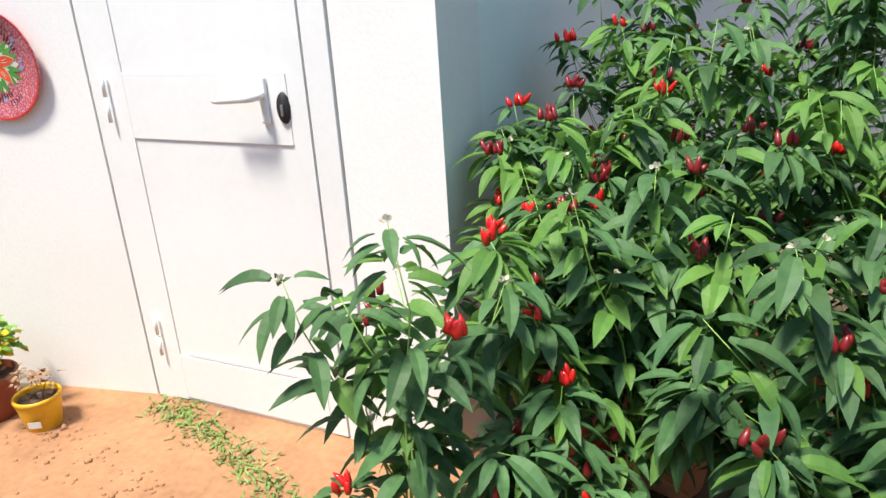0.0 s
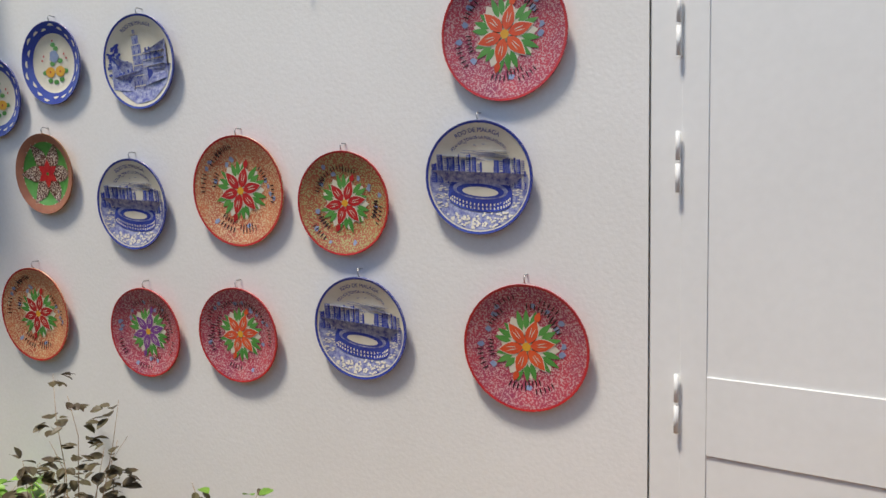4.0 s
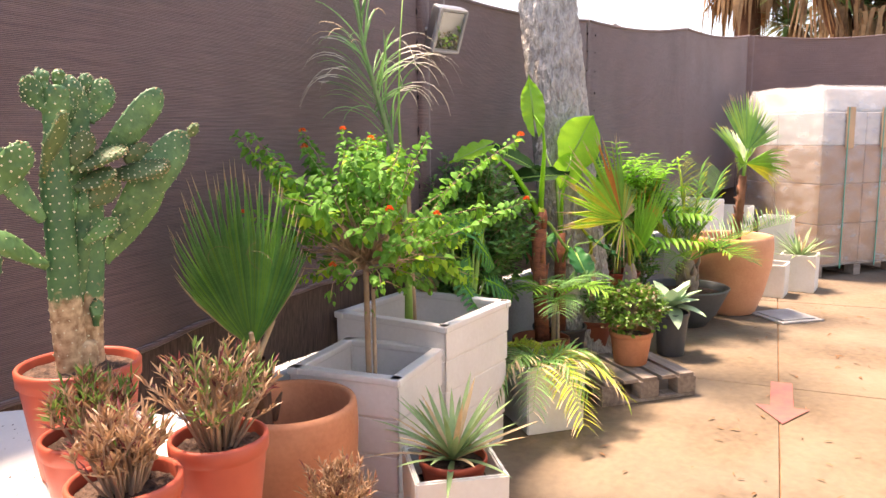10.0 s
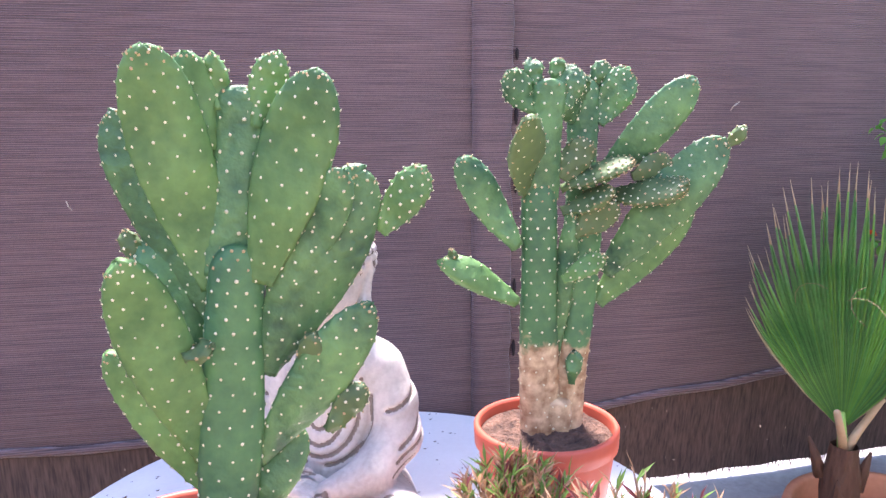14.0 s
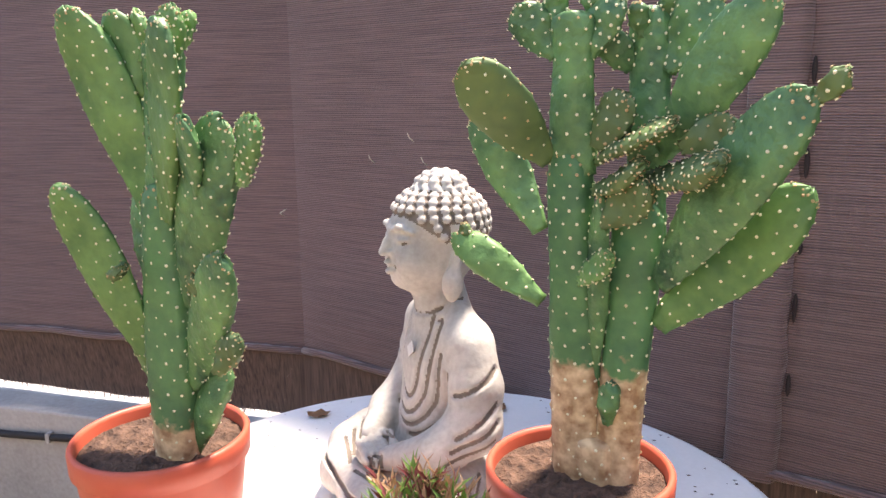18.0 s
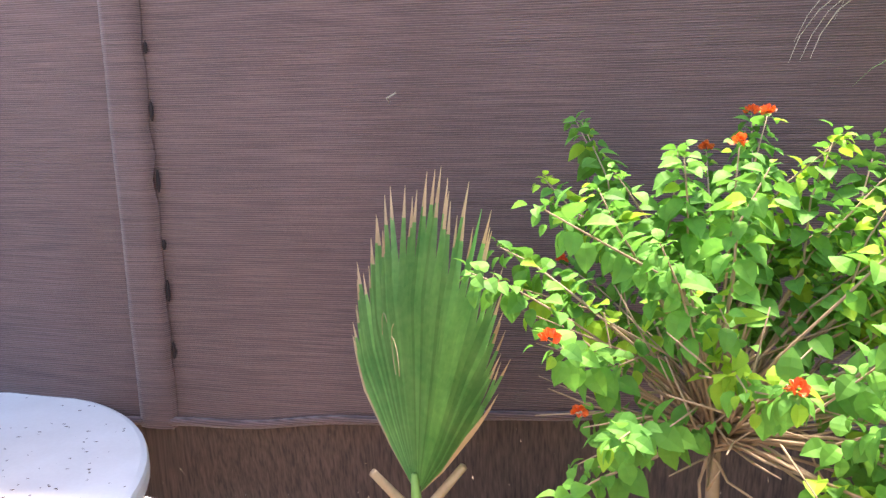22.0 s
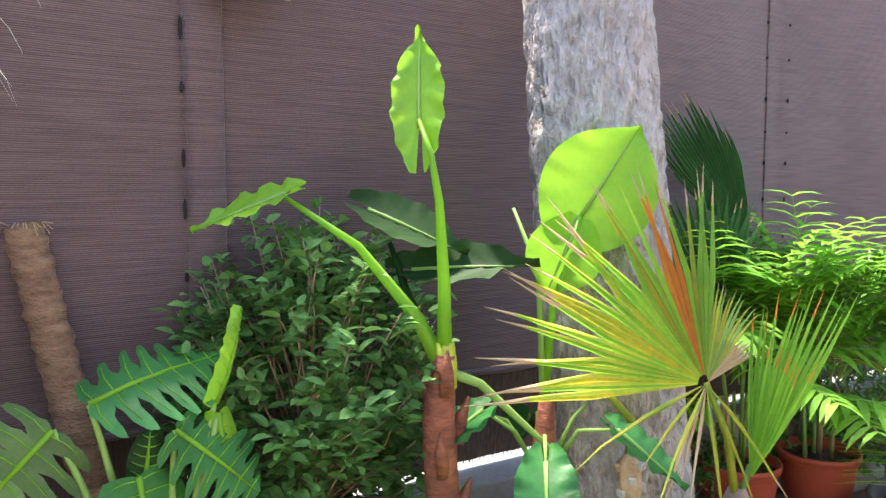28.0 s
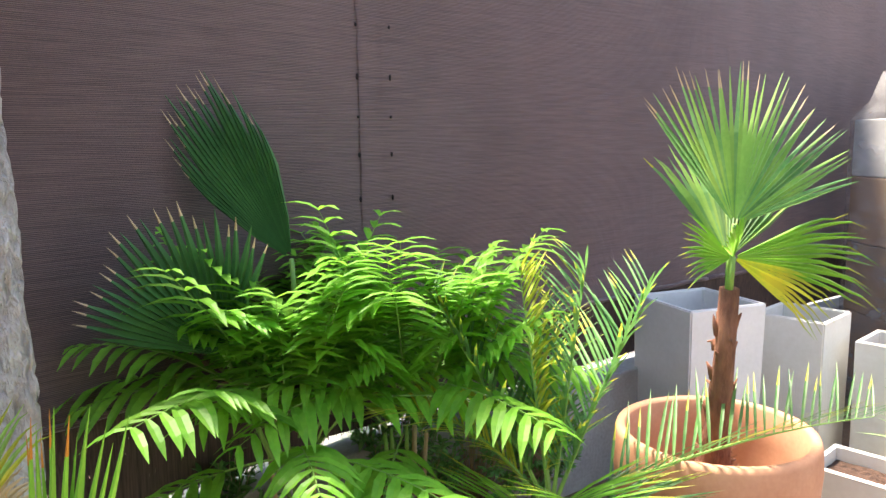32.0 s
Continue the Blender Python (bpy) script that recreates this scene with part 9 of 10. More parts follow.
add_tube(bm, [(0, 0, -0.02), (0.01, 0.0, 0.12), (0.04, 0.01, 0.30), (0.075, 0.02, 0.52), (0.10, 0.025, 0.76)], [0.085, 0.062, 0.040, 0.032, 0.030], 16, True, 0.06)
part("trunk", bm, M_SHAG, tp, "slim reddish shaggy trunk", True)
rg = random.Random(5)
for k in range(34):
    a, z = k * 2.4, 0.02 + 0.019 * k
    o = Vector((math.cos(a), math.sin(a), 0))
    c = Vector((0.13 * z, 0.03 * z, z))
    w = max(0.034, 0.085 - 0.22 * z)
    stalk(tp, [c + o * w * 0.7, c + o * w + Vector((0, 0, 0.03)), c + o * (w + rg.uniform(0.008, 0.022)) + Vector((0, 0, rg.uniform(0.02, 0.08)))], [0.013, 0.009, 0.002], M_SHAG, "leaf_stub", 5)
bm = bmesh.new()
for k in range(220):
    a, z = rg.uniform(0, 6.28), rg.uniform(0.0, 0.26)
    o = Vector((math.cos(a), math.sin(a), 0))
    w = max(0.036, 0.088 - 0.22 * z)
    p = Vector((0.1 * z, 0.02 * z, z)) + o * w
    add_tube(bm, [p, p + o * rg.uniform(0.01, 0.03) + Vector((rg.uniform(-.01, .01), rg.uniform(-.01, .01), rg.uniform(-.02, .03)))], [0.0016, 0.0005], 3)
part("trunk_fibre", bm, M_SHAG, tp, "shaggy brown fibres", False, "stuff")
PR, PN = Vector((-0.60, 0.80, 0.0)), Vector((0.78, 0.58, 0.22))
PU = Vector((-0.17, -0.12, 0.98))


def pdir(deg, out=0.0):
    return PU * math.cos(radians(deg)) + PR * math.sin(radians(deg)) + PN * out


HUBS = ((-7.97, 1.815, 1.375), (-8.00, 1.81, 1.27))
for k, (h, deg, out, R, sp, n, mt, dr) in enumerate(((0, 18, 0.0, 0.50, 118, 34, M_PALM, 0.06), (1, -78, 0.25, 0.24, 60, 12, M_PALM_B, 0.35), (1, 92, 0.35, 0.42, 46, 12, M_PALM_B, 0.55),
                                                    (1, 130, 0.5, 0.30, 40, 8, M_PALM_Y, 0.7), (1, 20, -0.5, 0.42, 90, 20, M_PALM, 0.2), (1, -30, 0.7, 0.16, 70, 9, M_PALM_B, 0.6))):
    hub = Vector(HUBS[h]) - TP + PN * (0.02 * out)
    stalk(tp, [Vector((0.095, 0.025, 0.72)), Vector((0.10, 0.025, 0.72)).lerp(hub, 0.5), hub], [0.012, 0.010, 0.007], M_PETI)
    fan_leaf(tp, hub, pdir(deg, out), PN + Vector((0, 0, 0.5 * abs(out))), R, sp, n, mt, M_TAN if k == 0 else M_PALM_Y, 0.55, 0.6, dr, 0.7, 80 + k, even=0.08, cup=0.06, jit=0.08, alt=(0.4, M_PALM_L, True))

# ---------- small palms, bushes, agave, yuccas ----------
def yucca(m, n, L, w, label, seed, material=None, cat="yucca"):
    th = thing("yucca", m, label, cat)
    rg = random.Random(seed)
    for k in range(n):
        a, el = k * 2.4, 0.25 + 1.5 * (k / n)
        d = Vector((math.cos(a), math.sin(a), el)).normalized()
        vs, fs = blade(L * rg.uniform(0.75, 1.05), w, 0.5, rg.uniform(0.05, 0.35) * (1 - k / n), 6)
        y = Vector((0, 0, 1)).cross(d).normalized()
        z = d.cross(y)
        vs = [d * (v[0]) + y * v[1] + z * v[2] + Vector((0, 0, 0.0)) for v in vs]
        mesh_part("leaf", vs, fs, [material or M_YUCCA, M_TAN], th, "", True, "", [1 if rg.random() < 0.12 else 0] * len(fs))
    return th


yucca(pose(-4.24, -0.33, 0.355), 46, 0.34, 0.011, "spiky grey-green yucca in the cream planter", 1)
yucca(pose(-9.12, 2.72, 0.30), 40, 0.36, 0.011, "spiky yucca in a cream planter", 2)
ag = thing("agave", pose(-6.85, 1.01, 0.27), "pale grey-green agave rosette in a grey pot", "agave")
rg = random.Random(3)
for k in range(17):
    a, el = k * 2.4, -0.15 + 1.6 * (k / 17)
    d = Vector((math.cos(a), math.sin(a), el)).normalized()
    vs, fs = blade(0.25 * rg.uniform(0.85, 1.05), 0.05, 0.35, 0.30 * (1 - k / 17) + 0.02, 8)
    y = Vector((0, 0, 1)).cross(d).normalized()
    z = d.cross(y)
    mesh_part("leaf", [d * v[0] + y * v[1] + z * v[2] + Vector((0, 0, 0.06)) for v in vs], fs, M_AGAVE, ag, "", True)
pot(pose(-6.85, 1.01, 0.0), 0.12, 0.30, M_GREYPOT, "dark grey plastic pot with an agave", 0.75)


def bush(m, rx, rz, n, label, seed, material, leafsize=0.022, second=None):
    th = thing("round_bush", m, label, "shrub", "clipped bushes")
    rg = random.Random(seed)
    tips = []
    for k in range(n):
        d = Vector((rg.gauss(0, 1), rg.gauss(0, 1), rg.gauss(0.35, 0.9))).normalized()
        r = rg.uniform(0.8, 1.04)
        tips.append(Vector((rx * d.x * r, rx * d.y * r, rz * 0.95 + rz * d.z * r)))
    lines = branchy(th, (0, 0, -0.03), (0, 0, rz * 0.35), tips, 0.010, M_TWIG, seed)
    sp = []
    for ln in lines:
        for q in range(16):
            p, tg = along(ln, rg.uniform(0.7, 0.999))
            sp.append((p + Vector((rg.gauss(0, .016), rg.gauss(0, .016), rg.gauss(0, .016))), tg + Vector((rg.gauss(0, .8), rg.gauss(0, .8), rg.gauss(0.2, .6))), rg.uniform(0.8, 1.25) * leafsize, rg.uniform(-1, 1), 1 if second and rg.random() < 0.12 else 0))
    place_leaves("foliage", LEAF_R, sp, [material, second or material], th, "small dense leaves", mats=True)
    return th


pot(pose(-6.17, 0.62, 0.142), 0.13, 0.20, M_TERRA, "terracotta pot with a clipped bush", 0.75, rim=0.03)
bush(pose(-6.17, 0.62, 0.32), 0.19, 0.16, 110, "clipped round bush with flower heads", 4, M_BOXW, 0.026, M_TAN)
pot(pose(-6.46, 0.43, 0.142), 0.12, 0.20, M_BROWNPOT, "brown pot with a small clipped bush", 0.75, rim=0.03)
bush(pose(-6.46, 0.43, 0.32), 0.15, 0.14, 80, "small dark clipped bush", 5, M_SHRUB, 0.024)
sp_ = thing("date_palm", pose(-5.92, 0.14, 0.32), "small date palm beside the cream planter", "palm")
stalk(sp_, [(0, 0, -0.05), (0.0, 0.0, 0.24)], [0.02, 0.014], M_TAN, "trunk")
stalk(sp_, [(0.03, 0.02, -0.05), (0.03, 0.02, 0.2)], [0.014, 0.01], M_STUMP, "trunk")
rg = random.Random(9)
for k in range(9):
    a = 2.4 * k
    pinnate(sp_, (0, 0, 0.24), (math.cos(a), math.sin(a), 0.7 + 0.12 * k), rg.uniform(0.36, 0.5), 16, 0.17, 0.045, M_PALM_B if k % 2 else M_PALM, 0.5, 0.25, k, None, 0.2, 0.004, 0.03, 0.3)
pot(pose(-5.92, 0.14, 0.0), 0.14, 0.30, M_BROWNPOT, "brown plastic pot with a small palm", 0.78)
dp = thing("date_palm", pose(-5.54, 0.06, 0.29), "drooping date palm in the cream planter", "palm")
for k in range(13):
    a = 2.4 * k + 0.4
    pinnate(dp, (0, 0, 0.0), (math.cos(a), math.sin(a), 0.75 + 0.05 * k), rg.uniform(0.45, 0.62), 22, 0.17, 0.035, M_PALM if k % 3 else M_PALM_Y, 0.85, 0.25, 30 + k, M_TAN, 0.15, 0.005, 0.08, 0.35)

# ---------- roses and shrubs along the white wall ----------
def rose(m, H, spread, n, label, seed, material, second=None, flowers=0, fcol=None, stake=False, leafsize=0.045):
    th = thing("rose_bush", m, label, "shrub", "roses along the wall")
    rg = random.Random(seed)
    tips = [(rg.gauss(0, spread * 0.5), rg.gauss(0, spread * 0.5), H * rg.uniform(0.45, 1.0)) for _ in range(n)]
    lines = branchy(th, (0, 0, -0.03), (0, 0, H * 0.15), tips, 0.009, M_TWIG, seed)
    sp = []
    for ln in lines:
        for q in range(9):
            p, tg = along(ln, rg.uniform(0.3, 0.999))
            a = rg.uniform(0, 6.28)
            rad = Vector((math.cos(a), math.sin(a), rg.uniform(-0.4, 0.3)))
            for s in range(3):
                dd = rad + Vector((rg.gauss(0, .5), rg.gauss(0, .5), rg.gauss(0, .25)))
                sp.append((p + rad * 0.02 + dd * 0.012, dd, leafsize * rg.uniform(0.7, 1.15), rg.uniform(-.6, .6), 1 if second and rg.random() < 0.35 else 0))
    place_leaves("foliage", LEAF_R, sp, [material, second or material], th, "toothed green leaflets", mats=True)
    for k in range(flowers):
        flower_ball(th, lines[k][-1], 0.026, fcol, k, "bloom", 18)
    if stake:
        stalk(th, [(0.02, 0, -0.05), (0.02, 0.0, H * 1.05)], 0.006, M_TAN, "bamboo_stake", 6)
    return th


ROSES = ((-4.40, 1.72, 0.115, 0.20, M_TERRA, 0.50, 0.22, 10, M_ROSE, M_YELP, 0, None), (-4.50, 1.86, 0.10, 0.22, M_BROWNPOT, 0.72, 0.26, 16, M_ROSE, M_BOXW, 0, None), (-4.84, 1.91, 0.11, 0.22, M_BROWNPOT, 0.60, 0.24, 12, M_ROSE, M_ROSE_D, 1, M_MAGENTA),
         (-4.72, 2.03, 0.10, 0.20, M_ORANGE, 0.62, 0.24, 14, M_ROSE, M_BOXW, 0, None), (-5.15, 2.06, 0, 0.22, M_PLAST_BLACK, 0.62, 0.24, 14, M_ROSE, M_ROSE_D, 2, M_MAGENTA), (-5.40, 2.19, 0, 0.22, M_PLAST_BLACK, 0.55, 0.22, 12, M_ROSE_D, M_ROSE, 0, None),
         (-5.66, 2.30, 0, 0.24, M_PLAST_BLACK, 0.62, 0.20, 12, M_ROSE, M_ROSE_D, 0, None), (-5.95, 2.45, 0, 0.24, M_PLAST_BLACK, 0.6, 0.2, 10, M_ROSE_D, M_ROSE, 0, None))
for k, (x, y, R, H, pm, h, spd, n, lm, l2, nf, fc) in enumerate(ROSES):
    if R:
        pot(pose(x, y, 0), R, H, pm, "plastic flower pot with a rose by the wall", 0.75, "rose pots along the wall")
    else:
        square_planter(pose(x, y, 0, 0, 0, -24), 0.19, H, pm, "black square pot with a rose by the wall", 0.008, 0, 0.85, 0.85, "square_pot", "rose pots along the wall")
    rose(pose(x, y, H * 0.86), h, spd, n, "leggy rose bush in a pot by the wall", 200 + k, lm, l2, nf, fc)
for k, (x, y, h) in enumerate(((-6.20, 2.62, 1.25), (-6.42, 2.74, 1.30))):
    square_planter(pose(x, y, 0, 0, 0, -24), 0.22, 0.26, M_PLAST_BLACK, "black square pot with a climber by the wall", 0.008, 0, 0.85, 0.85, "square_pot", "rose pots along the wall")
    rose(pose(x, y, 0.22), h, 0.20, 26, "climber tied to a bamboo stake by the wall", 230 + k, M_ROSE, M_ROSE_D, 1, M_PETALW, True)
for k, (x, y, h, n, a, b, fc, nf) in enumerate(((-3.80, 1.70, 0.42, 22, M_BOXW, M_ROSE, M_YELP, 1), (-3.30, 1.66, 0.84, 18, M_ROSE_D, M_ROSE_D, None, 0), (-2.74, 1.68, 0.58, 6, M_ROSE_D, M_BOXW, None, 0), (-3.55, 1.68, 0.40, 14, M_BOXW, M_BOXW, None, 0))):
    pot(pose(x, y, 0), 0.11, 0.20, M_BROWNPOT, "brown plastic pot at the foot of the wall", 0.75, "pots at the wall foot")
    rose(pose(x, y, 0.17), h, 0.22, n, "small shrub in a pot at the wall foot", 260 + k, a, b, nf, fc, False, 0.042)

# ---------- pepper plants at the porch ----------
def pepper(m, H, spread, n, label, seed, per=32, leafsize=0.076):
    th = thing("chilli_plant", m, label, "plant", "chilli pepper plants")
    rg = random.Random(seed)
    tips = []
    for k in range(n):
        a, r = rg.uniform(0, 6.28), spread * math.sqrt(rg.random())
        tips.append((r * math.cos(a), r * math.sin(a), H * (0.38 + 0.62 * rg.random() ** 0.6) * (1.05 - 0.25 * r / spread)))
    lines = branchy(th, (0, 0, -0.02), (0, 0, H * 0.2), tips, 0.010, M_PETI, seed)
    sp, fruit, fruit_d, fl = [], [], [], []
    for ln in lines:
        light = rg.random() < 0.3
        for q in range(int(per * 1.35)):
            f = 1 - 0.75 * rg.random() ** 1.5
            p, tg = along(ln, min(0.999, f))
            a = q * 2.4 + rg.uniform(-.4, .4)
            d = Vector((math.cos(a), math.sin(a), rg.uniform(-0.45, 0.35)))
            sp.append((p + d * 0.02, d, leafsize * rg.uniform(0.55, 1.25), rg.uniform(-0.4, 0.4), 1 if light or rg.random() < 0.12 else 0))
        if rg.random() < 0.42:
            dark = rg.random() < 0.5
            for q in range(rg.randint(3, 7)):
                d = Vector((rg.gauss(0, .35), rg.gauss(0, .35), 1)).normalized()
                (fruit_d if dark else fruit).append((ln[-1] + Vector((rg.gauss(0, .012), rg.gauss(0, .012), 0.0)), d))
        elif rg.random() < 0.3:
            fl.append(ln[-1])
    place_leaves("foliage", blade(1, 0.19, 0.35, 0.55, 5), sp, [M_PEP, M_PEP_L], th, "pointed green pepper leaves", mats=True)
    for p, d in fruit + fruit_d:
        bm = bmesh.new()
        L = rg.uniform(0.022, 0.040)
        add_tube(bm, [p, p + d * L * 0.3, p + d * L * 0.7, p + d * L], [0.005, 0.0075, 0.0055, 0.001], 7)
        part("chilli", bm, M_CHILI_D if (p, d) in fruit_d else M_CHILI, th, "", True)
    for k, p in enumerate(fl[:6]):
        flower_ball(th, p, 0.010, M_PETALW, k, "white_flower", 8)
    return th


PEP = ((-0.36, 1.00, 0.17, 0.95, 0.20, 10, 22), (0.02, 1.34, 0.19, 0.85, 0.32, 26, 30), (0.38, 1.12, 0.19, 0.80, 0.32, 26, 30), (0.10, 1.75, 0.19, 1.02, 0.32, 28, 30), (0.55, 1.60, 0.19, 1.05, 0.34, 28, 30),
       (0.05, 2.25, 0.19, 1.24, 0.32, 30, 30), (0.50, 2.20, 0.19, 1.28, 0.34, 28, 30), (0.95, 1.95, 0.19, 1.25, 0.34, 24, 26), (-0.10, 1.06, 0.17, 0.48, 0.20, 12, 24), (0.85, 1.35, 0.19, 0.9, 0.3, 20, 26), (-0.12, 1.78, 0.17, 1.02, 0.24, 20, 30), (-0.20, 1.42, 0.16, 0.72, 0.22, 14, 26))
for k, (x, y, R, H, spd, n, per) in enumerate(PEP):
    pot(pose(x, y, 0), R * 0.7, 0.22, M_TERRA if k % 2 else M_ORANGE, "terracotta-coloured pot with a chilli plant", 0.75, "chilli pots in the porch")
    pepper(pose(x, y, 0.19), H, spd, n, "bushy chilli plant with upright red fruit", 300 + k, per)
pot(pose(-1.86, 1.70, 0), 0.075, 0.12, M_YELLOW, "small yellow plastic pot with a price label", 0.72, rim=0.016)
rose(pose(-1.86, 1.71, 0.10), 0.10, 0.1, 3, "dead stump of a small plant", 291, M_DRYFOL, None, leafsize=0.02)
pot(pose(-2.08, 1.73, 0), 0.10, 0.16, M_BROWNPOT, "brown plastic pot by the wall", 0.75)
rose(pose(-2.08, 1.73, 0.13), 0.26, 0.18, 14, "small shrub with round green and yellow leaves", 290, M_BOXW, M_YELP, leafsize=0.04)
bm = bmesh.new()
add_box(bm, (0.04, 0.001, 0.022), (0, 0, 0))
lb = link_mesh("price_label", bm, M_WHITECARD)
lb.matrix_world = pose(-1.83, 1.633, 0.045, 0, 0, 20)
tagged(lb, "white price sticker on the yellow pot", "label")
rg = random.Random(12)
sp = []
for k in range(900):
    u = rg.random()
    x, y = -1.55 + 0.85 * u + rg.gauss(0, 0.03), 1.86 - 0.55 * u ** 1.3 + rg.gauss(0, 0.035)
    sp.append(((x, y, 0.006), (rg.gauss(0, 1), rg.gauss(0, 1), 0.8), rg.uniform(0.012, 0.03), 0))
tagged(place_leaves("moss", LEAF_N, sp, M_MOSS, None), "low green moss and weeds along a crack", "moss", kind="stuff")

# ---------- fallen leaves ----------
sp = []
for k in range(230):
    s, n = rg.uniform(-1.5, 7.0), rg.gauss(0.0, 0.8)
    p = J0 + JD * s + JN * n
    sp.append(((p.x, p.y, 0.008), (rg.gauss(0, 1), rg.gauss(0, 1), 0.05), rg.uniform(0.02, 0.06), rg.uniform(-.5, .5)))
tagged(place_leaves("fallen_leaves", LEAF_N, sp, M_DRYLEAF, None), "dry brown leaves scattered over the concrete", "leaves", kind="stuff")

# ---------- beyond the fence: tall palms ----------
M_THATCH = mat("dead_palm_thatch", (0.36, 0.24, 0.12), 0.95, (0.17, 0.10, 0.055), 3, 20, 0.3, rnd=0.3)
M_FARGREEN = leaf_mat("far_palm_green", (0.17, 0.31, 0.09), (0.07, 0.15, 0.045), 0.4, 0.25)


def washingtonia(x, y, H, seed, skirt, n, R):
    th = thing("tall_palm", pose(x, y, 0), "tall fan palm with a skirt of dead fronds", "palm", "palms beyond the fence")
    rg = random.Random(seed)
    stalk(th, [(0, 0, 0), (0.05, 0, H * 0.5), (0, 0, H)], [0.28, 0.22, 0.2], M_FIBRE, "trunk", 12)
    for k in range(n):
        a, el = k * 2.4, rg.uniform(-0.2, 1.4)
        d = Vector((math.cos(a), math.sin(a), el)).normalized()
        fan_leaf(th, Vector((0, 0, H)) + d * R * 0.8, d, (0, 0, 1) if abs(d.z) < 0.9 else (1, 0, 0), R, 130, 13, M_FARGREEN, M_TAN, 0.3, 0.3, 0.5, 0.3, seed * 50 + k, name="frond")
    vs, fs = [], []
    for k in range(skirt):
        a, z = rg.uniform(0, 6.28), H - rg.uniform(-0.2, 1.0) * 2.4
        r0, r1 = rg.uniform(0.2, 0.4), rg.uniform(0.4, 0.85)
        L = rg.uniform(0.7, 1.5)
        o = len(vs)
        t = Vector((-math.sin(a), math.cos(a), 0)) * rg.uniform(0.03, 0.07)
        p0, p1 = Vector((r0 * math.cos(a), r0 * math.sin(a), z)), Vector((r1 * math.cos(a), r1 * math.sin(a), z - L * 0.45))
        p2 = p1 + Vector((0.05 * math.cos(a), 0.05 * math.sin(a), -L * 0.6))
        vs += [p0 - t, p0 + t, p1 - t, p1 + t, p2]
        fs += [(o, o + 1, o + 3, o + 2), (o + 2, o + 3, o + 4)]
    mesh_part("dead_skirt", vs, fs, M_THATCH, th, "hanging skirt of dry brown fronds", False, "stuff")
    return th


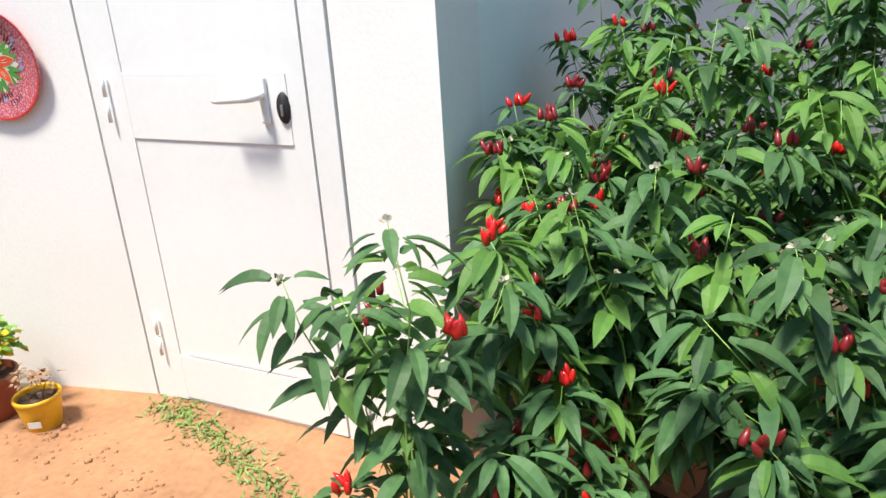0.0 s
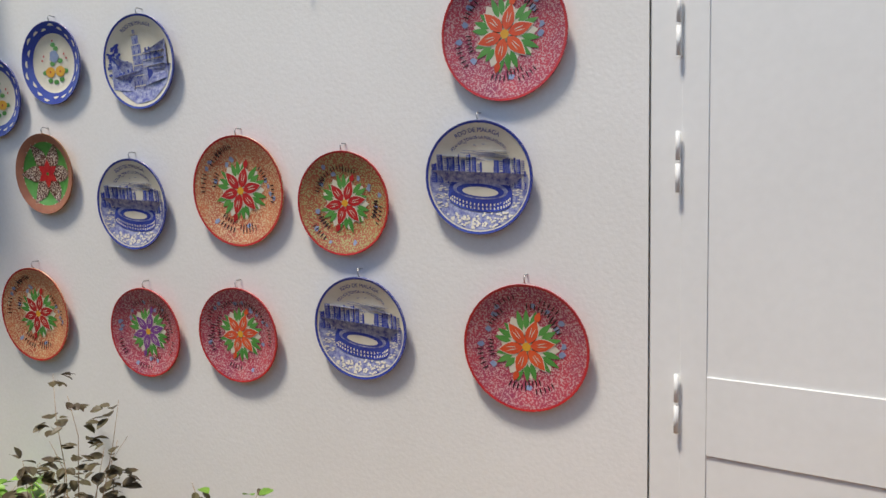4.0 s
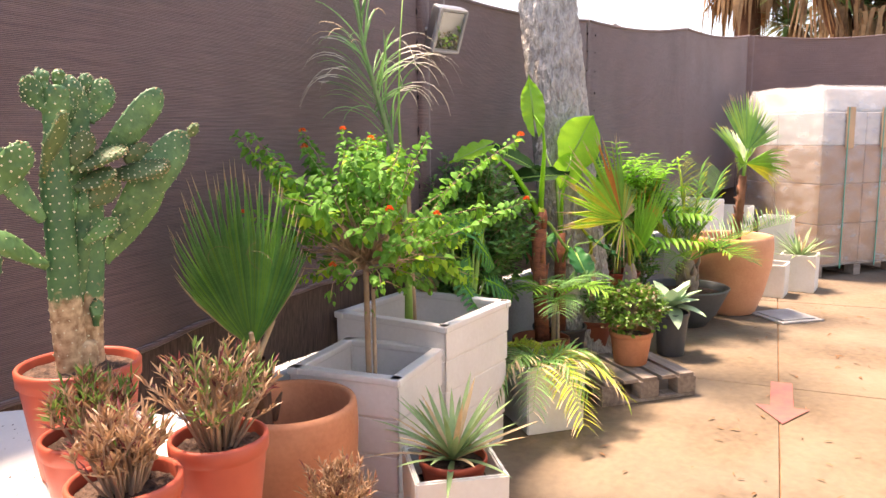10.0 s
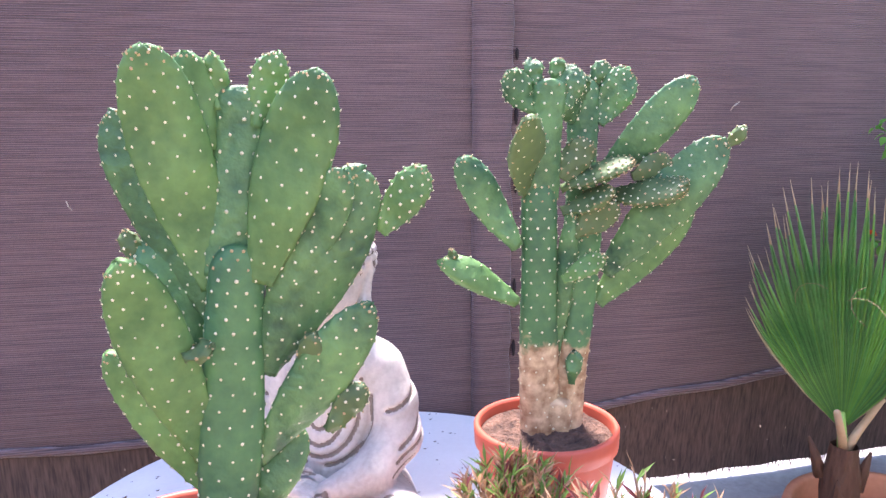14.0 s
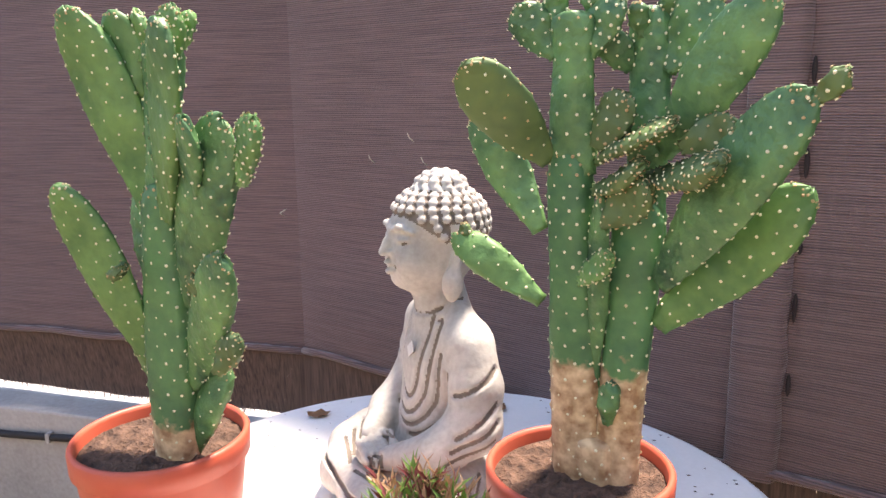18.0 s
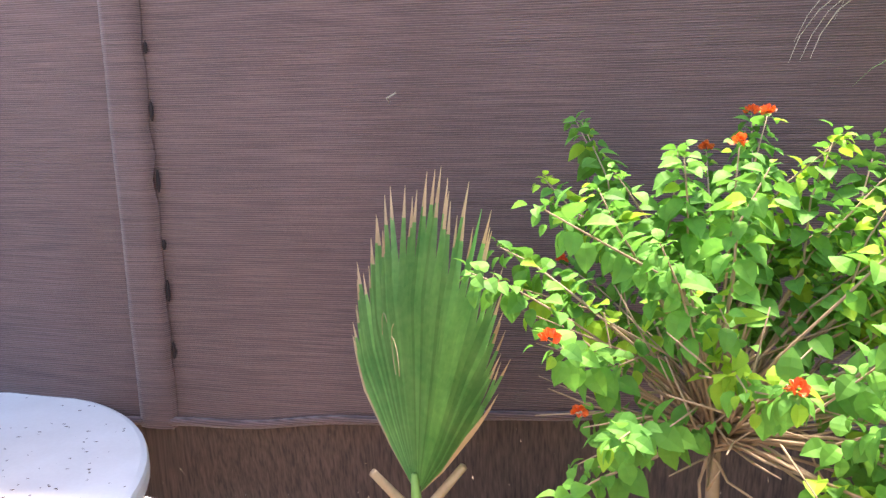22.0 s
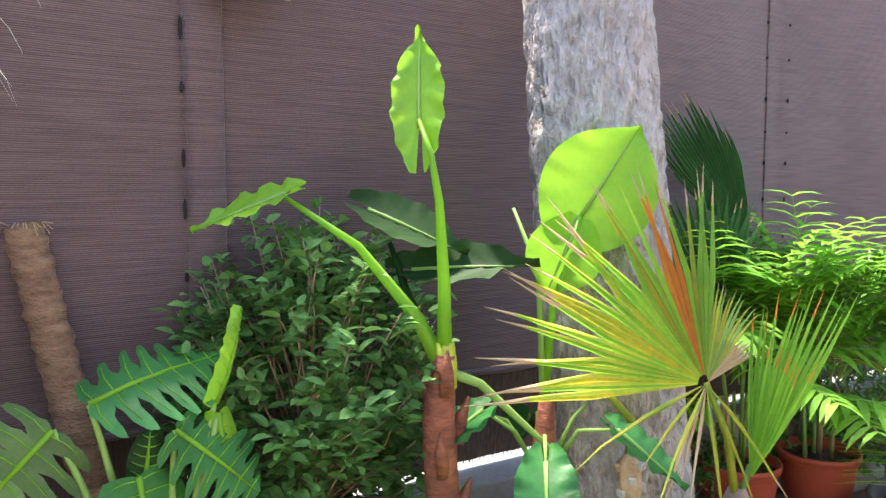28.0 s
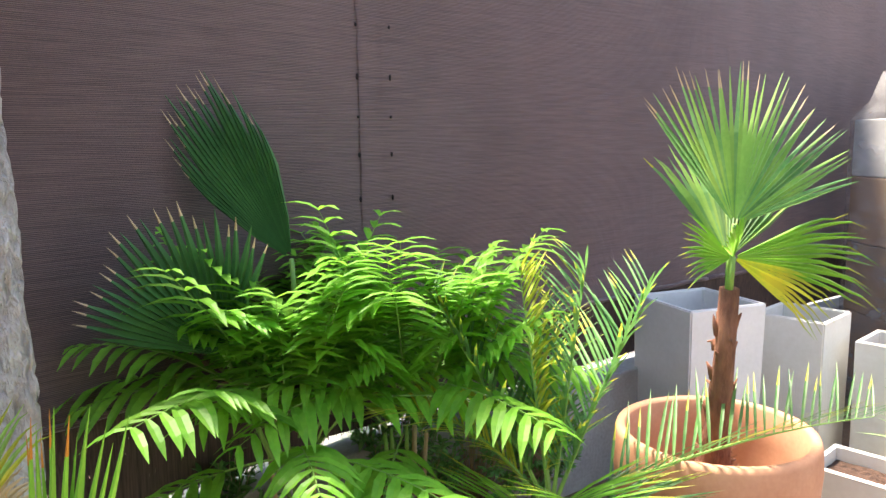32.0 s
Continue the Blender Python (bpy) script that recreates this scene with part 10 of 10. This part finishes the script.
def yucca_tree(x, y, H, seed, heads):
    th = thing("tree_yucca", pose(x, y, 0), "tree yucca with spiky green heads and dead leaves", "tree", "palms beyond the fence")
    rg = random.Random(seed)
    stalk(th, [(0, 0, 0), (0, 0, H * 0.6)], [0.25, 0.2], M_FIBRE, "trunk", 10)
    vs, fs, mi = [], [], []
    for h in range(heads):
        c = Vector((rg.gauss(0, 0.95), rg.gauss(0, 0.95), H + rg.uniform(-0.5, 0.95)))
        stalk(th, [(0, 0, H * 0.55), Vector((0, 0, H * 0.55)).lerp(c, 0.5) + Vector((0, 0, -0.1)), c], [0.12, 0.1, 0.08], M_FIBRE, "limb", 7)
        for k in range(190):
            d = Vector((rg.gauss(0, 1), rg.gauss(0, 1), rg.gauss(0.35, 0.8))).normalized()
            L = rg.uniform(0.55, 0.9)
            dead = d.z < -0.55
            sd = d.cross(Vector((0, 0, 1)))
            sd = sd.normalized() * 0.036 if sd.length > 0.01 else Vector((0.036, 0, 0))
            o = len(vs)
            m1 = c + d * L * 0.5
            tip = c + d * L + Vector((0, 0, -0.22 * L - (0.35 if dead else 0)))
            vs += [c, m1 + sd, tip, m1 - sd]
            fs += [(o, o + 1, o + 2, o + 3)]
            mi += [1 if dead else 0]
    for k in range(620):
        a, r0 = rg.uniform(0, 6.283), rg.uniform(0.3, 1.25)
        top = Vector((r0 * math.cos(a), r0 * math.sin(a), H - rg.uniform(0.3, 1.1)))
        low = top + Vector((rg.gauss(0, 0.12), rg.gauss(0, 0.12), -rg.uniform(0.6, 1.1)))
        sd = Vector((-math.sin(a), math.cos(a), 0)) * rg.uniform(0.02, 0.04)
        o = len(vs)
        vs += [top - sd, top + sd, low]
        fs += [(o, o + 1, o + 2)]
        mi += [1]
    mesh_part("spiky_leaves", vs, fs, [M_FARGREEN, M_THATCH], th, "spiky green and dead leaves", False, "stuff", mi)
    return th


washingtonia(-16.6, 4.40, 6.9, 1, 1000, 20, 0.9)
yucca_tree(-15.3, 6.1, 3.95, 3, 18)
yucca_tree(-15.0, 7.7, 4.1, 5, 14)
hs = thing("far_house", pose(-21.0, 2.3, 0, 0, 0, 20), "white house gable showing above the fence", "house")
bm = bmesh.new()
add_box(bm, (1.0, 0.5, 4.0), (0, 0, 2.0))
part("wall", bm, M_WALL, hs)
bm = bmesh.new()
for g in (-1, 1):
    add_box(bm, (1.2, 0.42, 0.06), (0, g * 0.17, 4.06), 0, 0, rot=Euler((radians(-g * 24), 0, 0)).to_matrix())
part("roof", bm, M_KERB, hs)

# ---------- earth clods by the door, loose thread ends on the fence ----------
rg = random.Random(77)
vs, fs = [], []
for k in range(170):
    u = rg.random()
    c = Vector((-1.95 + 0.75 * u + rg.gauss(0, 0.05), 1.80 - 0.34 * u - abs(rg.gauss(0, 0.13)), 0.004))
    r = rg.uniform(0.003, 0.011) * (1 if rg.random() < 0.85 else 1.8)
    o = len(vs)
    for dx, dy, dz in ((1, 0, 0), (0, 1, 0), (-1, 0, 0), (0, -1, 0), (0, 0, 0.8), (0, 0, -0.4)):
        vs.append(c + Vector((dx, dy, dz)) * r * rg.uniform(0.7, 1.3))
    for a, b in ((0, 1), (1, 2), (2, 3), (3, 0)):
        fs += [(o + a, o + b, o + 4), (o + b, o + a, o + 5)]
mesh_part("earth_clods", vs, fs, M_EARTH, None, "loose clods of orange earth by the door", True, "stuff")
for k, (x, y, z) in enumerate(((-2.586, -2.03, 1.357), (-2.262, -2.18, 1.186), (-2.744, -1.95, 1.358), (-4.065, -1.35, 1.573), (-2.706, -1.97, 1.416))):
    stalk(fence, [(x, y, z), (x + 0.008, y + 0.012, z + 0.010), (x + 0.012 * (-1) ** k, y + 0.016, z + 0.022)], 0.0016, M_PETALW, "loose_thread", 4)
